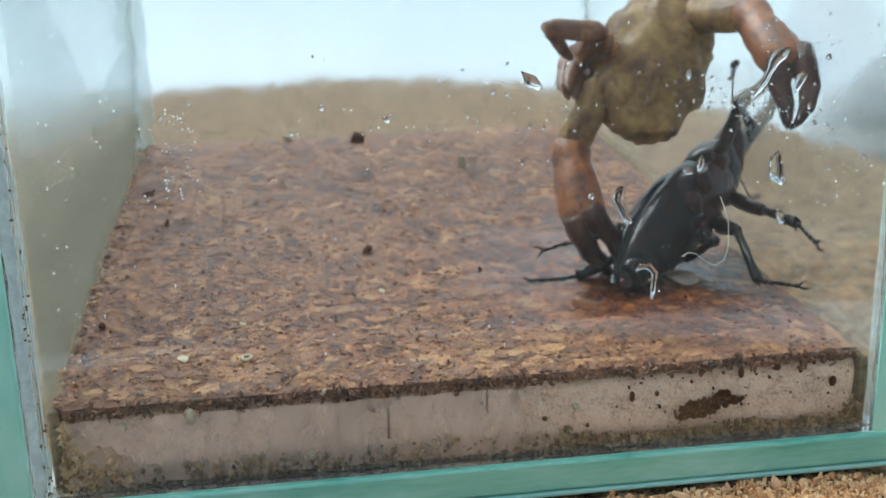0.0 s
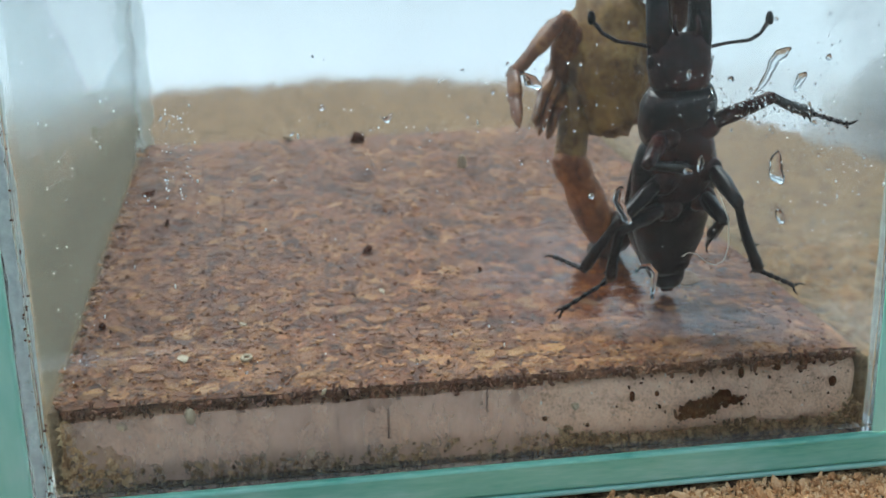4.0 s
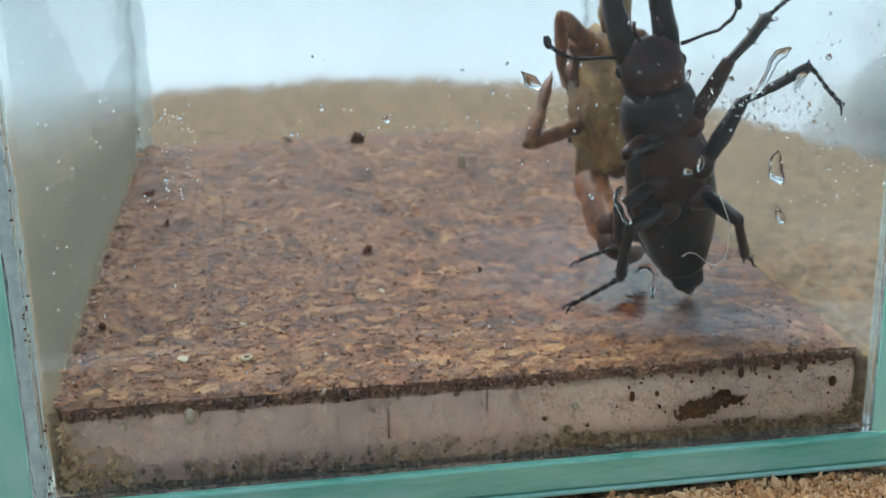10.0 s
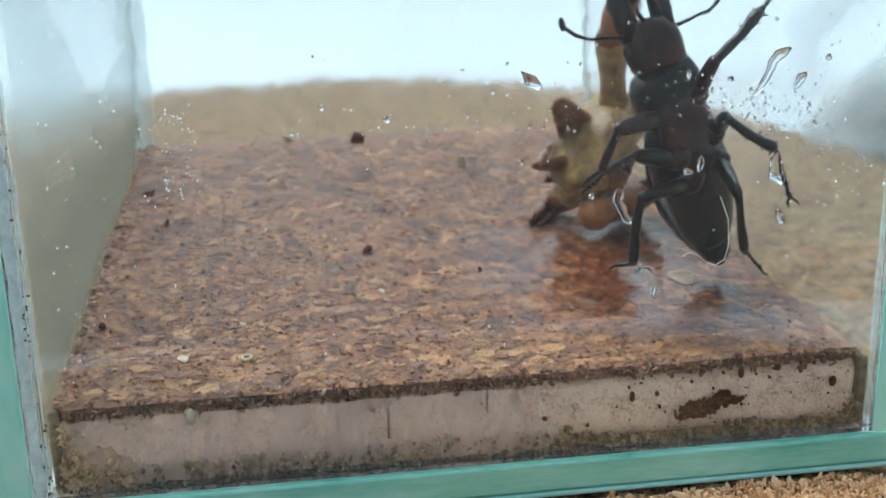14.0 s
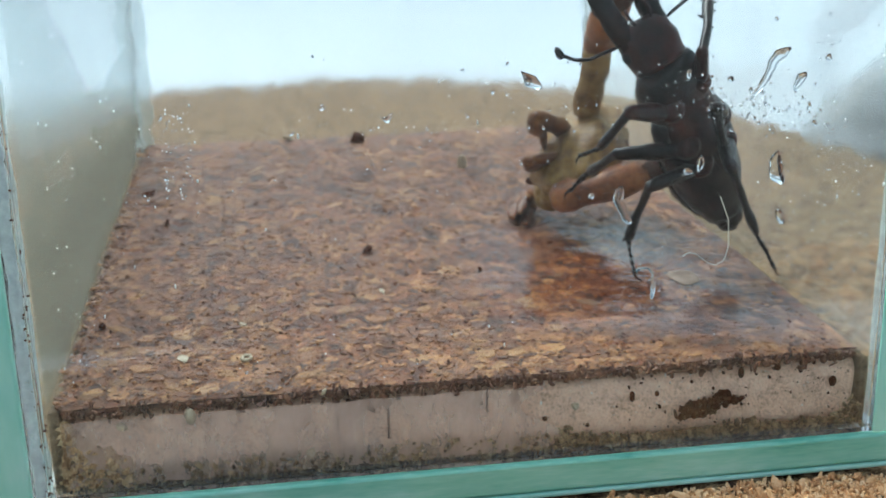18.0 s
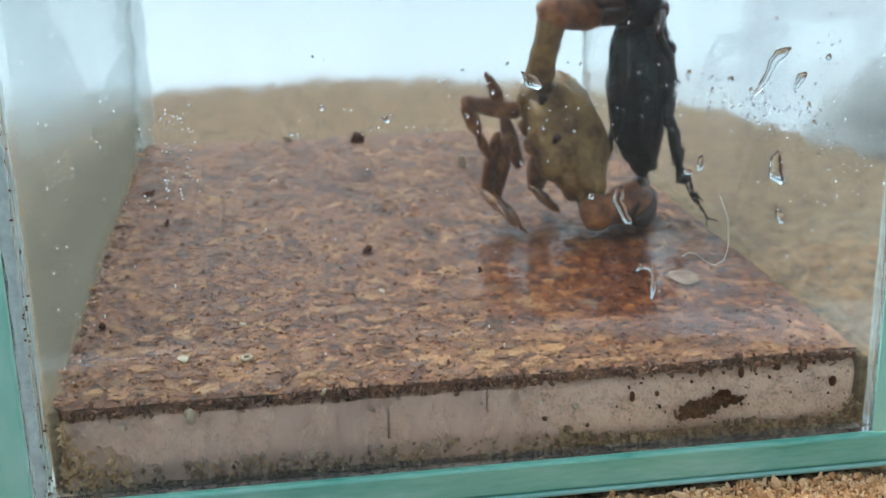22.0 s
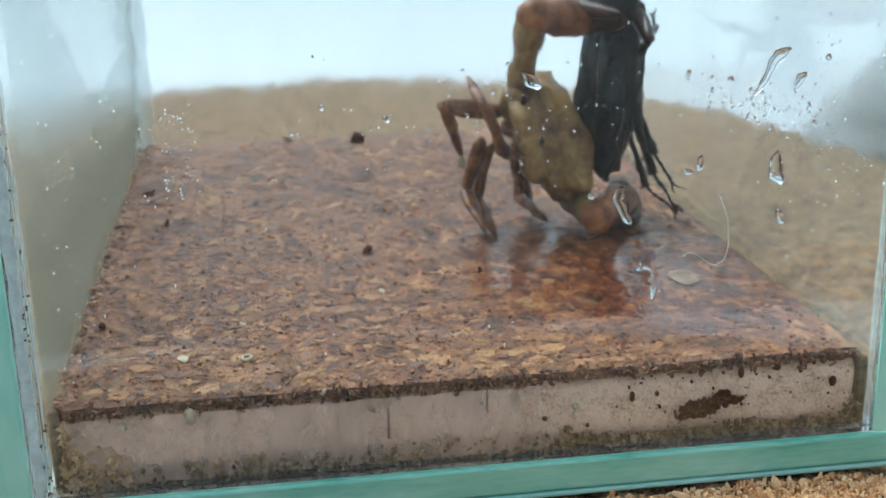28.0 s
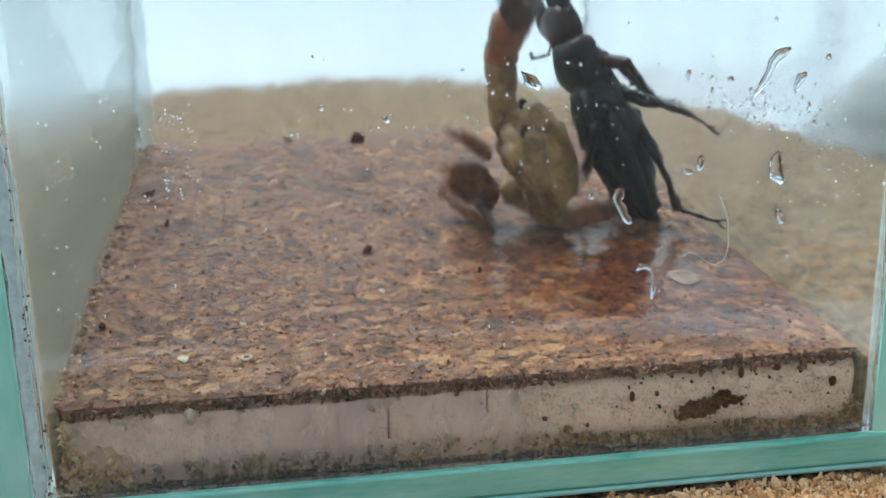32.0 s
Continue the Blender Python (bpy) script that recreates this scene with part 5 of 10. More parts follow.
# ---- rows of the moving things ----
def motions():
    """The fight of the two animals, part by part."""
    walk(beetle, [
        (0, pose(0.1088, 0.0360, 0.0240, -18, 68, 23)), (1, pose(0.1119, 0.0383, 0.0240, -30, 63, 18)), (1.5, pose(0.1139, 0.0388, 0.0240, 6, 24, 35)),
        (2, pose(0.1160, 0.0393, 0.0240, 29, -16, 27)), (3, pose(0.1162, 0.0363, 0.0240, 23, -11, 14)), (6, pose(0.1224, 0.0332, 0.0240, 21, -11, 8)),
        (7, pose(0.1220, 0.0322, 0.0240, 24, -11, 8)), (8, pose(0.1249, 0.0327, 0.0240, 26, -14, 5)), (9, pose(0.1229, 0.0331, 0.0240, 21, -15, 3)),
        (10, pose(0.1222, 0.0322, 0.0240, 18, -18, 4)), (11, pose(0.1235, 0.0337, 0.0240, 11, -28, 12)), (12, pose(0.1237, 0.0329, 0.0240, 11, -29, 10)),
        (13, pose(0.1226, 0.0324, 0.0240, 12, -28, 12)), (14, pose(0.1327, 0.0438, 0.0255, 6, -25, 19)), (14.5, pose(0.1349, 0.0465, 0.0275, 6, -26, 19)),
        (16.5, pose(0.1209, 0.0306, 0.0240, 15, -13, -2)), (17, pose(0.1220, 0.0304, 0.0240, 15, -14, -2)), (18, pose(0.1387, 0.0519, 0.0305, 10, -35, 21)),
        (18.5, pose(0.1431, 0.0720, 0.0258, -39, 18, 39)), (19, pose(0.1389, 0.0920, 0.0258, -27, 8, 77)), (19.5, pose(0.1276, 0.0930, 0.0316, 13, 10, 117)),
        (20, pose(0.1271, 0.0930, 0.0316, 12, 8, 117)), (21, pose(0.1308, 0.0930, 0.0323, 2, 5, 116)), (22, pose(0.1311, 0.0930, 0.0314, 2, 6, 116)),
        (23, pose(0.1320, 0.0930, 0.0309, 1, 6, 116)), (24, pose(0.1297, 0.0930, 0.0315, 1, 6, 116)), (24.6, pose(0.1320, 0.0940, 0.0284, -6, 13, 112)),
        (25, pose(0.1343, 0.0940, 0.0260, -14, 17, 108)), (25.5, pose(0.1300, 0.0930, 0.0306, 2, 6, 116)), (27.5, pose(0.1218, 0.0900, 0.0327, 9, 10, 117)),
        (28, pose(0.1204, 0.0900, 0.0325, 11, 9, 117)), (28.6, pose(0.1272, 0.0900, 0.0235, -12, 15, 104)), (29, pose(0.1275, 0.0890, 0.0226, -12, 16, 105)),
        (30, pose(0.1260, 0.0890, 0.0278, -2, 41, 104)), (30.6, pose(0.1297, 0.0890, 0.0269, -10, 28, 107)), (31, pose(0.1386, 0.0920, 0.0278, 2, 46, 123)),
        (31.4, pose(0.1318, 0.0910, 0.0277, -13, 33, 99)), (31.6, pose(0.1296, 0.0910, 0.0286, -17, 27, 87)), (32, pose(0.1322, 0.0860, 0.0220, -17, 21, 109)),
    ])
    walk(beetle_head, [
        (0, pose(0.0000, 0.0000, 0.0485, 2, -1, 0)), (1, pose(0.0000, 0.0000, 0.0485, 2, -2, 0)), (1.5, pose(0.0000, 0.0000, 0.0485, -22, 29, -6)),
        (2, pose(0.0000, 0.0000, 0.0485, -64, 54, -35)), (3, pose(0.0000, 0.0000, 0.0485, -32, 16, -4)), (6, pose(0.0000, 0.0000, 0.0485, -33, 12, -4)),
        (7, pose(0.0000, 0.0000, 0.0485, -33, 11, -3)), (8, pose(0.0000, 0.0000, 0.0485, -34, 10, -3)), (9, pose(0.0000, 0.0000, 0.0485, -34, 8, -2)),
        (10, pose(0.0000, 0.0000, 0.0485, -34, 9, -3)), (11, pose(0.0000, 0.0000, 0.0485, -32, 15, -4)), (12, pose(0.0000, 0.0000, 0.0485, -32, 15, -4)),
        (13, pose(0.0000, 0.0000, 0.0485, -32, 15, -4)), (14, pose(0.0000, 0.0000, 0.0485, -31, 17, -5)), (14.5, pose(0.0000, 0.0000, 0.0485, -31, 17, -5)),
        (16.5, pose(0.0000, 0.0000, 0.0485, -33, 12, -3)), (17, pose(0.0000, 0.0000, 0.0485, -33, 12, -4)), (18, pose(0.0000, 0.0000, 0.0485, -33, 11, -3)),
        (18.5, pose(0.0000, 0.0000, 0.0485, -3, -18, 1)), (19, pose(0.0000, 0.0000, 0.0485, -1, 12, 0)), (19.5, pose(0.0000, 0.0000, 0.0485, 6, 17, 1)),
        (20, pose(0.0000, 0.0000, 0.0485, 9, 20, 1)), (21, pose(0.0000, 0.0000, 0.0485, 21, 26, 5)), (22, pose(0.0000, 0.0000, 0.0485, 20, 23, 4)),
        (23, pose(0.0000, 0.0000, 0.0485, 18, 22, 4)), (24, pose(0.0000, 0.0000, 0.0485, 19, 24, 4)), (24.6, pose(0.0000, 0.0000, 0.0485, 12, 27, 3)),
        (25, pose(0.0000, 0.0000, 0.0485, 4, 15, 1)), (25.5, pose(0.0000, 0.0000, 0.0485, 15, 24, 3)), (27.5, pose(0.0000, 0.0000, 0.0485, 10, 22, 2)),
        (28, pose(0.0000, 0.0000, 0.0485, 7, 21, 1)), (28.6, pose(0.0000, 0.0000, 0.0485, 19, 30, 5)), (29, pose(0.0000, 0.0000, 0.0485, 20, 29, 5)),
        (30, pose(0.0000, 0.0000, 0.0485, 6, 2, 0)), (30.6, pose(0.0000, 0.0000, 0.0485, 17, 23, 4)), (31, pose(0.0000, 0.0000, 0.0485, 23, 4, 1)),
        (31.4, pose(0.0000, 0.0000, 0.0485, 11, 12, 1)), (31.6, pose(0.0000, 0.0000, 0.0485, 2, 19, 0)), (32, pose(0.0000, 0.0000, 0.0485, 19, 30, 5)),
    ])
    walk(limb["femur_A1"], [
        (0, pose(0.0050, -0.0030, 0.0415, -116, -9, -180)), (1, pose(0.0050, -0.0030, 0.0415, -101, -15, 164)), (2, pose(0.0050, -0.0030, 0.0415, -98, -9, -160)),
        (3, pose(0.0050, -0.0030, 0.0415, -53, -14, -141)), (6, pose(0.0050, -0.0030, 0.0415, -49, -3, -155)), (6.5, pose(0.0050, -0.0030, 0.0415, -80, -21, -118)),
        (7, pose(0.0050, -0.0030, 0.0415, -116, -15, -78)), (8, pose(0.0050, -0.0030, 0.0415, -107, -13, -72)), (9, pose(0.0050, -0.0030, 0.0415, -34, -4, -98)),
        (10, pose(0.0050, -0.0030, 0.0415, -35, 1, -101)), (11, pose(0.0050, -0.0030, 0.0415, -34, 0, -100)), (12, pose(0.0050, -0.0030, 0.0415, -41, -14, -90)),
        (13, pose(0.0050, -0.0030, 0.0415, -47, -12, -92)), (14, pose(0.0050, -0.0030, 0.0415, -19, 39, -125)), (14.5, pose(0.0050, -0.0030, 0.0415, -20, 40, -125)),
        (16.5, pose(0.0050, -0.0030, 0.0415, -51, 56, -142)), (17, pose(0.0050, -0.0030, 0.0415, -54, 56, -143)), (18, pose(0.0050, -0.0030, 0.0415, -8, 29, -121)),
        (18.5, pose(0.0050, -0.0030, 0.0415, -56, 10, -108)), (18.75, pose(0.0050, -0.0030, 0.0415, -50, 43, -154)), (19, pose(0.0050, -0.0030, 0.0415, -98, 62, 119)),
        (19.5, pose(0.0050, -0.0030, 0.0415, -128, 51, 74)), (20, pose(0.0050, -0.0030, 0.0415, -128, 50, 71)), (21, pose(0.0050, -0.0030, 0.0415, -101, 49, 68)),
        (22, pose(0.0050, -0.0030, 0.0415, -101, 49, 70)), (23, pose(0.0050, -0.0030, 0.0415, -101, 50, 72)), (24, pose(0.0050, -0.0030, 0.0415, -170, 39, 58)),
        (24.3, pose(0.0050, -0.0030, 0.0415, 118, 58, 44)), (24.6, pose(0.0050, -0.0030, 0.0415, 27, 52, 8)), (24.8, pose(0.0050, -0.0030, 0.0415, 98, 50, 3)),
        (25, pose(0.0050, -0.0030, 0.0415, 169, 52, -2)), (25.5, pose(0.0050, -0.0030, 0.0415, 158, 34, 6)), (27.5, pose(0.0050, -0.0030, 0.0415, 164, 49, -1)),
        (28, pose(0.0050, -0.0030, 0.0415, 171, 51, -2)), (28.6, pose(0.0050, -0.0030, 0.0415, 16, 78, -169)), (29, pose(0.0050, -0.0030, 0.0415, 14, 79, -168)),
        (30, pose(0.0050, -0.0030, 0.0415, 25, 87, -147)), (30.3, pose(0.0050, -0.0030, 0.0415, -22, 37, -149)), (30.6, pose(0.0050, -0.0030, 0.0415, -56, -3, -117)),
        (30.73, pose(0.0050, -0.0030, 0.0415, -6, -3, -117)), (30.87, pose(0.0050, -0.0030, 0.0415, 44, -3, -117)), (31, pose(0.0050, -0.0030, 0.0415, 94, -3, -117)),
        (31.13, pose(0.0050, -0.0030, 0.0415, 44, -3, -117)), (31.27, pose(0.0050, -0.0030, 0.0415, -6, -3, -117)), (31.4, pose(0.0050, -0.0030, 0.0415, -56, -3, -117)),
        (31.5, pose(0.0050, -0.0030, 0.0415, -97, 11, -171)), (31.6, pose(0.0050, -0.0030, 0.0415, -132, -13, 140)), (32, pose(0.0050, -0.0030, 0.0415, -100, -32, 99)),
    ])
    walk(limb["tibia_A1"], [
        (0, pose(0.0040, -0.0151, 0.0356, -125, -20, -180)), (1, pose(0.0008, -0.0156, 0.0391, -125, -30, 165)), (2, pose(0.0092, -0.0157, 0.0397, -113, 1, -143)),
        (3, pose(0.0132, -0.0101, 0.0495, -139, 28, -106)), (6, pose(0.0098, -0.0120, 0.0503, -100, 40, -81)), (6.5, pose(0.0135, -0.0070, 0.0430, -58, 41, -88)),
        (7, pose(0.0172, -0.0019, 0.0358, -14, 45, -92)), (8, pose(0.0176, 0.0001, 0.0377, -19, 50, -94)), (8.5, pose(0.0151, -0.0016, 0.0452, -52, 30, -76)),
        (9, pose(0.0126, -0.0033, 0.0527, -85, 22, -52)), (10, pose(0.0125, -0.0048, 0.0526, -88, 22, -56)), (11, pose(0.0124, -0.0043, 0.0527, -88, 22, -67)),
        (12, pose(0.0139, -0.0005, 0.0513, -87, 22, -54)), (13, pose(0.0150, -0.0016, 0.0505, -89, 22, -71)), (14, pose(0.0041, -0.0122, 0.0513, -81, 23, -77)),
        (14.5, pose(0.0040, -0.0124, 0.0512, -81, 23, -78)), (16.5, pose(0.0060, -0.0156, 0.0462, -126, 25, -69)), (17, pose(0.0063, -0.0157, 0.0459, -126, 25, -69)),
        (18, pose(0.0034, -0.0096, 0.0532, -90, 30, -52)), (18.25, pose(0.0093, -0.0087, 0.0511, -133, 11, -99)), (18.5, pose(0.0152, -0.0078, 0.0490, -154, -28, -127)),
        (18.75, pose(0.0046, -0.0093, 0.0448, -111, -32, -133)), (19, pose(-0.0060, -0.0108, 0.0407, -67, -32, -141)), (19.5, pose(-0.0071, -0.0061, 0.0363, -103, -35, -106)),
        (20, pose(-0.0072, -0.0056, 0.0362, -106, -35, -104)), (21, pose(-0.0080, 0.0002, 0.0398, -145, -34, -104)), (22, pose(-0.0081, -0.0004, 0.0398, -145, -34, -103)),
        (23, pose(-0.0082, -0.0008, 0.0398, -146, -34, -103)), (24, pose(-0.0015, -0.0088, 0.0312, -71, -49, -159)), (24.6, pose(0.0152, -0.0078, 0.0490, -160, -32, -115)),
        (25, pose(-0.0056, -0.0052, 0.0334, -127, -30, -114)), (25.5, pose(-0.0014, -0.0087, 0.0311, -73, -37, -153)), (27.5, pose(-0.0048, -0.0066, 0.0330, -64, -33, -163)),
        (28, pose(-0.0054, -0.0047, 0.0331, -62, -33, -164)), (28.6, pose(-0.0082, -0.0018, 0.0442, -38, -37, -158)), (29, pose(-0.0082, -0.0025, 0.0441, -38, -37, -158)),
        (30, pose(-0.0083, -0.0050, 0.0422, -23, -16, -172)), (30.3, pose(0.0034, -0.0064, 0.0456, -84, -25, -159)), (30.6, pose(0.0152, -0.0078, 0.0490, -147, -18, -145)),
        (31, pose(-0.0070, 0.0031, 0.0405, -89, -18, -143)), (31.4, pose(0.0152, -0.0078, 0.0490, -147, -18, -145)), (31.6, pose(-0.0031, -0.0093, 0.0327, -79, -17, -142)),
        (32, pose(-0.0083, -0.0040, 0.0396, -133, -14, -131)),
    ])
    walk(limb["tarsus_A1"], [
        (0, pose(0.0000, 0.0000, 0.0150, -6, -11, 1)), (1, pose(0.0000, 0.0000, 0.0150, -4, -17, 1)), (1.5, pose(0.0000, 0.0000, 0.0150, 52, -7, -3)),
        (2, pose(0.0000, 0.0000, 0.0150, 108, 2, 3)), (3, pose(0.0000, 0.0000, 0.0150, 112, 20, 30)), (6, pose(0.0000, 0.0000, 0.0150, 115, 55, 79)),
        (6.33, pose(0.0000, 0.0000, 0.0150, 152, 20, 71)), (6.67, pose(0.0000, 0.0000, 0.0150, -170, -4, 44)), (7, pose(0.0000, 0.0000, 0.0150, -125, -4, 8)),
        (8, pose(0.0000, 0.0000, 0.0150, -131, 10, -21)), (8.5, pose(0.0000, 0.0000, 0.0150, -69, 12, -8)), (9, pose(0.0000, 0.0000, 0.0150, -9, 1, 0)),
        (10, pose(0.0000, 0.0000, 0.0150, -4, 6, 0)), (11, pose(0.0000, 0.0000, 0.0150, -8, -5, 0)), (12, pose(0.0000, 0.0000, 0.0150, -5, -5, 0)),
        (13, pose(0.0000, 0.0000, 0.0150, -15, -12, 2)), (14, pose(0.0000, 0.0000, 0.0150, -18, -10, 2)), (14.5, pose(0.0000, 0.0000, 0.0150, -19, -13, 2)),
        (16.5, pose(0.0000, 0.0000, 0.0150, 45, -53, -23)), (17, pose(0.0000, 0.0000, 0.0150, 45, -53, -23)), (18, pose(0.0000, 0.0000, 0.0150, -4, 0, 0)),
        (18.5, pose(0.0000, 0.0000, 0.0150, 4, -16, -1)), (19, pose(0.0000, 0.0000, 0.0150, 5, 12, 0)), (19.5, pose(0.0000, 0.0000, 0.0150, 8, 5, 0)),
        (20, pose(0.0000, 0.0000, 0.0150, 8, 5, 0)), (21, pose(0.0000, 0.0000, 0.0150, 21, 5, 1)), (22, pose(0.0000, 0.0000, 0.0150, 21, 5, 1)),
        (23, pose(0.0000, 0.0000, 0.0150, 21, 5, 1)), (23.5, pose(0.0000, 0.0000, 0.0150, 72, 51, 38)), (24, pose(0.0000, 0.0000, 0.0150, 157, 33, 111)),
        (24.3, pose(0.0000, 0.0000, 0.0150, 55, 45, 25)), (24.6, pose(0.0000, 0.0000, 0.0150, 7, -15, -1)), (25, pose(0.0000, 0.0000, 0.0150, -5, 3, 0)),
        (25.25, pose(0.0000, 0.0000, 0.0150, 60, 44, 26)), (25.5, pose(0.0000, 0.0000, 0.0150, 148, 27, 81)), (26.5, pose(0.0000, 0.0000, 0.0150, 69, 34, 24)),
        (27.5, pose(0.0000, 0.0000, 0.0150, 15, -9, -1)), (28, pose(0.0000, 0.0000, 0.0150, 15, -9, -1)), (28.6, pose(0.0000, 0.0000, 0.0150, 1, 10, 0)),
        (29, pose(0.0000, 0.0000, 0.0150, 1, 10, 0)), (30, pose(0.0000, 0.0000, 0.0150, 0, 4, 0)), (30.6, pose(0.0000, 0.0000, 0.0150, -1, -17, 0)),
        (31, pose(0.0000, 0.0000, 0.0150, -2, 4, 0)), (31.4, pose(0.0000, 0.0000, 0.0150, -1, -17, 0)), (31.5, pose(0.0000, 0.0000, 0.0150, -21, 45, -9)),
        (31.6, pose(0.0000, 0.0000, 0.0150, -148, 62, -129)), (31.8, pose(0.0000, 0.0000, 0.0150, -22, 61, -13)), (32, pose(0.0000, 0.0000, 0.0150, 4, 14, 1)),
    ])
    walk(limb["femur_A2"], [
        (0, pose(0.0058, -0.0040, 0.0320, -127, -27, -180)), (1, pose(0.0058, -0.0040, 0.0320, -132, -22, -173)), (2, pose(0.0058, -0.0040, 0.0320, -72, -30, 143)),
        (3, pose(0.0058, -0.0040, 0.0320, -85, -35, 168)), (6, pose(0.0058, -0.0040, 0.0320, -77, -34, 159)), (7, pose(0.0058, -0.0040, 0.0320, -80, -34, 161)),
        (8, pose(0.0058, -0.0040, 0.0320, -8, -26, 152)), (9, pose(0.0058, -0.0040, 0.0320, -42, -61, 174)), (10, pose(0.0058, -0.0040, 0.0320, 17, -46, 168)),
        (11, pose(0.0058, -0.0040, 0.0320, -33, -45, 168)), (12, pose(0.0058, -0.0040, 0.0320, -25, -38, 163)), (13, pose(0.0058, -0.0040, 0.0320, -26, -34, 161)),
        (14, pose(0.0058, -0.0040, 0.0320, -49, -16, 145)), (14.5, pose(0.0058, -0.0040, 0.0320, -52, -17, 146)), (16.5, pose(0.0058, -0.0040, 0.0320, -61, -39, -177)),
        (17, pose(0.0058, -0.0040, 0.0320, -63, -40, -175)), (18, pose(0.0058, -0.0040, 0.0320, -44, -5, 137)), (18.25, pose(0.0058, -0.0040, 0.0320, -48, -34, 168)),
        (18.5, pose(0.0058, -0.0040, 0.0320, -79, -54, -139)), (19, pose(0.0058, -0.0040, 0.0320, -79, -54, -139)), (19.5, pose(0.0058, -0.0040, 0.0320, -79, -54, -139)),
        (20, pose(0.0058, -0.0040, 0.0320, -79, -54, -139)), (21, pose(0.0058, -0.0040, 0.0320, -79, -54, -139)), (22, pose(0.0058, -0.0040, 0.0320, -79, -54, -139)),
        (23, pose(0.0058, -0.0040, 0.0320, -79, -54, -139)), (24, pose(0.0058, -0.0040, 0.0320, -79, -54, -139)), (24.6, pose(0.0058, -0.0040, 0.0320, -79, -54, -139)),
        (25, pose(0.0058, -0.0040, 0.0320, -79, -54, -139)), (25.5, pose(0.0058, -0.0040, 0.0320, -79, -54, -139)), (27.5, pose(0.0058, -0.0040, 0.0320, -79, -54, -139)),
        (28, pose(0.0058, -0.0040, 0.0320, -79, -54, -139)), (28.6, pose(0.0058, -0.0040, 0.0320, -79, -54, -139)), (29, pose(0.0058, -0.0040, 0.0320, -79, -54, -139)),
        (30, pose(0.0058, -0.0040, 0.0320, -79, -54, -139)), (30.6, pose(0.0058, -0.0040, 0.0320, -79, -54, -139)), (31, pose(0.0058, -0.0040, 0.0320, -79, -54, -139)),
        (31.4, pose(0.0058, -0.0040, 0.0320, -79, -54, -139)), (31.6, pose(0.0058, -0.0040, 0.0320, -79, -54, -139)), (32, pose(0.0058, -0.0040, 0.0320, -79, -54, -139)),
    ])
    walk(limb["tibia_A2"], [
        (0, pose(0.0021, -0.0147, 0.0247, -141, 21, 180)), (1, pose(0.0038, -0.0144, 0.0237, -151, 32, -172)), (2, pose(-0.0003, -0.0155, 0.0355, -147, 9, 173)),
        (3, pose(0.0036, -0.0173, 0.0329, -161, 15, 176)), (6, pose(0.0026, -0.0169, 0.0345, -167, 14, 176)), (7, pose(0.0026, -0.0170, 0.0339, -179, 13, 176)),
        (7.5, pose(0.0063, -0.0127, 0.0390, 171, 50, 173)), (8, pose(0.0101, -0.0084, 0.0440, 92, 81, 100)), (9, pose(0.0135, -0.0140, 0.0368, 175, 32, 177)),
        (10, pose(0.0157, -0.0019, 0.0409, 58, 82, 61)), (11, pose(0.0121, -0.0129, 0.0399, 170, 42, 180)), (12, pose(0.0113, -0.0116, 0.0417, 168, 50, 177)),
        (13, pose(0.0103, -0.0119, 0.0420, 170, 35, -178)), (14, pose(0.0020, -0.0138, 0.0405, -174, 34, -178)), (14.5, pose(0.0018, -0.0141, 0.0400, -174, 31, -179)),
        (16.5, pose(0.0105, -0.0156, 0.0371, 164, 49, 179)), (17, pose(0.0108, -0.0156, 0.0367, 164, 49, 179)), (18, pose(0.0001, -0.0114, 0.0417, 166, 8, -169)),
        (18.5, pose(0.0160, -0.0127, 0.0335, -156, 14, -168)), (19, pose(0.0160, -0.0127, 0.0335, -156, 14, -168)), (19.5, pose(0.0160, -0.0127, 0.0335, -156, 14, -168)),
        (20, pose(0.0160, -0.0127, 0.0335, -156, 14, -168)), (21, pose(0.0160, -0.0127, 0.0335, -156, 14, -168)), (22, pose(0.0160, -0.0127, 0.0335, -156, 14, -168)),
        (23, pose(0.0160, -0.0127, 0.0335, -156, 14, -168)), (24, pose(0.0160, -0.0127, 0.0335, -156, 14, -168)), (24.6, pose(0.0160, -0.0127, 0.0335, -156, 14, -168)),
        (25, pose(0.0160, -0.0127, 0.0335, -156, 14, -168)), (25.5, pose(0.0160, -0.0127, 0.0335, -156, 14, -168)), (27.5, pose(0.0160, -0.0127, 0.0335, -156, 14, -168)),
        (28, pose(0.0160, -0.0127, 0.0335, -156, 14, -168)), (28.6, pose(0.0160, -0.0127, 0.0335, -156, 14, -168)), (29, pose(0.0160, -0.0127, 0.0335, -156, 14, -168)),
        (30, pose(0.0160, -0.0127, 0.0335, -156, 14, -168)), (30.6, pose(0.0160, -0.0127, 0.0335, -156, 14, -168)), (31, pose(0.0160, -0.0127, 0.0335, -156, 14, -168)),
        (31.4, pose(0.0160, -0.0127, 0.0335, -156, 14, -168)), (31.6, pose(0.0160, -0.0127, 0.0335, -156, 14, -168)), (32, pose(0.0160, -0.0127, 0.0335, -156, 14, -168)),
    ])
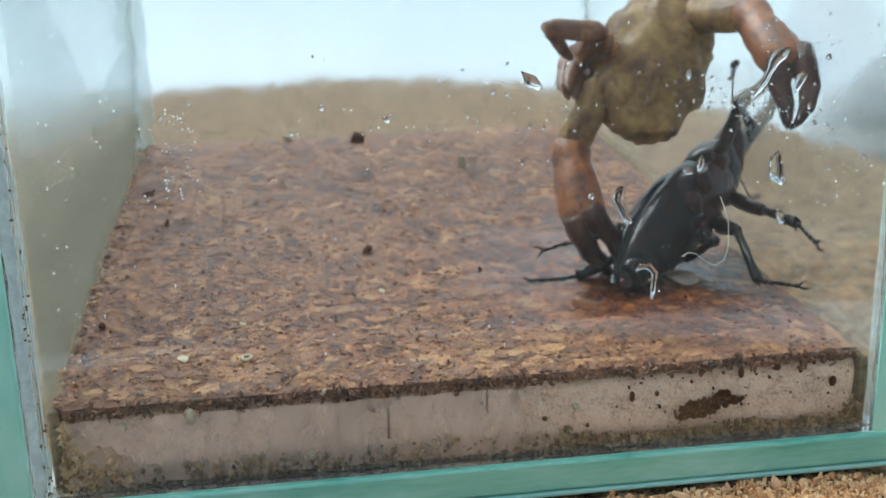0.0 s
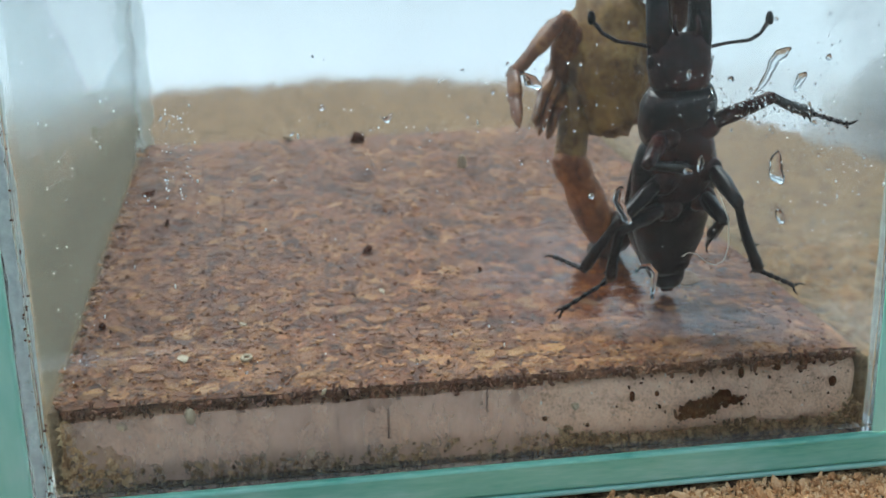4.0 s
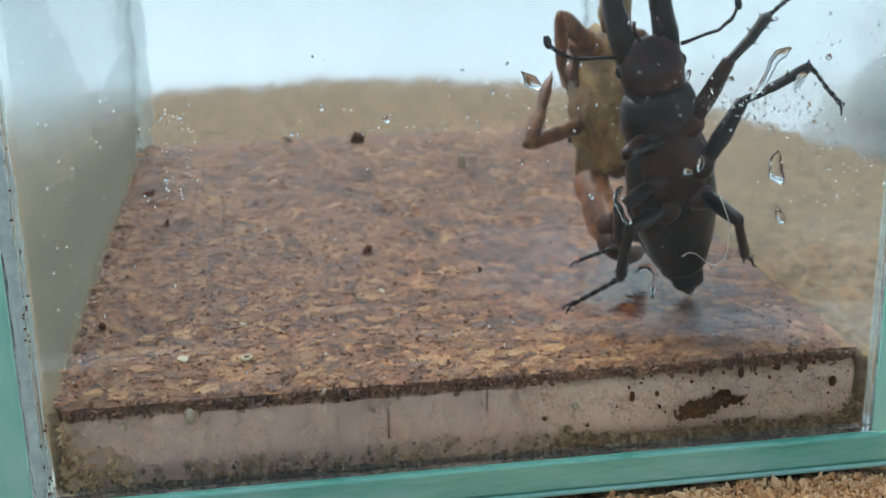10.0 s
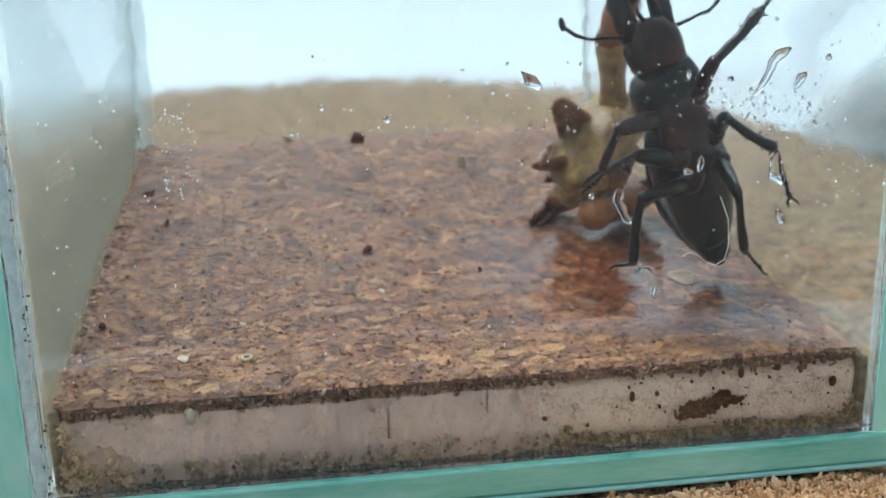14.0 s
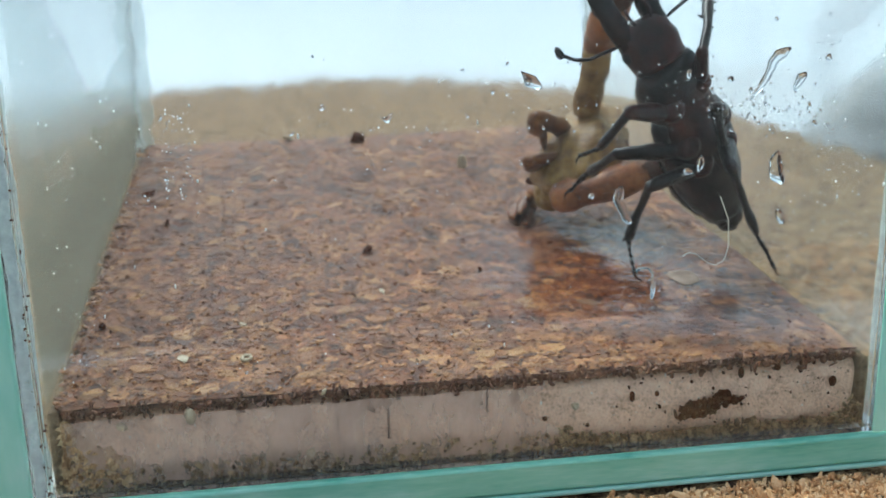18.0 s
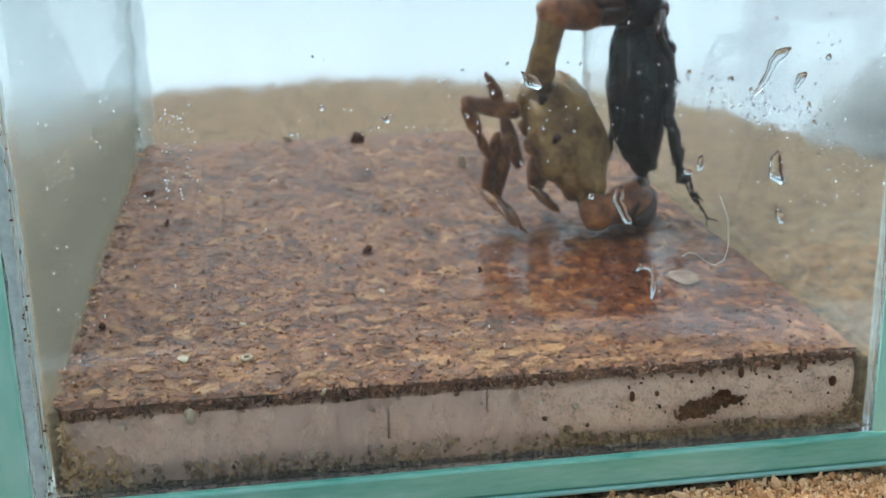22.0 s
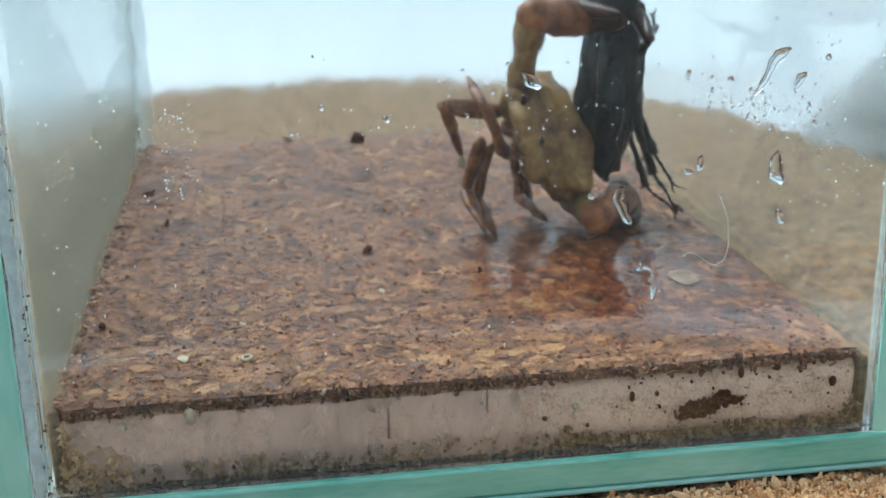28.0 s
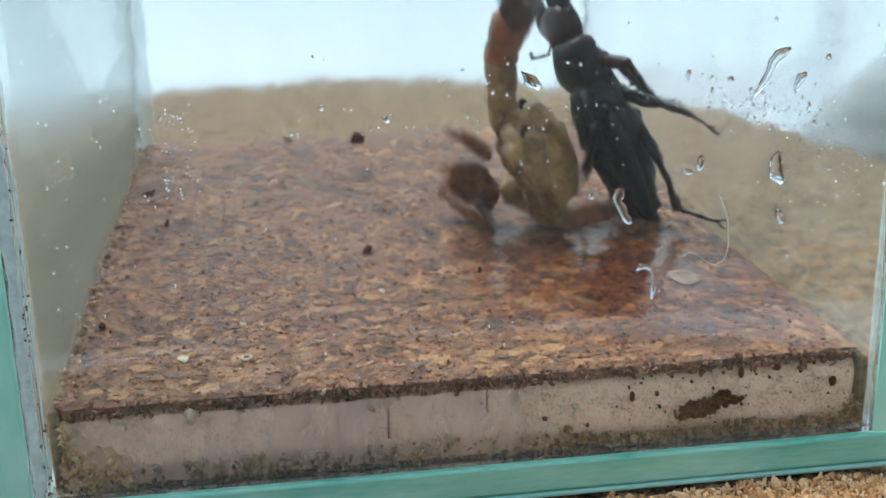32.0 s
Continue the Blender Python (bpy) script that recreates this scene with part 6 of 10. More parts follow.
    walk(limb["tarsus_A2"], [
        (0, pose(0.0000, 0.0000, 0.0150, 44, 10, 4)), (1, pose(0.0000, 0.0000, 0.0150, 49, 13, 6)), (1.5, pose(0.0000, 0.0000, 0.0150, 23, -17, -3)),
        (2, pose(0.0000, 0.0000, 0.0150, -6, -48, 3)), (3, pose(0.0000, 0.0000, 0.0150, -14, -44, 6)), (6, pose(0.0000, 0.0000, 0.0150, -12, -27, 3)),
        (7, pose(0.0000, 0.0000, 0.0150, 3, -36, -1)), (7.5, pose(0.0000, 0.0000, 0.0150, 14, 22, 3)), (8, pose(0.0000, 0.0000, 0.0150, 70, 74, 55)),
        (8.5, pose(0.0000, 0.0000, 0.0150, 89, 31, 31)), (9, pose(0.0000, 0.0000, 0.0150, 120, -1, -2)), (10, pose(0.0000, 0.0000, 0.0150, 95, 10, 11)),
        (11, pose(0.0000, 0.0000, 0.0150, 27, -8, -2)), (12, pose(0.0000, 0.0000, 0.0150, 14, -3, 0)), (13, pose(0.0000, 0.0000, 0.0150, 0, -28, 0)),
        (13.5, pose(0.0000, 0.0000, 0.0150, 17, 10, 1)), (14, pose(0.0000, 0.0000, 0.0150, 41, 45, 18)), (14.5, pose(0.0000, 0.0000, 0.0150, 37, 46, 16)),
        (16.5, pose(0.0000, 0.0000, 0.0150, 26, 24, 6)), (17, pose(0.0000, 0.0000, 0.0150, 26, 25, 6)), (18, pose(0.0000, 0.0000, 0.0150, 1, -5, 0)),
        (18.5, pose(0.0000, 0.0000, 0.0150, -8, -2, 0)), (19, pose(0.0000, 0.0000, 0.0150, -8, -2, 0)), (19.5, pose(0.0000, 0.0000, 0.0150, -8, -2, 0)),
        (20, pose(0.0000, 0.0000, 0.0150, -8, -2, 0)), (21, pose(0.0000, 0.0000, 0.0150, -8, -2, 0)), (22, pose(0.0000, 0.0000, 0.0150, -8, -2, 0)),
        (23, pose(0.0000, 0.0000, 0.0150, -8, -2, 0)), (24, pose(0.0000, 0.0000, 0.0150, -8, -2, 0)), (24.6, pose(0.0000, 0.0000, 0.0150, -8, -2, 0)),
        (25, pose(0.0000, 0.0000, 0.0150, -8, -2, 0)), (25.5, pose(0.0000, 0.0000, 0.0150, -8, -2, 0)), (27.5, pose(0.0000, 0.0000, 0.0150, -8, -2, 0)),
        (28, pose(0.0000, 0.0000, 0.0150, -8, -2, 0)), (28.6, pose(0.0000, 0.0000, 0.0150, -8, -2, 0)), (29, pose(0.0000, 0.0000, 0.0150, -8, -2, 0)),
        (30, pose(0.0000, 0.0000, 0.0150, -6, 5, 0)), (30.6, pose(0.0000, 0.0000, 0.0150, -8, -2, 0)), (31, pose(0.0000, 0.0000, 0.0150, -5, 23, -1)),
        (31.4, pose(0.0000, 0.0000, 0.0150, -8, -2, 0)), (31.6, pose(0.0000, 0.0000, 0.0150, -8, -2, 0)), (32, pose(0.0000, 0.0000, 0.0150, -8, -2, 0)),
    ])
    walk(limb["femur_A3"], [
        (0, pose(0.0045, -0.0045, 0.0255, -137, -31, -180)), (1, pose(0.0045, -0.0045, 0.0255, -150, -22, -172)), (1.5, pose(0.0045, -0.0045, 0.0255, -115, -46, 157)),
        (2, pose(0.0045, -0.0045, 0.0255, -60, -45, 107)), (3, pose(0.0045, -0.0045, 0.0255, -49, -52, 123)), (6, pose(0.0045, -0.0045, 0.0255, -53, -56, 132)),
        (7, pose(0.0045, -0.0045, 0.0255, -47, -53, 126)), (8, pose(0.0045, -0.0045, 0.0255, -42, -50, 120)), (9, pose(0.0045, -0.0045, 0.0255, -47, -61, 138)),
        (10, pose(0.0045, -0.0045, 0.0255, -58, -65, 151)), (11, pose(0.0045, -0.0045, 0.0255, -38, -53, 125)), (12, pose(0.0045, -0.0045, 0.0255, -39, -54, 126)),
        (13, pose(0.0045, -0.0045, 0.0255, -36, -51, 123)), (14, pose(0.0045, -0.0045, 0.0255, -83, -59, 146)), (14.5, pose(0.0045, -0.0045, 0.0255, -88, -59, 151)),
        (16.5, pose(0.0045, -0.0045, 0.0255, -46, -55, 133)), (17, pose(0.0045, -0.0045, 0.0255, -47, -56, 135)), (18, pose(0.0045, -0.0045, 0.0255, -63, -49, 119)),
        (18.25, pose(0.0045, -0.0045, 0.0255, -106, -54, -162)), (18.5, pose(0.0045, -0.0045, 0.0255, -126, -32, -105)), (19, pose(0.0045, -0.0045, 0.0255, -126, -32, -105)),
        (19.5, pose(0.0045, -0.0045, 0.0255, 168, -25, -102)), (20, pose(0.0045, -0.0045, 0.0255, 167, -23, -102)), (21, pose(0.0045, -0.0045, 0.0255, -172, 28, -104)),
        (22, pose(0.0045, -0.0045, 0.0255, -173, 27, -104)), (23, pose(0.0045, -0.0045, 0.0255, -177, 29, -104)), (24, pose(0.0045, -0.0045, 0.0255, 176, 30, -104)),
        (24.3, pose(0.0045, -0.0045, 0.0255, -153, 10, -108)), (24.6, pose(0.0045, -0.0045, 0.0255, -120, -5, -122)), (24.8, pose(0.0045, -0.0045, 0.0255, -166, 30, -96)),
        (25, pose(0.0045, -0.0045, 0.0255, 118, 71, -124)), (25.5, pose(0.0045, -0.0045, 0.0255, -175, 29, -90)), (27.5, pose(0.0045, -0.0045, 0.0255, 165, -15, -86)),
        (28, pose(0.0045, -0.0045, 0.0255, 166, -16, -86)), (28.3, pose(0.0045, -0.0045, 0.0255, 130, 25, -111)), (28.6, pose(0.0045, -0.0045, 0.0255, 67, 33, -165)),
        (29, pose(0.0045, -0.0045, 0.0255, 67, 33, -163)), (29.5, pose(0.0045, -0.0045, 0.0255, 126, 30, -125)), (30, pose(0.0045, -0.0045, 0.0255, 169, 2, -107)),
        (30.6, pose(0.0045, -0.0045, 0.0255, -122, -16, -116)), (31, pose(0.0045, -0.0045, 0.0255, -179, -11, -113)), (31.4, pose(0.0045, -0.0045, 0.0255, -122, -16, -116)),
        (31.6, pose(0.0045, -0.0045, 0.0255, -173, -8, -110)), (31.8, pose(0.0045, -0.0045, 0.0255, 139, 20, -118)), (32, pose(0.0045, -0.0045, 0.0255, 80, 30, -148)),
    ])
    walk(limb["tibia_A3"], [
        (0, pose(-0.0009, -0.0145, 0.0165, -51, 65, 1)), (1, pose(0.0007, -0.0123, 0.0138, -42, 61, 9)), (1.5, pose(-0.0026, -0.0126, 0.0223, -149, 53, -100)),
        (2, pose(-0.0060, -0.0130, 0.0307, -168, 4, -121)), (3, pose(-0.0005, -0.0168, 0.0314, 174, 42, -119)), (6, pose(0.0008, -0.0176, 0.0304, -173, 22, -119)),
        (7, pose(0.0005, -0.0171, 0.0314, -171, 24, -119)), (8, pose(0.0003, -0.0165, 0.0325, -177, 21, -119)), (9, pose(0.0039, -0.0182, 0.0304, 180, 19, -119)),
        (10, pose(0.0046, -0.0186, 0.0287, 180, 24, -119)), (11, pose(0.0025, -0.0171, 0.0324, 180, 15, -119)), (12, pose(0.0025, -0.0172, 0.0322, -178, 13, -119)),
        (13, pose(0.0021, -0.0168, 0.0328, -176, 13, -119)), (14, pose(-0.0021, -0.0174, 0.0264, 174, 7, -119)), (14.5, pose(-0.0021, -0.0174, 0.0258, 174, 3, -119)),
        (16.5, pose(0.0026, -0.0177, 0.0313, -157, 17, -117)), (17, pose(0.0027, -0.0178, 0.0311, -158, 17, -117)), (18, pose(-0.0043, -0.0152, 0.0298, -180, -16, -123)),
        (18.5, pose(0.0147, -0.0118, 0.0182, -153, -5, -121)), (19, pose(0.0147, -0.0118, 0.0182, -153, -5, -121)), (19.5, pose(0.0005, -0.0097, 0.0126, -155, -26, -131)),
        (20, pose(0.0002, -0.0093, 0.0125, -158, -26, -131)), (21, pose(0.0080, 0.0015, 0.0128, -147, 6, -114)), (22, pose(0.0079, 0.0014, 0.0127, -146, 6, -114)),
        (23, pose(0.0069, 0.0022, 0.0129, -146, 7, -114)), (24, pose(0.0052, 0.0028, 0.0130, -145, 6, -115)), (24.6, pose(0.0147, -0.0118, 0.0182, -153, -5, -121)),
        (25, pose(-0.0025, 0.0080, 0.0233, -123, 14, -104)), (25.5, pose(0.0057, 0.0025, 0.0129, -146, 5, -114)), (27.5, pose(0.0010, -0.0085, 0.0120, -172, -22, -124)),
        (28, pose(0.0013, -0.0085, 0.0119, -166, -24, -125)), (28.6, pose(-0.0019, 0.0076, 0.0302, -107, -3, -104)), (29, pose(-0.0023, 0.0074, 0.0303, -106, -3, -104)),
        (29.5, pose(-0.0001, 0.0021, 0.0208, -146, 2, -97)), (30, pose(0.0021, -0.0031, 0.0113, 175, 11, -95)), (30.6, pose(0.0147, -0.0118, 0.0182, -157, -15, -99)),
        (31, pose(0.0035, -0.0072, 0.0113, -177, 28, -89)), (31.4, pose(0.0147, -0.0118, 0.0182, -157, -15, -99)), (31.6, pose(0.0055, -0.0069, 0.0112, -144, -10, -95)),
        (32, pose(-0.0041, 0.0069, 0.0277, -129, -4, -90)),
    ])
    walk(limb["tarsus_A3"], [
        (0, pose(0.0000, 0.0000, 0.0155, -142, 35, -86)), (1, pose(0.0000, 0.0000, 0.0155, -141, 31, -76)), (1.33, pose(0.0000, 0.0000, 0.0155, -74, 41, -32)),
        (1.67, pose(0.0000, 0.0000, 0.0155, -20, 14, -2)), (2, pose(0.0000, 0.0000, 0.0155, 20, -23, -4)), (3, pose(0.0000, 0.0000, 0.0155, 1, 5, 0)),
        (6, pose(0.0000, 0.0000, 0.0155, 9, -17, -1)), (7, pose(0.0000, 0.0000, 0.0155, 6, -13, -1)), (8, pose(0.0000, 0.0000, 0.0155, 10, -16, -1)),
        (9, pose(0.0000, 0.0000, 0.0155, 8, -20, -1)), (10, pose(0.0000, 0.0000, 0.0155, 5, -18, -1)), (11, pose(0.0000, 0.0000, 0.0155, 16, -13, -2)),
        (12, pose(0.0000, 0.0000, 0.0155, 11, -19, -2)), (13, pose(0.0000, 0.0000, 0.0155, 11, -19, -2)), (14, pose(0.0000, 0.0000, 0.0155, 22, -18, -4)),
        (14.5, pose(0.0000, 0.0000, 0.0155, 14, -19, -2)), (16.5, pose(0.0000, 0.0000, 0.0155, -7, -20, 1)), (17, pose(0.0000, 0.0000, 0.0155, -7, -21, 1)),
        (18, pose(0.0000, 0.0000, 0.0155, 3, -11, 0)), (18.5, pose(0.0000, 0.0000, 0.0155, -5, -4, 0)), (19, pose(0.0000, 0.0000, 0.0155, -5, -4, 0)),
        (19.5, pose(0.0000, 0.0000, 0.0155, -69, 8, -6)), (20, pose(0.0000, 0.0000, 0.0155, -64, 12, -8)), (20.5, pose(0.0000, 0.0000, 0.0155, -10, 12, -1)),
        (21, pose(0.0000, 0.0000, 0.0155, 43, 7, 3)), (22, pose(0.0000, 0.0000, 0.0155, 42, 7, 3)), (23, pose(0.0000, 0.0000, 0.0155, 41, 7, 3)),
        (24, pose(0.0000, 0.0000, 0.0155, 42, 9, 3)), (24.6, pose(0.0000, 0.0000, 0.0155, 1, 3, 0)), (25, pose(0.0000, 0.0000, 0.0155, 24, 12, 3)),
        (25.5, pose(0.0000, 0.0000, 0.0155, 42, 10, 4)), (26.5, pose(0.0000, 0.0000, 0.0155, 0, 17, 0)), (27.5, pose(0.0000, 0.0000, 0.0155, -43, 19, -8)),
        (28, pose(0.0000, 0.0000, 0.0155, -51, 22, -10)), (28.6, pose(0.0000, 0.0000, 0.0155, 9, 8, 1)), (29, pose(0.0000, 0.0000, 0.0155, 9, 8, 1)),
        (30, pose(0.0000, 0.0000, 0.0155, -38, -16, 6)), (30.6, pose(0.0000, 0.0000, 0.0155, -27, 41, -10)), (31, pose(0.0000, 0.0000, 0.0155, -33, -18, 6)),
        (31.4, pose(0.0000, 0.0000, 0.0155, -32, 37, -11)), (31.5, pose(0.0000, 0.0000, 0.0155, -63, 8, -5)), (31.6, pose(0.0000, 0.0000, 0.0155, -97, -14, 16)),
        (31.8, pose(0.0000, 0.0000, 0.0155, -38, 0, 0)), (32, pose(0.0000, 0.0000, 0.0155, 20, 21, 4)),
    ])
    walk(limb["femur_B1"], [
        (0, pose(-0.0050, -0.0030, 0.0415, 21, -54, -1)), (1, pose(-0.0050, -0.0030, 0.0415, 21, -54, -1)), (2, pose(-0.0050, -0.0030, 0.0415, 38, -65, -13)),
        (3, pose(-0.0050, -0.0030, 0.0415, 56, -61, -5)), (6, pose(-0.0050, -0.0030, 0.0415, 52, -66, -18)), (7, pose(-0.0050, -0.0030, 0.0415, 56, -66, -20)),
        (7.5, pose(-0.0050, -0.0030, 0.0415, 146, -49, -131)), (8, pose(-0.0050, -0.0030, 0.0415, 148, -2, -163)), (8.5, pose(-0.0050, -0.0030, 0.0415, 152, -55, -131)),
        (9, pose(-0.0050, -0.0030, 0.0415, 33, -63, 14)), (10, pose(-0.0050, -0.0030, 0.0415, 28, -57, 22)), (11, pose(-0.0050, -0.0030, 0.0415, 11, -51, 26)),
        (12, pose(-0.0050, -0.0030, 0.0415, 15, -48, 27)), (13, pose(-0.0050, -0.0030, 0.0415, 10, -49, 26)), (14, pose(-0.0050, -0.0030, 0.0415, -8, -65, 26)),
        (14.5, pose(-0.0050, -0.0030, 0.0415, -22, -75, 34)), (16.5, pose(-0.0050, -0.0030, 0.0415, 16, -58, 32)), (17, pose(-0.0050, -0.0030, 0.0415, 17, -58, 32)),
        (18, pose(-0.0050, -0.0030, 0.0415, -13, -43, 33)), (18.5, pose(-0.0050, -0.0030, 0.0415, -10, -56, 37)), (19, pose(-0.0050, -0.0030, 0.0415, -123, -82, 146)),
        (19.5, pose(-0.0050, -0.0030, 0.0415, 164, -31, 179)), (20, pose(-0.0050, -0.0030, 0.0415, 162, -31, 179)), (21, pose(-0.0050, -0.0030, 0.0415, 126, -47, -166)),
        (22, pose(-0.0050, -0.0030, 0.0415, 126, -48, -165)), (23, pose(-0.0050, -0.0030, 0.0415, 127, -48, -164)), (24, pose(-0.0050, -0.0030, 0.0415, 159, -29, 178)),
        (24.3, pose(-0.0050, -0.0030, 0.0415, 146, -75, -146)), (24.6, pose(-0.0050, -0.0030, 0.0415, 20, -54, 1)), (24.8, pose(-0.0050, -0.0030, 0.0415, 121, -80, -115)),
        (25, pose(-0.0050, -0.0030, 0.0415, 161, -43, -171)), (25.5, pose(-0.0050, -0.0030, 0.0415, 156, -27, -179)), (27.5, pose(-0.0050, -0.0030, 0.0415, 157, -48, -167)),
        (28, pose(-0.0050, -0.0030, 0.0415, 153, -47, -168)), (28.6, pose(-0.0050, -0.0030, 0.0415, 90, -66, -116)), (29, pose(-0.0050, -0.0030, 0.0415, 92, -66, -115)),
        (30, pose(-0.0050, -0.0030, 0.0415, 150, -52, -159)), (30.3, pose(-0.0050, -0.0030, 0.0415, 88, -74, -83)), (30.6, pose(-0.0050, -0.0030, 0.0415, 29, -51, -11)),
        (30.8, pose(-0.0050, -0.0030, 0.0415, 132, -67, -128)), (31, pose(-0.0050, -0.0030, 0.0415, 157, -21, -170)), (31.2, pose(-0.0050, -0.0030, 0.0415, 132, -67, -128)),
        (31.4, pose(-0.0050, -0.0030, 0.0415, 29, -51, -11)), (31.5, pose(-0.0050, -0.0030, 0.0415, 108, -65, -70)), (31.6, pose(-0.0050, -0.0030, 0.0415, 165, -39, -107)),
        (32, pose(-0.0050, -0.0030, 0.0415, 104, -36, -111)),
    ])
    walk(limb["tibia_B1"], [
        (0, pose(-0.0152, -0.0078, 0.0490, -143, -7, -180)), (1, pose(-0.0152, -0.0078, 0.0490, -143, -7, -180)), (2, pose(-0.0163, -0.0089, 0.0460, 173, 18, -173)),
        (3, pose(-0.0125, -0.0136, 0.0451, 163, 40, -179)), (6, pose(-0.0155, -0.0108, 0.0450, 138, 56, 168)), (7, pose(-0.0154, -0.0111, 0.0445, 143, 54, 171)),
        (8, pose(-0.0075, 0.0037, 0.0300, 147, 50, 175)), (9, pose(-0.0129, -0.0127, 0.0465, 140, 51, 174)), (10, pose(-0.0119, -0.0126, 0.0480, 140, 51, 174)),
        (11, pose(-0.0132, -0.0098, 0.0498, 163, 19, -165)), (12, pose(-0.0122, -0.0105, 0.0501, 162, 18, -165)), (13, pose(-0.0129, -0.0095, 0.0503, 164, 19, -165)),
        (14, pose(-0.0167, -0.0066, 0.0471, 143, 9, -160)), (14.5, pose(-0.0179, -0.0055, 0.0448, 143, 8, -159)), (16.5, pose(-0.0124, -0.0120, 0.0483, 150, 10, -161)),
        (17, pose(-0.0121, -0.0122, 0.0484, 149, 10, -161)), (18, pose(-0.0142, -0.0054, 0.0511, 135, 4, -156)), (18.25, pose(-0.0147, -0.0066, 0.0500, 172, -10, -149)),
        (18.5, pose(-0.0152, -0.0078, 0.0490, -151, -25, -152)), (19, pose(-0.0173, -0.0084, 0.0404, -128, 24, -114)), (19.5, pose(-0.0116, 0.0007, 0.0303, -114, -1, -154)),
        (20, pose(-0.0117, 0.0012, 0.0305, -116, -1, -154)), (21, pose(-0.0132, 0.0062, 0.0361, -120, 3, -146)), (22, pose(-0.0136, 0.0059, 0.0361, -120, 3, -146)),
        (23, pose(-0.0138, 0.0057, 0.0361, -120, 3, -146)), (24, pose(-0.0109, 0.0021, 0.0305, -122, 2, -148)), (24.6, pose(-0.0152, -0.0078, 0.0490, -146, -16, -167)),
        (25, pose(-0.0144, -0.0001, 0.0322, -134, 13, -143)), (25.5, pose(-0.0108, 0.0024, 0.0306, -122, 7, -151)), (27.5, pose(-0.0152, 0.0002, 0.0333, -108, 20, -123)),
        (28, pose(-0.0149, 0.0011, 0.0333, -107, 20, -123)), (28.6, pose(-0.0172, 0.0029, 0.0415, -47, 16, -103)), (29, pose(-0.0174, 0.0023, 0.0413, -47, 16, -104)),
        (30, pose(-0.0160, -0.0001, 0.0343, -21, 15, -103)), (30.3, pose(-0.0156, -0.0039, 0.0416, -78, 57, -158)), (30.6, pose(-0.0152, -0.0078, 0.0490, -153, 27, 129)),
        (30.8, pose(-0.0128, -0.0032, 0.0394, -102, 45, 158)), (31, pose(-0.0103, 0.0013, 0.0299, -43, 36, -165)), (31.2, pose(-0.0128, -0.0032, 0.0394, -102, 45, 158)),
        (31.4, pose(-0.0152, -0.0078, 0.0490, -153, 27, 129)), (31.6, pose(-0.0107, -0.0099, 0.0314, -66, 55, -146)), (32, pose(-0.0179, -0.0001, 0.0388, -157, 42, 167)),
    ])
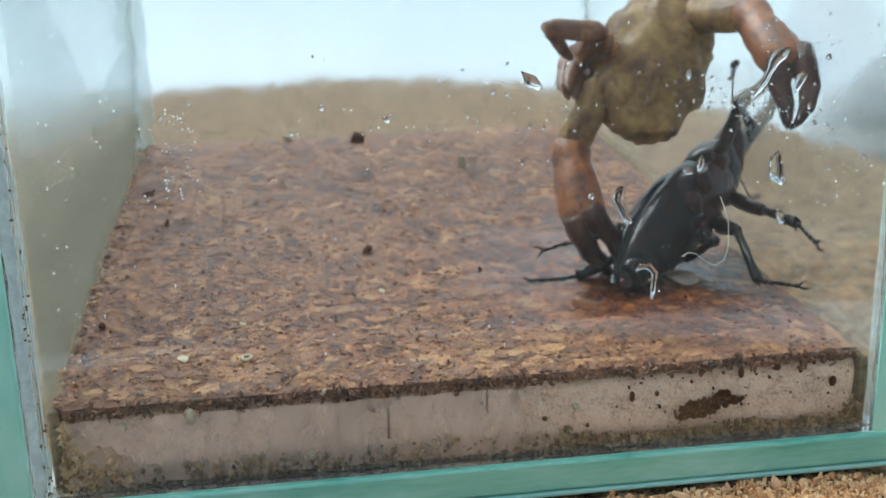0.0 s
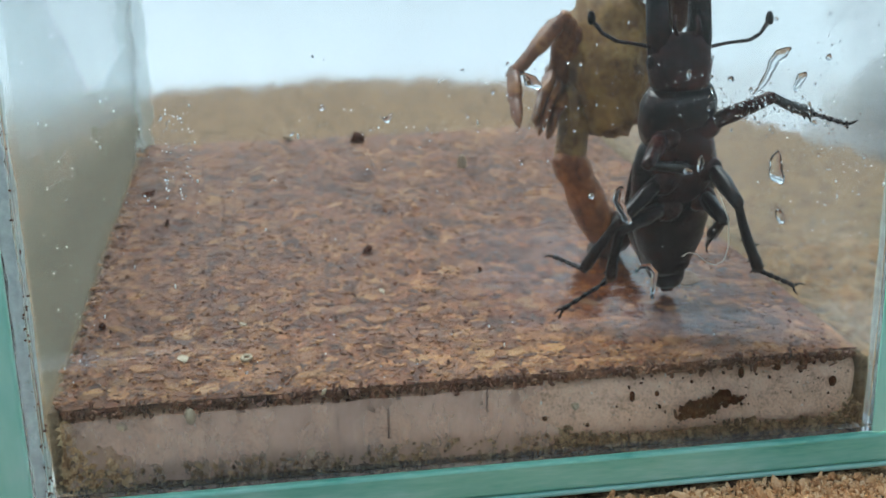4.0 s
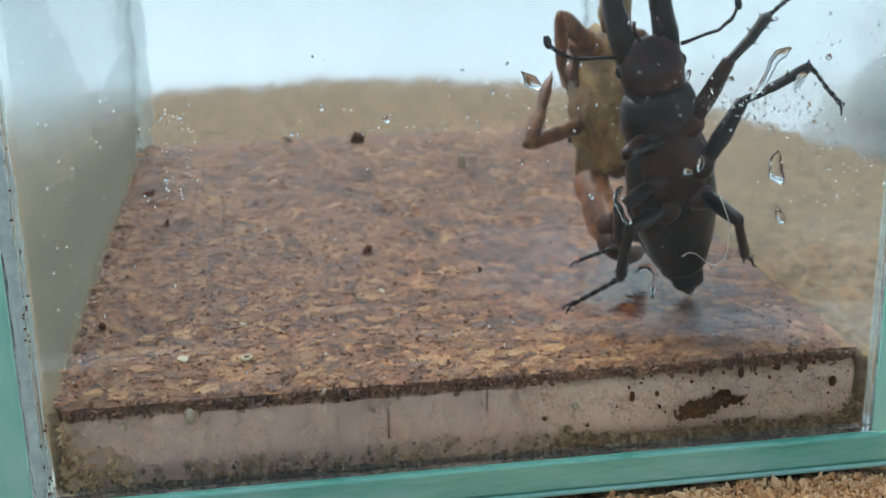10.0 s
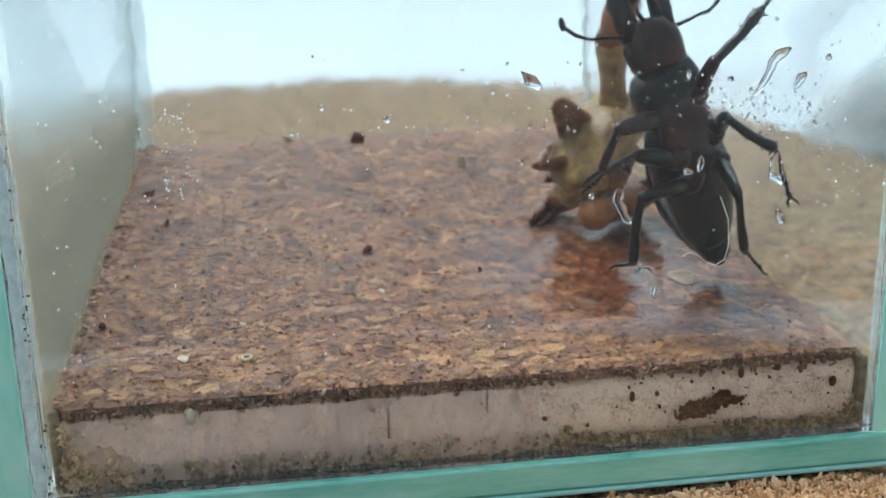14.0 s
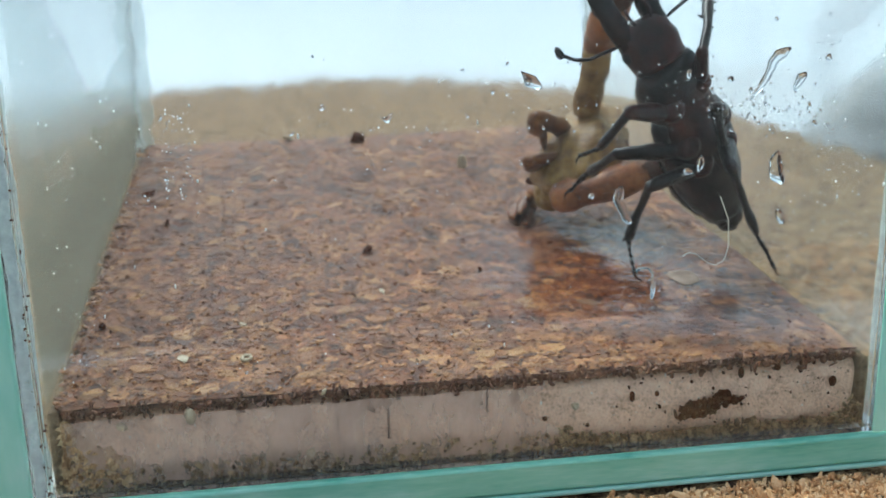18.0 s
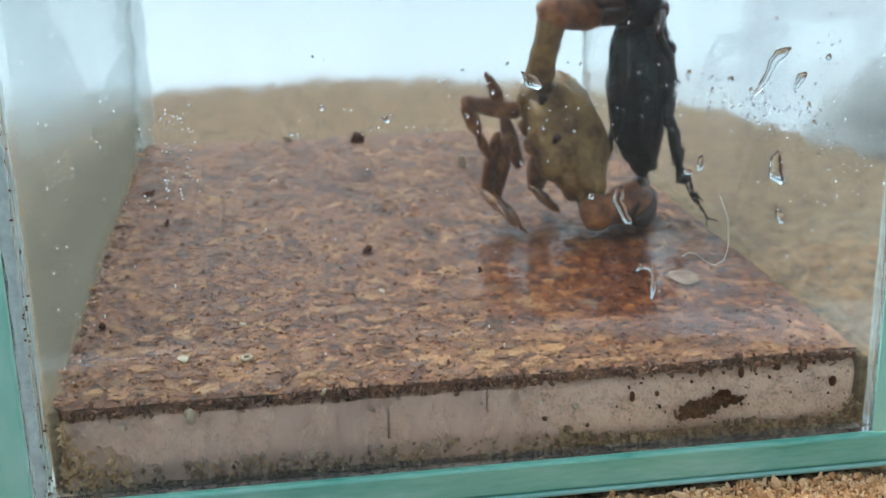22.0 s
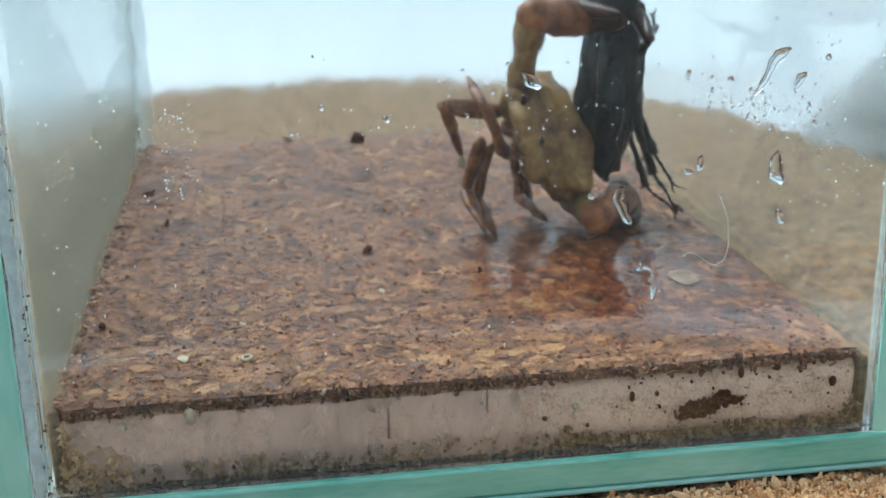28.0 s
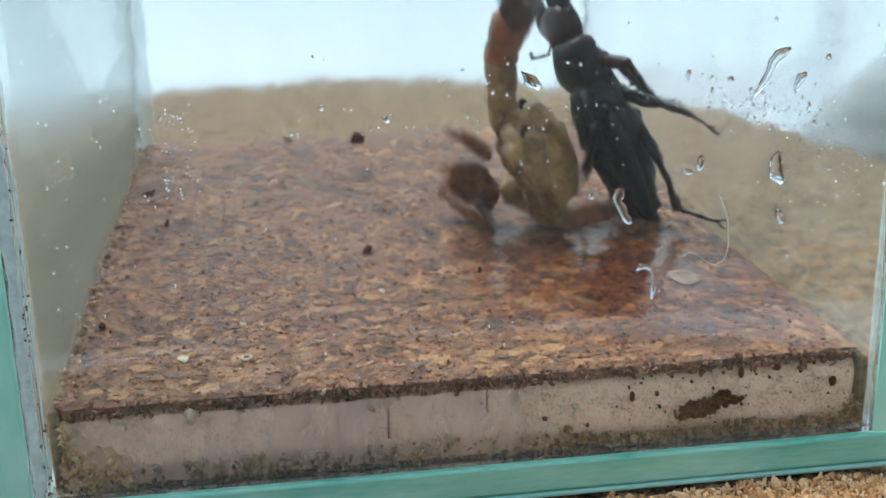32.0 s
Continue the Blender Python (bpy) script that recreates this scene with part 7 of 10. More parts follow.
    walk(limb["tarsus_B1"], [
        (0, pose(0.0000, 0.0000, 0.0150, -12, 11, -1)), (1, pose(0.0000, 0.0000, 0.0150, -12, 11, -1)), (2, pose(0.0000, 0.0000, 0.0150, -3, 0, 0)),
        (3, pose(0.0000, 0.0000, 0.0150, -4, -5, 0)), (6, pose(0.0000, 0.0000, 0.0150, 0, 3, 0)), (7, pose(0.0000, 0.0000, 0.0150, -2, 5, 0)),
        (8, pose(0.0000, 0.0000, 0.0150, -1, 4, 0)), (9, pose(0.0000, 0.0000, 0.0150, -4, 3, 0)), (10, pose(0.0000, 0.0000, 0.0150, -2, 1, 0)),
        (11, pose(0.0000, 0.0000, 0.0150, -30, -30, 8)), (12, pose(0.0000, 0.0000, 0.0150, -30, -30, 8)), (13, pose(0.0000, 0.0000, 0.0150, -30, -30, 8)),
        (14, pose(0.0000, 0.0000, 0.0150, -14, -13, 2)), (14.5, pose(0.0000, 0.0000, 0.0150, -14, -14, 2)), (16.5, pose(0.0000, 0.0000, 0.0150, 9, -26, -2)),
        (17, pose(0.0000, 0.0000, 0.0150, 10, -26, -2)), (18, pose(0.0000, 0.0000, 0.0150, -8, -12, 1)), (18.5, pose(0.0000, 0.0000, 0.0150, -16, 3, 0)),
        (19, pose(0.0000, 0.0000, 0.0150, -6, 7, 0)), (19.25, pose(0.0000, 0.0000, 0.0150, -66, 30, -20)), (19.5, pose(0.0000, 0.0000, 0.0150, -134, 24, -52)),
        (20, pose(0.0000, 0.0000, 0.0150, -134, 24, -54)), (20.5, pose(0.0000, 0.0000, 0.0150, -62, 27, -17)), (21, pose(0.0000, 0.0000, 0.0150, -3, -3, 0)),
        (22, pose(0.0000, 0.0000, 0.0150, -2, -3, 0)), (23, pose(0.0000, 0.0000, 0.0150, -2, -3, 0)), (24, pose(0.0000, 0.0000, 0.0150, -2, -3, 0)),
        (24.6, pose(0.0000, 0.0000, 0.0150, -15, 7, -1)), (25, pose(0.0000, 0.0000, 0.0150, 4, -2, 0)), (25.5, pose(0.0000, 0.0000, 0.0150, -3, -3, 0)),
        (27.5, pose(0.0000, 0.0000, 0.0150, 2, 6, 0)), (28, pose(0.0000, 0.0000, 0.0150, 2, 6, 0)), (28.6, pose(0.0000, 0.0000, 0.0150, 11, 1, 0)),
        (29, pose(0.0000, 0.0000, 0.0150, 11, 1, 0)), (30, pose(0.0000, 0.0000, 0.0150, 10, 0, 0)), (30.6, pose(0.0000, 0.0000, 0.0150, 4, 16, 1)),
        (31, pose(0.0000, 0.0000, 0.0150, 31, -11, -3)), (31.4, pose(0.0000, 0.0000, 0.0150, 4, 16, 1)), (31.5, pose(0.0000, 0.0000, 0.0150, 45, 29, 12)),
        (31.6, pose(0.0000, 0.0000, 0.0150, 92, 31, 32)), (32, pose(0.0000, 0.0000, 0.0150, 21, -2, 0)),
    ])
    walk(limb["femur_B2"], [
        (0, pose(-0.0058, -0.0040, 0.0320, 145, 26, 180)), (1, pose(-0.0058, -0.0040, 0.0320, 143, 28, 178)), (1.5, pose(-0.0058, -0.0040, 0.0320, 142, -21, -147)),
        (2, pose(-0.0058, -0.0040, 0.0320, 94, -53, -81)), (3, pose(-0.0058, -0.0040, 0.0320, 87, -53, -54)), (6, pose(-0.0058, -0.0040, 0.0320, 81, -54, -67)),
        (7, pose(-0.0058, -0.0040, 0.0320, 60, -53, -61)), (8, pose(-0.0058, -0.0040, 0.0320, 50, -49, -52)), (9, pose(-0.0058, -0.0040, 0.0320, 61, -40, -35)),
        (10, pose(-0.0058, -0.0040, 0.0320, 64, -39, -31)), (11, pose(-0.0058, -0.0040, 0.0320, 39, -25, -11)), (12, pose(-0.0058, -0.0040, 0.0320, 39, -22, -8)),
        (13, pose(-0.0058, -0.0040, 0.0320, 39, -27, -13)), (14, pose(-0.0058, -0.0040, 0.0320, 33, -40, -24)), (14.5, pose(-0.0058, -0.0040, 0.0320, 41, -49, -34)),
        (16.5, pose(-0.0058, -0.0040, 0.0320, 38, -38, -21)), (17, pose(-0.0058, -0.0040, 0.0320, 37, -37, -20)), (18, pose(-0.0058, -0.0040, 0.0320, -4, -73, -38)),
        (18.25, pose(-0.0058, -0.0040, 0.0320, 35, -71, -37)), (18.5, pose(-0.0058, -0.0040, 0.0320, 71, -70, -32)), (19, pose(-0.0058, -0.0040, 0.0320, 97, -72, -78)),
        (19.25, pose(-0.0058, -0.0040, 0.0320, 164, -46, -132)), (19.5, pose(-0.0058, -0.0040, 0.0320, -175, -9, -136)), (20, pose(-0.0058, -0.0040, 0.0320, -177, -9, -136)),
        (21, pose(-0.0058, -0.0040, 0.0320, 160, 0, -137)), (22, pose(-0.0058, -0.0040, 0.0320, 161, -1, -137)), (23, pose(-0.0058, -0.0040, 0.0320, 162, -2, -137)),
        (24, pose(-0.0058, -0.0040, 0.0320, 168, -9, -135)), (24.3, pose(-0.0058, -0.0040, 0.0320, 157, -50, -120)), (24.6, pose(-0.0058, -0.0040, 0.0320, 68, -73, -28)),
        (24.8, pose(-0.0058, -0.0040, 0.0320, 135, -64, -124)), (25, pose(-0.0058, -0.0040, 0.0320, 139, -40, -160)), (25.5, pose(-0.0058, -0.0040, 0.0320, 171, -16, -172)),
        (27.5, pose(-0.0058, -0.0040, 0.0320, 172, -9, -173)), (28, pose(-0.0058, -0.0040, 0.0320, 169, -9, -173)), (28.6, pose(-0.0058, -0.0040, 0.0320, 179, -8, -173)),
        (29, pose(-0.0058, -0.0040, 0.0320, 180, -9, -173)), (30, pose(-0.0058, -0.0040, 0.0320, 171, -39, -170)), (30.6, pose(-0.0058, -0.0040, 0.0320, -56, -79, 97)),
        (30.8, pose(-0.0058, -0.0040, 0.0320, -169, -45, -150)), (31, pose(-0.0058, -0.0040, 0.0320, -176, 5, -143)), (31.2, pose(-0.0058, -0.0040, 0.0320, -169, -45, -150)),
        (31.4, pose(-0.0058, -0.0040, 0.0320, -56, -79, 97)), (31.6, pose(-0.0058, -0.0040, 0.0320, -172, -40, -151)), (32, pose(-0.0058, -0.0040, 0.0320, 139, -61, -141)),
    ])
    walk(limb["tibia_B2"], [
        (0, pose(-0.0008, 0.0037, 0.0221, 130, -6, -180)), (1, pose(-0.0005, 0.0039, 0.0225, 133, 1, 171)), (2, pose(-0.0190, -0.0070, 0.0314, 148, -12, -178)),
        (3, pose(-0.0170, -0.0115, 0.0324, 155, -19, -173)), (6, pose(-0.0188, -0.0075, 0.0333, 175, -9, -176)), (7, pose(-0.0186, -0.0050, 0.0361, 164, 12, 180)),
        (8, pose(-0.0180, -0.0053, 0.0377, 167, 6, -178)), (9, pose(-0.0160, -0.0114, 0.0370, 161, 4, -178)), (10, pose(-0.0152, -0.0125, 0.0366, 155, 5, -178)),
        (11, pose(-0.0118, -0.0115, 0.0415, 172, -32, -167)), (12, pose(-0.0109, -0.0119, 0.0417, 171, -33, -167)), (13, pose(-0.0123, -0.0113, 0.0413, 167, -25, -168)),
        (14, pose(-0.0155, -0.0076, 0.0406, 123, -5, 177)), (14.5, pose(-0.0171, -0.0072, 0.0387, 122, -5, 177)), (16.5, pose(-0.0148, -0.0094, 0.0405, 140, -19, -167)),
        (17, pose(-0.0146, -0.0096, 0.0406, 139, -19, -167)), (18, pose(-0.0153, 0.0047, 0.0359, 129, -7, -179)), (18.5, pose(-0.0160, -0.0127, 0.0335, -161, -20, -175)),
        (19, pose(-0.0186, -0.0083, 0.0315, -139, 45, -140)), (19.25, pose(-0.0126, -0.0073, 0.0251, -174, 0, -161)), (19.5, pose(-0.0066, -0.0063, 0.0187, 157, -47, -153)),
        (20, pose(-0.0069, -0.0059, 0.0187, 154, -49, -152)), (21, pose(-0.0090, -0.0007, 0.0193, -165, -7, -157)), (22, pose(-0.0090, -0.0010, 0.0192, -166, -6, -157)),
        (23, pose(-0.0090, -0.0012, 0.0192, -167, -6, -157)), (24, pose(-0.0092, -0.0034, 0.0190, -166, -36, -165)), (24.6, pose(-0.0160, -0.0127, 0.0335, -167, -24, -161)),
        (25, pose(-0.0149, 0.0022, 0.0242, -150, 3, -150)), (25.5, pose(-0.0098, -0.0025, 0.0192, -162, -35, -168)), (27.5, pose(-0.0081, -0.0025, 0.0188, -144, -8, -153)),
        (28, pose(-0.0081, -0.0017, 0.0189, -143, -9, -154)), (28.6, pose(-0.0078, -0.0041, 0.0186, -137, -3, -149)), (29, pose(-0.0078, -0.0042, 0.0187, -138, -4, -149)),
        (30, pose(-0.0143, -0.0033, 0.0216, -86, 1, -137)), (30.3, pose(-0.0152, -0.0080, 0.0275, -126, -5, -157)), (30.6, pose(-0.0160, -0.0127, 0.0335, -163, -22, -170)),
        (31, pose(-0.0043, -0.0040, 0.0186, 150, -40, -167)), (31.4, pose(-0.0160, -0.0127, 0.0335, -163, -22, -170)), (31.6, pose(-0.0125, -0.0097, 0.0217, -127, 38, -131)),
        (32, pose(-0.0183, -0.0027, 0.0271, -119, 18, -164)),
    ])
    walk(limb["tarsus_B2"], [
        (0, pose(0.0000, 0.0000, 0.0150, 3, 1, 0)), (1, pose(0.0000, 0.0000, 0.0150, -13, 30, -3)), (2, pose(0.0000, 0.0000, 0.0150, -41, -8, 3)),
        (3, pose(0.0000, 0.0000, 0.0150, -51, -5, 2)), (6, pose(0.0000, 0.0000, 0.0150, -54, 12, -6)), (7, pose(0.0000, 0.0000, 0.0150, -27, 56, -14)),
        (8, pose(0.0000, 0.0000, 0.0150, -36, 54, -19)), (9, pose(0.0000, 0.0000, 0.0150, -33, 49, -15)), (10, pose(0.0000, 0.0000, 0.0150, -30, 45, -13)),
        (11, pose(0.0000, 0.0000, 0.0150, -8, 40, -3)), (12, pose(0.0000, 0.0000, 0.0150, -7, 41, -2)), (13, pose(0.0000, 0.0000, 0.0150, -2, 46, -1)),
        (14, pose(0.0000, 0.0000, 0.0150, 8, 8, 0)), (14.5, pose(0.0000, 0.0000, 0.0150, 8, 8, 1)), (16.5, pose(0.0000, 0.0000, 0.0150, 58, 25, 14)),
        (17, pose(0.0000, 0.0000, 0.0150, 58, 26, 14)), (18, pose(0.0000, 0.0000, 0.0150, 7, 12, 1)), (18.5, pose(0.0000, 0.0000, 0.0150, -8, -1, 0)),
        (19, pose(0.0000, 0.0000, 0.0150, -24, -13, 3)), (19.5, pose(0.0000, 0.0000, 0.0150, 26, -18, -4)), (20, pose(0.0000, 0.0000, 0.0150, 30, -15, -4)),
        (21, pose(0.0000, 0.0000, 0.0150, -15, 20, -3)), (22, pose(0.0000, 0.0000, 0.0150, -15, 19, -3)), (23, pose(0.0000, 0.0000, 0.0150, -14, 19, -2)),
        (24, pose(0.0000, 0.0000, 0.0150, -32, -12, 3)), (24.6, pose(0.0000, 0.0000, 0.0150, -8, -3, 0)), (24.8, pose(0.0000, 0.0000, 0.0150, -40, 31, -12)),
        (25, pose(0.0000, 0.0000, 0.0150, -97, 48, -54)), (25.25, pose(0.0000, 0.0000, 0.0150, -54, 26, -13)), (25.5, pose(0.0000, 0.0000, 0.0150, -35, -10, 3)),
        (27.5, pose(0.0000, 0.0000, 0.0150, -26, 27, -6)), (28, pose(0.0000, 0.0000, 0.0150, -26, 27, -6)), (28.6, pose(0.0000, 0.0000, 0.0150, 6, -20, -1)),
        (29, pose(0.0000, 0.0000, 0.0150, 7, -21, -1)), (30, pose(0.0000, 0.0000, 0.0150, -18, -12, 2)), (30.6, pose(0.0000, 0.0000, 0.0150, -8, -1, 0)),
        (31, pose(0.0000, 0.0000, 0.0150, 16, -20, -3)), (31.4, pose(0.0000, 0.0000, 0.0150, -8, -1, 0)), (31.6, pose(0.0000, 0.0000, 0.0150, 24, -6, -1)),
        (31.8, pose(0.0000, 0.0000, 0.0150, -15, 49, -7)), (32, pose(0.0000, 0.0000, 0.0150, -134, 56, -103)),
    ])
    walk(limb["femur_B3"], [
        (0, pose(-0.0045, -0.0045, 0.0255, 148, 28, 180)), (1, pose(-0.0045, -0.0045, 0.0255, 142, 27, -180)), (1.5, pose(-0.0045, -0.0045, 0.0255, 133, -15, -144)),
        (2, pose(-0.0045, -0.0045, 0.0255, 92, -38, -87)), (3, pose(-0.0045, -0.0045, 0.0255, 69, -33, -49)), (6, pose(-0.0045, -0.0045, 0.0255, 70, -35, -57)),
        (7, pose(-0.0045, -0.0045, 0.0255, 65, -33, -52)), (8, pose(-0.0045, -0.0045, 0.0255, 57, -31, -47)), (9, pose(-0.0045, -0.0045, 0.0255, 65, -27, -39)),
        (10, pose(-0.0045, -0.0045, 0.0255, 59, -25, -33)), (11, pose(-0.0045, -0.0045, 0.0255, 61, -28, -40)), (12, pose(-0.0045, -0.0045, 0.0255, 59, -26, -37)),
        (13, pose(-0.0045, -0.0045, 0.0255, 58, -27, -38)), (14, pose(-0.0045, -0.0045, 0.0255, 59, -37, -56)), (14.5, pose(-0.0045, -0.0045, 0.0255, 63, -40, -64)),
        (16.5, pose(-0.0045, -0.0045, 0.0255, 42, -22, -37)), (17, pose(-0.0045, -0.0045, 0.0255, 42, -21, -36)), (18, pose(-0.0045, -0.0045, 0.0255, 50, -40, -58)),
        (18.5, pose(-0.0045, -0.0045, 0.0255, 131, -40, -83)), (19, pose(-0.0045, -0.0045, 0.0255, 74, -43, -63)), (19.25, pose(-0.0045, -0.0045, 0.0255, 125, -36, -112)),
        (19.5, pose(-0.0045, -0.0045, 0.0255, 155, -7, -138)), (20, pose(-0.0045, -0.0045, 0.0255, 152, -7, -138)), (21, pose(-0.0045, -0.0045, 0.0255, 142, -6, -138)),
        (22, pose(-0.0045, -0.0045, 0.0255, 143, -7, -138)), (23, pose(-0.0045, -0.0045, 0.0255, 143, -7, -138)), (24, pose(-0.0045, -0.0045, 0.0255, 157, -6, -138)),
        (24.6, pose(-0.0045, -0.0045, 0.0255, 153, -56, -113)), (25, pose(-0.0045, -0.0045, 0.0255, 142, -9, -146)), (25.5, pose(-0.0045, -0.0045, 0.0255, 156, -9, -146)),
        (27.5, pose(-0.0045, -0.0045, 0.0255, 163, -11, -145)), (28, pose(-0.0045, -0.0045, 0.0255, 161, -10, -145)), (28.6, pose(-0.0045, -0.0045, 0.0255, 172, 0, -148)),
        (29, pose(-0.0045, -0.0045, 0.0255, 172, -1, -148)), (30, pose(-0.0045, -0.0045, 0.0255, -164, 14, -147)), (30.6, pose(-0.0045, -0.0045, 0.0255, -156, -57, -172)),
        (31, pose(-0.0045, -0.0045, 0.0255, -164, 12, -147)), (31.4, pose(-0.0045, -0.0045, 0.0255, -156, -57, -172)), (31.6, pose(-0.0045, -0.0045, 0.0255, -169, 0, -153)),
        (32, pose(-0.0045, -0.0045, 0.0255, 143, -24, -148)),
    ])
    walk(limb["tibia_B3"], [
        (0, pose(0.0012, 0.0032, 0.0146, 144, 0, -180)), (1, pose(0.0006, 0.0044, 0.0152, 143, -3, -178)), (2, pose(-0.0190, -0.0056, 0.0251, 173, -3, -178)),
        (3, pose(-0.0166, -0.0112, 0.0299, 169, 0, -179)), (6, pose(-0.0175, -0.0095, 0.0296, 172, -10, -177)), (7, pose(-0.0169, -0.0101, 0.0305, -179, -16, -177)),
        (8, pose(-0.0162, -0.0098, 0.0322, 171, -12, -177)), (9, pose(-0.0150, -0.0129, 0.0309, 162, -8, -178)), (10, pose(-0.0139, -0.0132, 0.0323, 164, -9, -177)),
        (11, pose(-0.0152, -0.0120, 0.0317, 156, -2, 180)), (12, pose(-0.0146, -0.0126, 0.0321, 154, -4, -179)), (13, pose(-0.0149, -0.0120, 0.0323, 156, -2, -180)),
        (14, pose(-0.0173, -0.0077, 0.0315, 169, -18, -175)), (14.5, pose(-0.0180, -0.0064, 0.0305, 172, -21, -174)), (16.5, pose(-0.0135, -0.0100, 0.0354, 156, 10, 177)),
        (17, pose(-0.0133, -0.0101, 0.0355, 156, 10, 177)), (18, pose(-0.0171, -0.0053, 0.0326, 153, -21, -169)), (18.5, pose(-0.0147, -0.0118, 0.0182, -167, -24, -168)),
        (19, pose(-0.0182, -0.0083, 0.0285, -134, 27, -141)), (19.5, pose(-0.0098, -0.0009, 0.0125, -170, -4, -157)), (20, pose(-0.0101, -0.0005, 0.0128, -171, -5, -158)),
        (21, pose(-0.0114, 0.0013, 0.0141, -164, -8, -158)), (22, pose(-0.0114, 0.0010, 0.0140, -164, -7, -158)), (23, pose(-0.0114, 0.0009, 0.0140, -165, -7, -158)),
        (24, pose(-0.0093, -0.0012, 0.0122, 178, -19, -159)), (24.6, pose(-0.0147, -0.0118, 0.0182, -171, -26, -160)), (25, pose(-0.0110, 0.0019, 0.0142, -140, -12, -153)),
        (25.5, pose(-0.0094, -0.0008, 0.0124, 177, -20, -156)), (27.5, pose(-0.0091, -0.0026, 0.0119, -133, -5, -150)), (28, pose(-0.0092, -0.0020, 0.0120, -131, -6, -150)),
        (28.6, pose(-0.0056, -0.0029, 0.0111, -126, 11, -129)), (29, pose(-0.0057, -0.0030, 0.0111, -126, 11, -129)), (30, pose(0.0005, -0.0060, 0.0120, -175, 10, -130)),
        (30.6, pose(-0.0147, -0.0118, 0.0182, 176, -27, -130)), (31, pose(0.0001, -0.0063, 0.0119, -165, 20, -126)), (31.4, pose(-0.0147, -0.0118, 0.0182, 176, -27, -130)),
        (31.6, pose(-0.0034, -0.0069, 0.0112, -177, 5, -131)), (32, pose(-0.0131, 0.0004, 0.0149, -159, 3, -131)),
    ])
    walk(limb["tarsus_B3"], [
        (0, pose(0.0000, 0.0000, 0.0155, -8, 19, -1)), (1, pose(0.0000, 0.0000, 0.0155, -10, 23, -2)), (2, pose(0.0000, 0.0000, 0.0155, -55, 53, -29)),
        (3, pose(0.0000, 0.0000, 0.0155, 2, 66, 1)), (6, pose(0.0000, 0.0000, 0.0155, 0, 61, 0)), (7, pose(0.0000, 0.0000, 0.0155, -33, 60, -20)),
        (8, pose(0.0000, 0.0000, 0.0155, -6, 66, -4)), (9, pose(0.0000, 0.0000, 0.0155, 16, 68, 11)), (10, pose(0.0000, 0.0000, 0.0155, 0, 70, 0)),
        (11, pose(0.0000, 0.0000, 0.0155, -24, 8, -2)), (12, pose(0.0000, 0.0000, 0.0155, -23, 5, -1)), (13, pose(0.0000, 0.0000, 0.0155, -23, 5, -1)),
        (14, pose(0.0000, 0.0000, 0.0155, -51, -18, 8)), (14.5, pose(0.0000, 0.0000, 0.0155, -51, -16, 8)), (16.5, pose(0.0000, 0.0000, 0.0155, -9, 21, -2)),
        (17, pose(0.0000, 0.0000, 0.0155, -9, 21, -2)), (17.5, pose(0.0000, 0.0000, 0.0155, 36, 45, 16)), (18, pose(0.0000, 0.0000, 0.0155, 102, 47, 57)),
        (18.25, pose(0.0000, 0.0000, 0.0155, 35, 33, 10)), (18.5, pose(0.0000, 0.0000, 0.0155, -5, -4, 0)), (18.75, pose(0.0000, 0.0000, 0.0155, -12, 50, -5)),
        (19, pose(0.0000, 0.0000, 0.0155, -156, 74, -149)), (19.5, pose(0.0000, 0.0000, 0.0155, -12, 41, -5)), (20, pose(0.0000, 0.0000, 0.0155, -13, 40, -5)),
        (21, pose(0.0000, 0.0000, 0.0155, -14, 24, -3)), (22, pose(0.0000, 0.0000, 0.0155, -14, 28, -4)), (23, pose(0.0000, 0.0000, 0.0155, -17, 30, -5)),
        (24, pose(0.0000, 0.0000, 0.0155, 9, 26, 2)), (24.6, pose(0.0000, 0.0000, 0.0155, -4, -4, 0)), (25, pose(0.0000, 0.0000, 0.0155, -67, 9, -6)),
        (25.5, pose(0.0000, 0.0000, 0.0155, 5, 28, 1)), (27.5, pose(0.0000, 0.0000, 0.0155, -41, 30, -12)), (28, pose(0.0000, 0.0000, 0.0155, -41, 31, -12)),
        (28.6, pose(0.0000, 0.0000, 0.0155, 22, 38, 8)), (29, pose(0.0000, 0.0000, 0.0155, 22, 38, 8)), (30, pose(0.0000, 0.0000, 0.0155, -45, 36, -15)),
        (30.6, pose(0.0000, 0.0000, 0.0155, -2, -6, 0)), (31, pose(0.0000, 0.0000, 0.0155, -66, 30, -20)), (31.4, pose(0.0000, 0.0000, 0.0155, -2, -6, 0)),
        (31.6, pose(0.0000, 0.0000, 0.0155, 11, 40, 4)), (32, pose(0.0000, 0.0000, 0.0155, -63, 48, -30)),
    ])
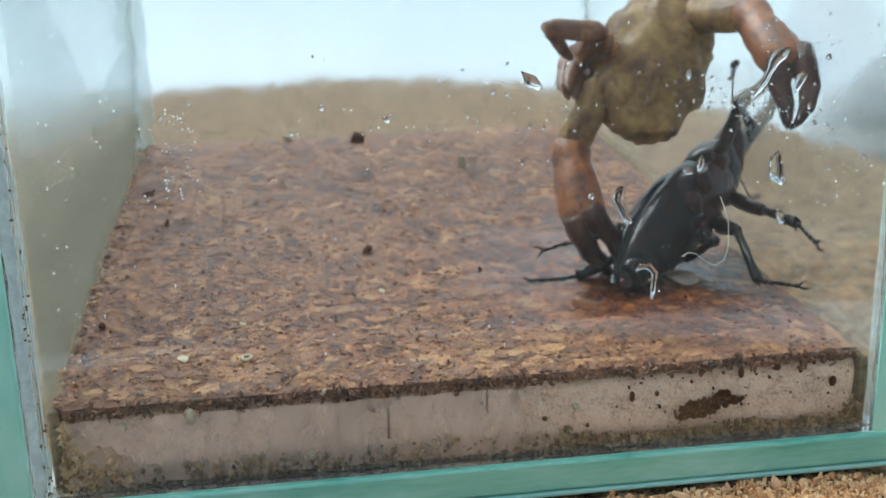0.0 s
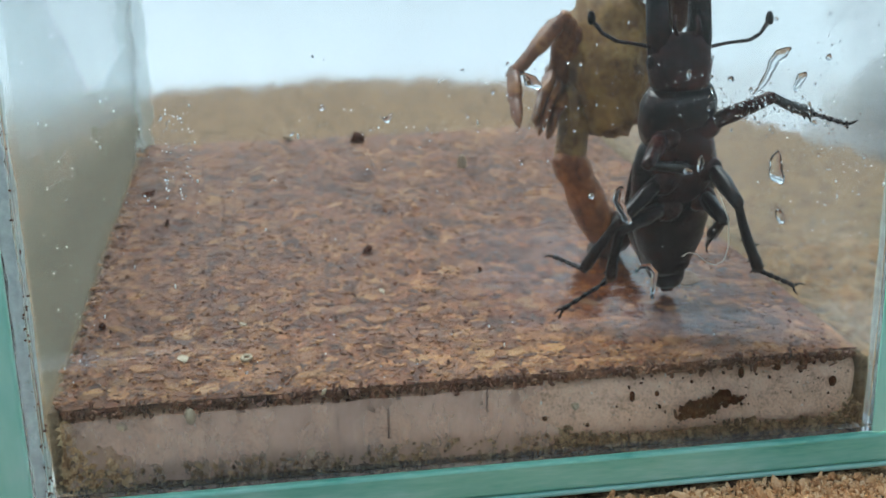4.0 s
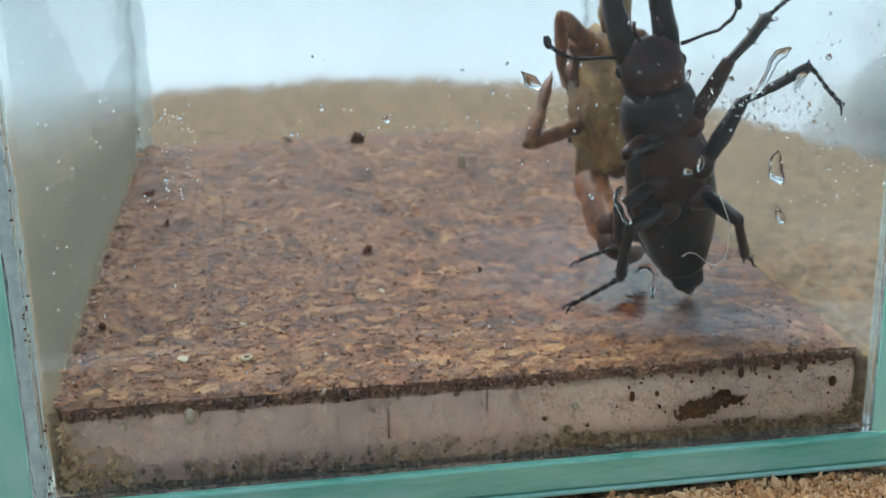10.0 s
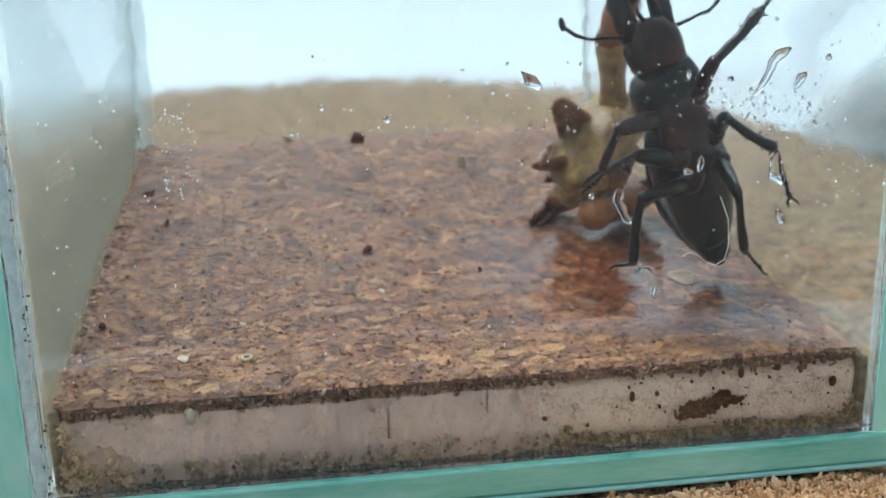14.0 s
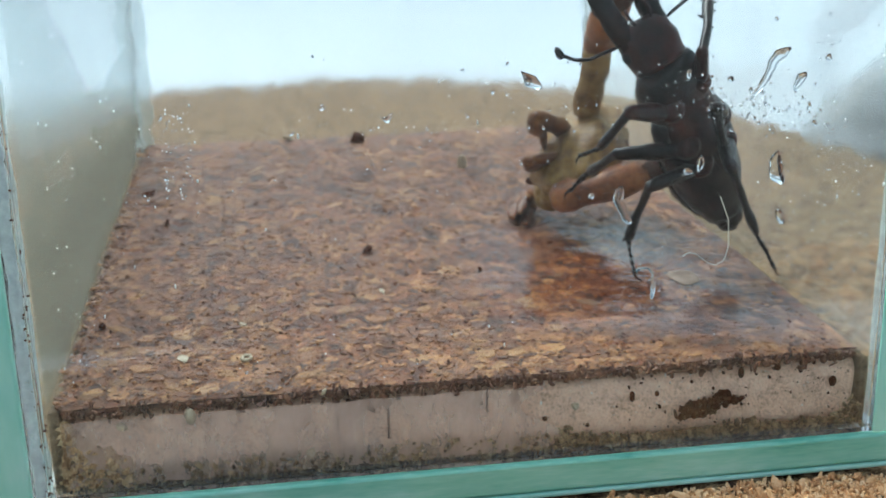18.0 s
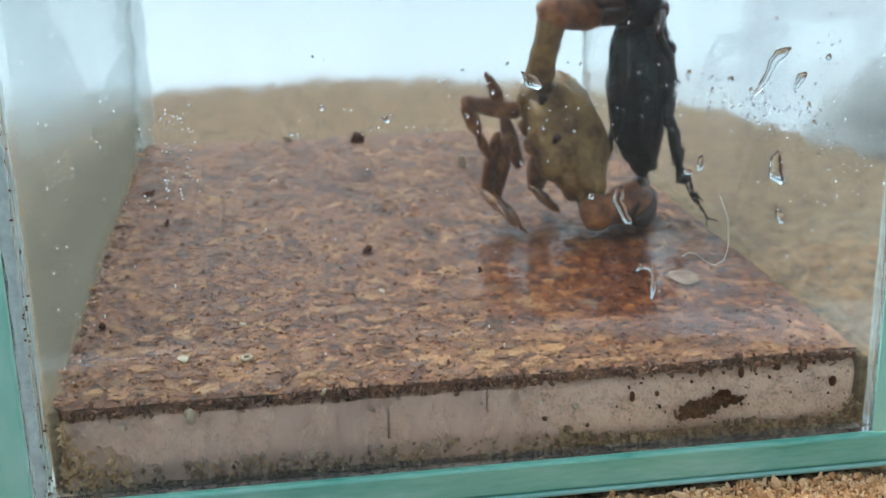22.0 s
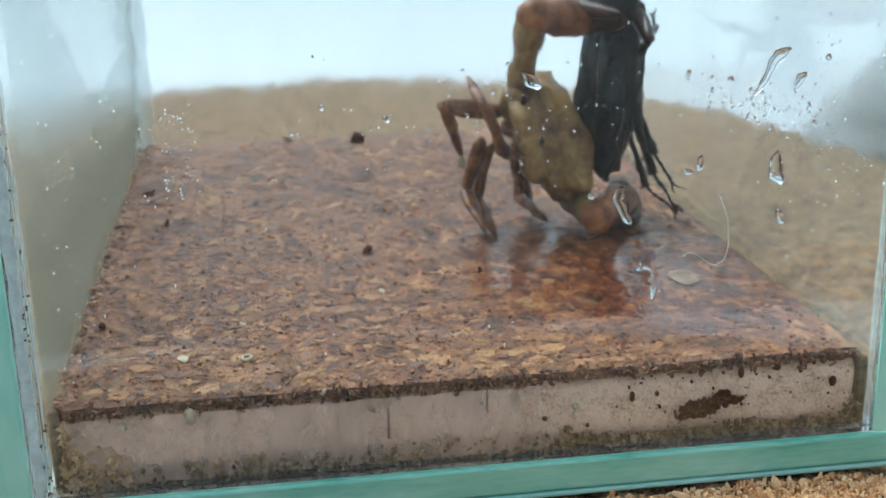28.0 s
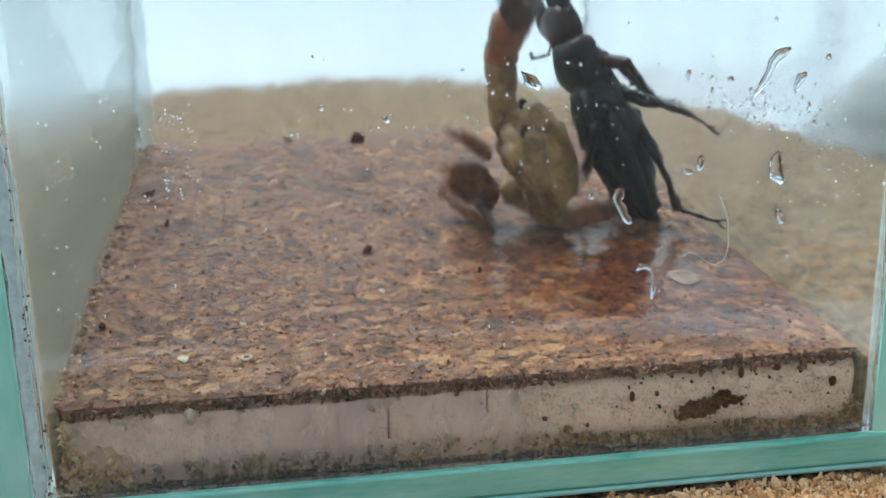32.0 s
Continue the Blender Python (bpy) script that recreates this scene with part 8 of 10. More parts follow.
    walk(crab, [
        (0, pose(0.1241, 0.0660, 0.0641, 34, -6, 152)), (1, pose(0.1191, 0.0670, 0.0648, 29, -2, 153)), (2, pose(0.1161, 0.0680, 0.0660, 16, 2, 154)),
        (3, pose(0.1135, 0.0693, 0.0659, 7, 13, 110)), (3.5, pose(0.1137, 0.0700, 0.0658, 6, 12, 110)), (5.5, pose(0.1176, 0.0600, 0.0672, 17, 29, 112)),
        (6, pose(0.1164, 0.0602, 0.0657, 15, 27, 111)), (7, pose(0.1169, 0.0607, 0.0659, 18, 28, 112)), (8, pose(0.1177, 0.0611, 0.0627, 14, 24, 111)),
        (9, pose(0.1157, 0.0616, 0.0592, 13, 27, 111)), (10, pose(0.1146, 0.0620, 0.0582, 14, 29, 112)), (11, pose(0.1162, 0.0850, 0.0459, 21, 39, 116)),
        (12, pose(0.1165, 0.0860, 0.0435, 24, 42, 117)), (13, pose(0.1157, 0.0870, 0.0441, 28, 44, 120)), (14, pose(0.1187, 0.0900, 0.0404, 61, 40, 138)),
        (14.5, pose(0.1203, 0.0907, 0.0423, 57, 39, 135)), (16.5, pose(0.1200, 0.0933, 0.0396, 64, 31, 137)), (17, pose(0.1199, 0.0940, 0.0387, 67, 32, 140)),
        (18, pose(0.1150, 0.0920, 0.0380, 67, 32, 141)), (18.25, pose(0.1137, 0.0925, 0.0388, 71, -20, 163)), (18.5, pose(0.1122, 0.0929, 0.0397, 31, -66, -145)),
        (19, pose(0.1081, 0.0938, 0.0434, 28, -64, -142)), (19.5, pose(0.1099, 0.0937, 0.0436, 40, -23, -140)), (20, pose(0.1098, 0.0936, 0.0437, 40, -23, -140)),
        (21, pose(0.1112, 0.0935, 0.0429, 43, -27, -144)), (22, pose(0.1112, 0.0933, 0.0429, 36, -23, -139)), (23, pose(0.1112, 0.0932, 0.0430, 36, -23, -139)),
        (24, pose(0.1109, 0.0930, 0.0430, 36, -23, -139)), (24.6, pose(0.1086, 0.0929, 0.0421, 51, -32, -151)), (25, pose(0.1057, 0.0929, 0.0411, 66, -37, -164)),
        (25.5, pose(0.1111, 0.0928, 0.0434, 38, -24, -140)), (27.5, pose(0.1082, 0.0925, 0.0433, 37, -21, -138)), (28, pose(0.1067, 0.0923, 0.0434, 37, -21, -137)),
        (28.6, pose(0.1042, 0.0922, 0.0371, 63, -48, -164)), (29, pose(0.1038, 0.0922, 0.0359, 68, -50, -170)), (30, pose(0.1005, 0.0920, 0.0370, 69, -48, -169)),
        (30.6, pose(0.1005, 0.0919, 0.0370, 69, -48, -169)), (31, pose(0.0984, 0.0919, 0.0456, -11, -75, -104)), (31.4, pose(0.0984, 0.0918, 0.0425, 60, -68, -166)),
        (31.75, pose(0.0983, 0.0917, 0.0425, 60, -68, -166)), (32, pose(0.1041, 0.0917, 0.0386, 52, -50, -157)),
    ])
    walk(limb["arm_U"], [
        (0, pose(-0.0066, 0.0028, 0.0118, 144, -80, 180)), (0.5, pose(-0.0064, 0.0031, 0.0123, 43, -79, -39)), (1, pose(-0.0062, 0.0034, 0.0128, 44, -62, 0)),
        (2, pose(-0.0088, -0.0003, 0.0139, 67, -66, -0)), (2.5, pose(-0.0068, -0.0009, 0.0148, 58, -20, 4)), (3, pose(-0.0048, -0.0015, 0.0157, 50, 26, 0)),
        (3.5, pose(-0.0046, -0.0017, 0.0158, 51, 27, -0)), (5.5, pose(-0.0066, 0.0073, 0.0132, 26, 6, 0)), (6, pose(-0.0067, 0.0058, 0.0139, 24, 2, 0)),
        (7, pose(-0.0068, 0.0066, 0.0135, 22, 2, 0)), (8, pose(-0.0057, 0.0061, 0.0142, 12, -10, 0)), (9, pose(-0.0070, 0.0046, 0.0142, -9, -40, -0)),
        (10, pose(-0.0078, 0.0040, 0.0140, -23, -53, -0)), (11, pose(-0.0078, 0.0064, 0.0100, -25, -61, 0)), (12, pose(-0.0089, 0.0070, 0.0098, -26, -64, 0)),
        (13, pose(-0.0091, 0.0063, 0.0088, -23, -68, 0)), (14, pose(-0.0090, 0.0040, 0.0053, -43, -48, -0)), (14.5, pose(-0.0054, 0.0067, 0.0036, -44, -84, -0)),
        (16.5, pose(-0.0089, 0.0016, 0.0065, -56, -35, 0)), (17, pose(-0.0089, 0.0031, 0.0058, -53, -42, -0)), (18, pose(-0.0074, 0.0086, 0.0045, -43, -68, 0)),
        (18.25, pose(0.0009, 0.0049, 0.0038, -30, 9, -12)), (18.5, pose(0.0091, 0.0013, 0.0030, -14, 85, 0)), (19, pose(0.0083, -0.0039, 0.0007, -19, 77, 0)),
        (19.5, pose(0.0099, 0.0051, 0.0117, -57, 49, -0)), (20, pose(0.0099, 0.0051, 0.0117, -57, 49, -0)), (21, pose(0.0115, 0.0044, 0.0104, -47, 31, 0)),
        (22, pose(0.0103, 0.0037, 0.0123, -47, 39, -0)), (23, pose(0.0098, 0.0046, 0.0125, -49, 44, 0)), (24, pose(0.0097, 0.0046, 0.0125, -49, 44, -0)),
        (24.6, pose(0.0109, 0.0044, 0.0071, -49, 49, -0)), (25, pose(0.0099, 0.0033, 0.0032, -50, 67, 0)), (25.5, pose(0.0100, 0.0047, 0.0117, -49, 47, -0)),
        (27.5, pose(0.0095, 0.0045, 0.0127, -43, 55, 0)), (28, pose(0.0099, 0.0039, 0.0126, -48, 51, -0)), (28.6, pose(0.0085, 0.0007, 0.0018, -41, 54, -0)),
        (29, pose(0.0092, 0.0015, 0.0015, -41, 60, -0)), (30, pose(0.0082, 0.0037, 0.0019, 135, 82, -180)), (30.6, pose(0.0082, 0.0037, 0.0019, 135, 82, 180)),
        (31, pose(0.0063, -0.0001, 0.0018, 173, 60, 180)), (31.4, pose(0.0118, -0.0029, 0.0002, 163, 47, 180)), (31.75, pose(0.0118, -0.0029, 0.0002, 163, 47, 180)),
        (32, pose(0.0119, -0.0025, 0.0024, -25, 54, 0)),
    ])
    walk(limb["palm_U"], [
        (0, pose(-0.0197, 0.0126, 0.0094, 153, -38, -180)), (0.5, pose(-0.0181, 0.0022, 0.0139, -157, -11, 168)), (1, pose(-0.0166, -0.0082, 0.0183, -112, 16, -180)),
        (1.5, pose(-0.0156, -0.0118, 0.0174, -167, -9, 165)), (2, pose(-0.0146, -0.0155, 0.0165, 133, -36, -180)), (3, pose(-0.0001, -0.0142, 0.0252, 160, -61, -180)),
        (3.5, pose(0.0001, -0.0144, 0.0251, 160, -62, 180)), (5.5, pose(-0.0051, 0.0001, 0.0280, 168, -51, 180)), (6, pose(-0.0061, -0.0008, 0.0290, 167, -53, 180)),
        (7, pose(-0.0064, 0.0004, 0.0288, 168, -51, -180)), (8, pose(-0.0085, 0.0027, 0.0301, 166, -56, -180)), (8.25, pose(-0.0108, 0.0038, 0.0293, 68, -70, -74)),
        (8.5, pose(-0.0130, 0.0050, 0.0284, 35, -34, -33)), (8.75, pose(-0.0152, 0.0061, 0.0276, 33, 7, -19)), (9, pose(-0.0175, 0.0072, 0.0267, 44, 47, 0)),
        (10, pose(-0.0199, 0.0105, 0.0231, 34, 40, -0)), (11, pose(-0.0208, 0.0135, 0.0173, 19, 10, 0)), (12, pose(-0.0221, 0.0142, 0.0164, 14, 3, -0)),
        (13, pose(-0.0231, 0.0128, 0.0144, 16, 3, -0)), (13.5, pose(-0.0206, 0.0141, 0.0139, 16, -58, -24)), (14, pose(-0.0180, 0.0153, 0.0134, 155, -57, -180)),
        (14.25, pose(-0.0176, 0.0168, 0.0091, 5, -61, -18)), (14.5, pose(-0.0171, 0.0182, 0.0048, 4, -0, -0)), (15.5, pose(-0.0157, 0.0168, 0.0095, 4, -59, -15)),
        (16.5, pose(-0.0142, 0.0153, 0.0141, 157, -60, 180)), (17, pose(-0.0156, 0.0163, 0.0131, 159, -57, 180)), (18, pose(-0.0186, 0.0198, 0.0091, 151, -54, -180)),
        (18.25, pose(0.0032, 0.0125, 0.0067, -0, -60, -18)), (18.5, pose(0.0250, 0.0053, 0.0043, -2, 4, 0)), (19, pose(0.0235, 0.0014, 0.0043, 2, 2, -0)),
        (19.5, pose(0.0167, 0.0189, 0.0177, -14, -74, 0)), (20, pose(0.0167, 0.0189, 0.0176, -14, -74, -0)), (21, pose(0.0172, 0.0165, 0.0201, -7, -61, 0)),
        (22, pose(0.0174, 0.0158, 0.0211, -6, -71, 0)), (23, pose(0.0173, 0.0171, 0.0202, -6, -72, 0)), (24, pose(0.0174, 0.0170, 0.0203, -7, -72, 0)),
        (24.6, pose(0.0191, 0.0168, 0.0142, -10, -45, -0)), (24.7, pose(0.0193, 0.0166, 0.0125, 62, -81, -76)), (24.8, pose(0.0194, 0.0163, 0.0107, 143, -46, -162)),
        (24.9, pose(0.0196, 0.0161, 0.0090, 147, -3, -171)), (25, pose(0.0197, 0.0159, 0.0073, 144, 39, -180)), (25.25, pose(0.0188, 0.0165, 0.0132, 151, -34, -167)),
        (25.5, pose(0.0180, 0.0171, 0.0191, -8, -71, 0)), (27.5, pose(0.0195, 0.0158, 0.0195, -8, -84, 0)), (28, pose(0.0184, 0.0163, 0.0195, -12, -80, -0)),
        (28.3, pose(0.0185, 0.0139, 0.0143, 147, -26, -167)), (28.6, pose(0.0186, 0.0115, 0.0090, 137, 47, -180)), (29, pose(0.0199, 0.0124, 0.0077, 139, 42, -180)),
        (29.5, pose(0.0198, 0.0139, 0.0040, -23, 72, 13)), (30, pose(0.0197, 0.0154, 0.0003, -29, 8, -0)), (30.6, pose(0.0197, 0.0154, 0.0003, -29, 8, 0)),
        (31, pose(0.0205, 0.0018, -0.0064, -2, -1, 0)), (31.4, pose(0.0233, 0.0020, -0.0105, -19, 6, 0)), (31.75, pose(0.0233, 0.0020, -0.0106, -19, 6, 0)),
        (31.88, pose(0.0236, 0.0033, 0.0003, -17, 65, 13)), (32, pose(0.0240, 0.0045, 0.0112, 142, 55, 180)),
    ])
    walk(limb["fingers_U"], [
        (0, pose(-0.0000, 0.0000, 0.0205, 17, -23, -12)), (0.5, pose(-0.0000, 0.0000, 0.0205, -28, -1, -15)), (1, pose(0.0000, 0.0000, 0.0205, -76, 12, -32)),
        (1.25, pose(0.0000, 0.0000, 0.0205, -34, 4, -19)), (1.5, pose(0.0000, 0.0000, 0.0205, 6, -11, -15)), (1.75, pose(0.0000, 0.0000, 0.0205, 48, -25, -22)),
        (2, pose(0.0000, 0.0000, 0.0205, 96, -30, -38)), (3, pose(-0.0000, 0.0000, 0.0205, 133, -69, -107)), (3.5, pose(0.0000, 0.0000, 0.0205, 131, -69, -107)),
        (5.5, pose(-0.0000, 0.0000, 0.0205, -164, -62, -156)), (6, pose(0.0000, 0.0000, 0.0205, -168, -62, -154)), (7, pose(0.0000, 0.0000, 0.0205, -164, -62, -157)),
        (8, pose(0.0000, -0.0000, 0.0205, -169, -62, -153)), (9, pose(-0.0000, -0.0000, 0.0205, -138, 16, -164)), (10, pose(0.0000, 0.0000, 0.0205, -154, 6, -176)),
        (10.5, pose(0.0000, 0.0000, 0.0205, -161, -34, 160)), (11, pose(-0.0000, 0.0000, 0.0205, -129, -71, 107)), (12, pose(0.0000, 0.0000, 0.0205, -121, -75, 98)),
        (13, pose(0.0000, 0.0000, 0.0205, -134, -73, 107)), (13.5, pose(0.0000, 0.0000, 0.0205, 173, -12, 151)), (14, pose(0.0000, 0.0000, 0.0205, 149, 54, 140)),
        (14.25, pose(0.0000, 0.0000, 0.0205, 168, 1, 163)), (14.5, pose(0.0000, 0.0000, 0.0205, 169, -55, 175)), (15.5, pose(-0.0000, -0.0000, 0.0205, 161, 2, 168)),
        (16.5, pose(-0.0000, -0.0000, 0.0205, 136, 55, 143)), (17, pose(0.0000, 0.0000, 0.0205, 137, 56, 146)), (18, pose(0.0000, -0.0000, 0.0205, 141, 50, 138)),
        (18.5, pose(0.0000, 0.0000, 0.0205, 137, 39, 178)), (19, pose(-0.0000, 0.0000, 0.0205, 143, 53, -177)), (19.25, pose(-0.0000, 0.0000, 0.0205, 136, 5, -176)),
        (19.5, pose(-0.0000, 0.0000, 0.0205, 126, -42, -167)), (20, pose(0.0000, -0.0000, 0.0205, 126, -42, -167)), (21, pose(0.0000, 0.0000, 0.0205, 129, -33, -176)),
        (22, pose(0.0000, 0.0000, 0.0205, 127, -32, -176)), (23, pose(-0.0000, 0.0000, 0.0205, 131, -30, -176)), (24, pose(-0.0000, 0.0000, 0.0205, 129, -31, -176)),
        (24.6, pose(-0.0000, 0.0000, 0.0205, 129, -15, -177)), (25, pose(-0.0000, -0.0000, 0.0205, 122, -7, -175)), (25.5, pose(0.0000, -0.0000, 0.0205, 131, -34, -175)),
        (27.5, pose(0.0000, -0.0000, 0.0205, 109, -41, -173)), (28, pose(0.0000, -0.0000, 0.0205, 116, -50, -165)), (28.6, pose(0.0000, -0.0000, 0.0205, 111, -28, -151)),
        (29, pose(0.0000, 0.0000, 0.0205, 111, -28, -152)), (30, pose(0.0000, -0.0000, 0.0205, 113, 38, 155)), (30.6, pose(0.0000, 0.0000, 0.0205, 113, 38, 155)),
        (31, pose(0.0000, 0.0000, 0.0205, 158, 51, 178)), (31.4, pose(-0.0000, -0.0000, 0.0205, 128, 36, 165)), (31.75, pose(0.0000, 0.0000, 0.0205, 128, 36, 165)),
        (32, pose(0.0000, 0.0000, 0.0205, 119, -31, -153)),
    ])
    walk(limb["arm_V"], [
        (0, pose(0.0093, 0.0018, -0.0068, -173, 16, -180)), (1, pose(0.0078, -0.0000, -0.0083, -170, 17, -180)), (2, pose(0.0078, 0.0010, -0.0099, -180, 7, 180)),
        (3, pose(0.0039, 0.0056, -0.0071, 174, 4, 180)), (3.5, pose(0.0038, 0.0057, -0.0071, 174, 3, 180)), (5.5, pose(0.0046, 0.0041, -0.0053, -179, 21, -180)),
        (6, pose(0.0037, 0.0043, -0.0040, -177, 17, 180)), (7, pose(0.0038, 0.0046, -0.0039, -177, 20, 180)), (8, pose(0.0030, 0.0052, -0.0028, -178, 14, -180)),
        (9, pose(0.0024, 0.0045, -0.0017, -179, 16, 180)), (10, pose(0.0024, 0.0038, -0.0020, -178, 18, 180)), (11, pose(-0.0010, 0.0063, 0.0029, -171, 19, -180)),
        (12, pose(-0.0017, 0.0063, 0.0031, -171, 25, -180)), (13, pose(-0.0022, 0.0035, 0.0025, -168, 34, 180)), (14, pose(0.0049, -0.0044, -0.0029, -178, -8, -180)),
        (14.5, pose(0.0070, -0.0045, -0.0046, -176, -13, -180)), (16.5, pose(0.0086, -0.0021, -0.0063, 171, -25, 180)), (17, pose(0.0083, -0.0019, -0.0054, 172, -22, 180)),
        (18, pose(0.0048, -0.0037, -0.0030, 167, -19, 180)), (18.5, pose(-0.0080, -0.0024, -0.0033, 149, 19, 180)), (19, pose(-0.0076, -0.0058, -0.0053, 104, 43, 180)),
        (19.25, pose(-0.0079, -0.0050, -0.0075, 145, -15, -150)), (19.5, pose(-0.0082, -0.0041, -0.0096, -158, -76, 180)), (20, pose(-0.0082, -0.0041, -0.0096, -158, -77, -180)),
        (20.5, pose(-0.0087, -0.0042, -0.0091, 177, -25, -169)), (21, pose(-0.0092, -0.0042, -0.0087, 161, 26, -180)), (22, pose(-0.0084, -0.0037, -0.0106, 160, 37, -180)),
        (23, pose(-0.0085, -0.0037, -0.0105, 160, 37, 180)), (24, pose(-0.0086, -0.0036, -0.0106, 160, 37, 180)), (24.6, pose(-0.0038, -0.0090, -0.0055, 133, -8, 180)),
        (25, pose(-0.0060, -0.0073, -0.0032, 141, -19, -180)), (25.5, pose(-0.0089, -0.0041, -0.0104, 161, 35, -180)), (27.5, pose(-0.0085, -0.0054, -0.0123, 151, 34, 180)),
        (28, pose(-0.0095, -0.0045, -0.0126, 151, 34, -180)), (28.6, pose(-0.0028, -0.0103, -0.0034, 139, -13, 180)), (29, pose(-0.0025, -0.0095, -0.0026, 140, -16, -180)),
        (30, pose(-0.0006, -0.0088, -0.0021, 153, 6, 180)), (30.6, pose(-0.0006, -0.0088, -0.0021, 153, 6, 180)), (31, pose(-0.0027, -0.0024, -0.0020, 148, 70, 180)),
        (31.4, pose(-0.0036, 0.0045, 0.0010, 128, 2, -180)), (31.75, pose(-0.0036, 0.0045, 0.0010, 129, 2, -180)), (32, pose(-0.0016, -0.0094, -0.0038, 157, -71, -180)),
    ])
    walk(limb["palm_V"], [
        (0, pose(0.0137, -0.0001, -0.0225, 168, -27, -180)), (1, pose(0.0124, -0.0029, -0.0239, 159, -30, -180)), (2, pose(0.0098, 0.0010, -0.0263, -134, -20, 180)),
        (3, pose(0.0050, 0.0072, -0.0235, -142, 16, -180)), (3.5, pose(0.0047, 0.0074, -0.0235, -143, 14, 180)), (5.5, pose(0.0104, 0.0036, -0.0208, 179, -29, 180)),
        (6, pose(0.0086, 0.0036, -0.0198, 174, -31, 180)), (7, pose(0.0093, 0.0039, -0.0194, 178, -27, -180)), (8, pose(0.0069, 0.0048, -0.0189, 176, -35, -180)),
        (9, pose(0.0069, 0.0041, -0.0176, 174, -36, -180)), (10, pose(0.0074, 0.0031, -0.0177, 171, -39, 180)), (11, pose(0.0044, 0.0037, -0.0125, 167, -24, 180)),
        (12, pose(0.0053, 0.0038, -0.0116, 171, -24, 180)), (13, pose(0.0068, 0.0001, -0.0109, 172, -20, 180)), (13.5, pose(0.0048, -0.0025, -0.0150, 79, -71, -66)),
        (14, pose(0.0027, -0.0051, -0.0192, 35, -4, 0)), (14.5, pose(0.0032, -0.0056, -0.0206, 34, 2, 0)), (16.5, pose(0.0018, 0.0005, -0.0211, 32, 3, 0)),
        (17, pose(0.0022, 0.0002, -0.0206, 32, 2, -0)), (18, pose(-0.0005, 0.0000, -0.0182, 24, -59, 0)), (18.5, pose(-0.0034, 0.0061, -0.0167, -34, -15, 0)),
        (19, pose(-0.0049, 0.0102, -0.0082, -28, -12, 0)), (19.25, pose(-0.0140, -0.0001, -0.0107, -28, 56, 11)), (19.5, pose(-0.0231, -0.0103, -0.0132, 134, 55, -180)),
        (20, pose(-0.0231, -0.0104, -0.0132, 134, 55, 180)), (20.25, pose(-0.0179, -0.0075, -0.0156, 141, 12, -169)), (20.5, pose(-0.0127, -0.0046, -0.0179, 141, -31, -162)),
        (20.75, pose(-0.0075, -0.0018, -0.0203, 124, -72, -140)), (21, pose(-0.0023, 0.0011, -0.0227, -13, -61, 0)), (22, pose(0.0009, 0.0019, -0.0229, -13, -71, 0)),
        (23, pose(0.0009, 0.0019, -0.0229, -13, -71, -0)), (24, pose(0.0008, 0.0020, -0.0230, -13, -72, 0)), (24.6, pose(-0.0053, 0.0031, -0.0166, -21, -42, -0)),
        (25, pose(-0.0101, 0.0032, -0.0153, -26, -34, 0)), (25.5, pose(-0.0000, 0.0012, -0.0232, -13, -69, 0)), (27.5, pose(-0.0006, 0.0027, -0.0243, -2, -65, 0)),
        (28, pose(-0.0016, 0.0036, -0.0246, -2, -65, 0)), (28.6, pose(-0.0056, 0.0006, -0.0154, -41, -28, 0)), (29, pose(-0.0060, 0.0012, -0.0148, -43, -24, 0)),
        (30, pose(0.0009, -0.0014, -0.0167, -33, -42, 0)), (30.6, pose(0.0009, -0.0014, -0.0167, -33, -42, -0)), (31, pose(0.0105, 0.0063, -0.0067, -20, -14, -0)),
        (31.4, pose(-0.0033, 0.0174, -0.0092, -28, -23, 0)), (31.75, pose(-0.0033, 0.0174, -0.0092, -28, -23, 0)), (32, pose(-0.0160, -0.0029, -0.0086, -29, -48, 0)),
    ])
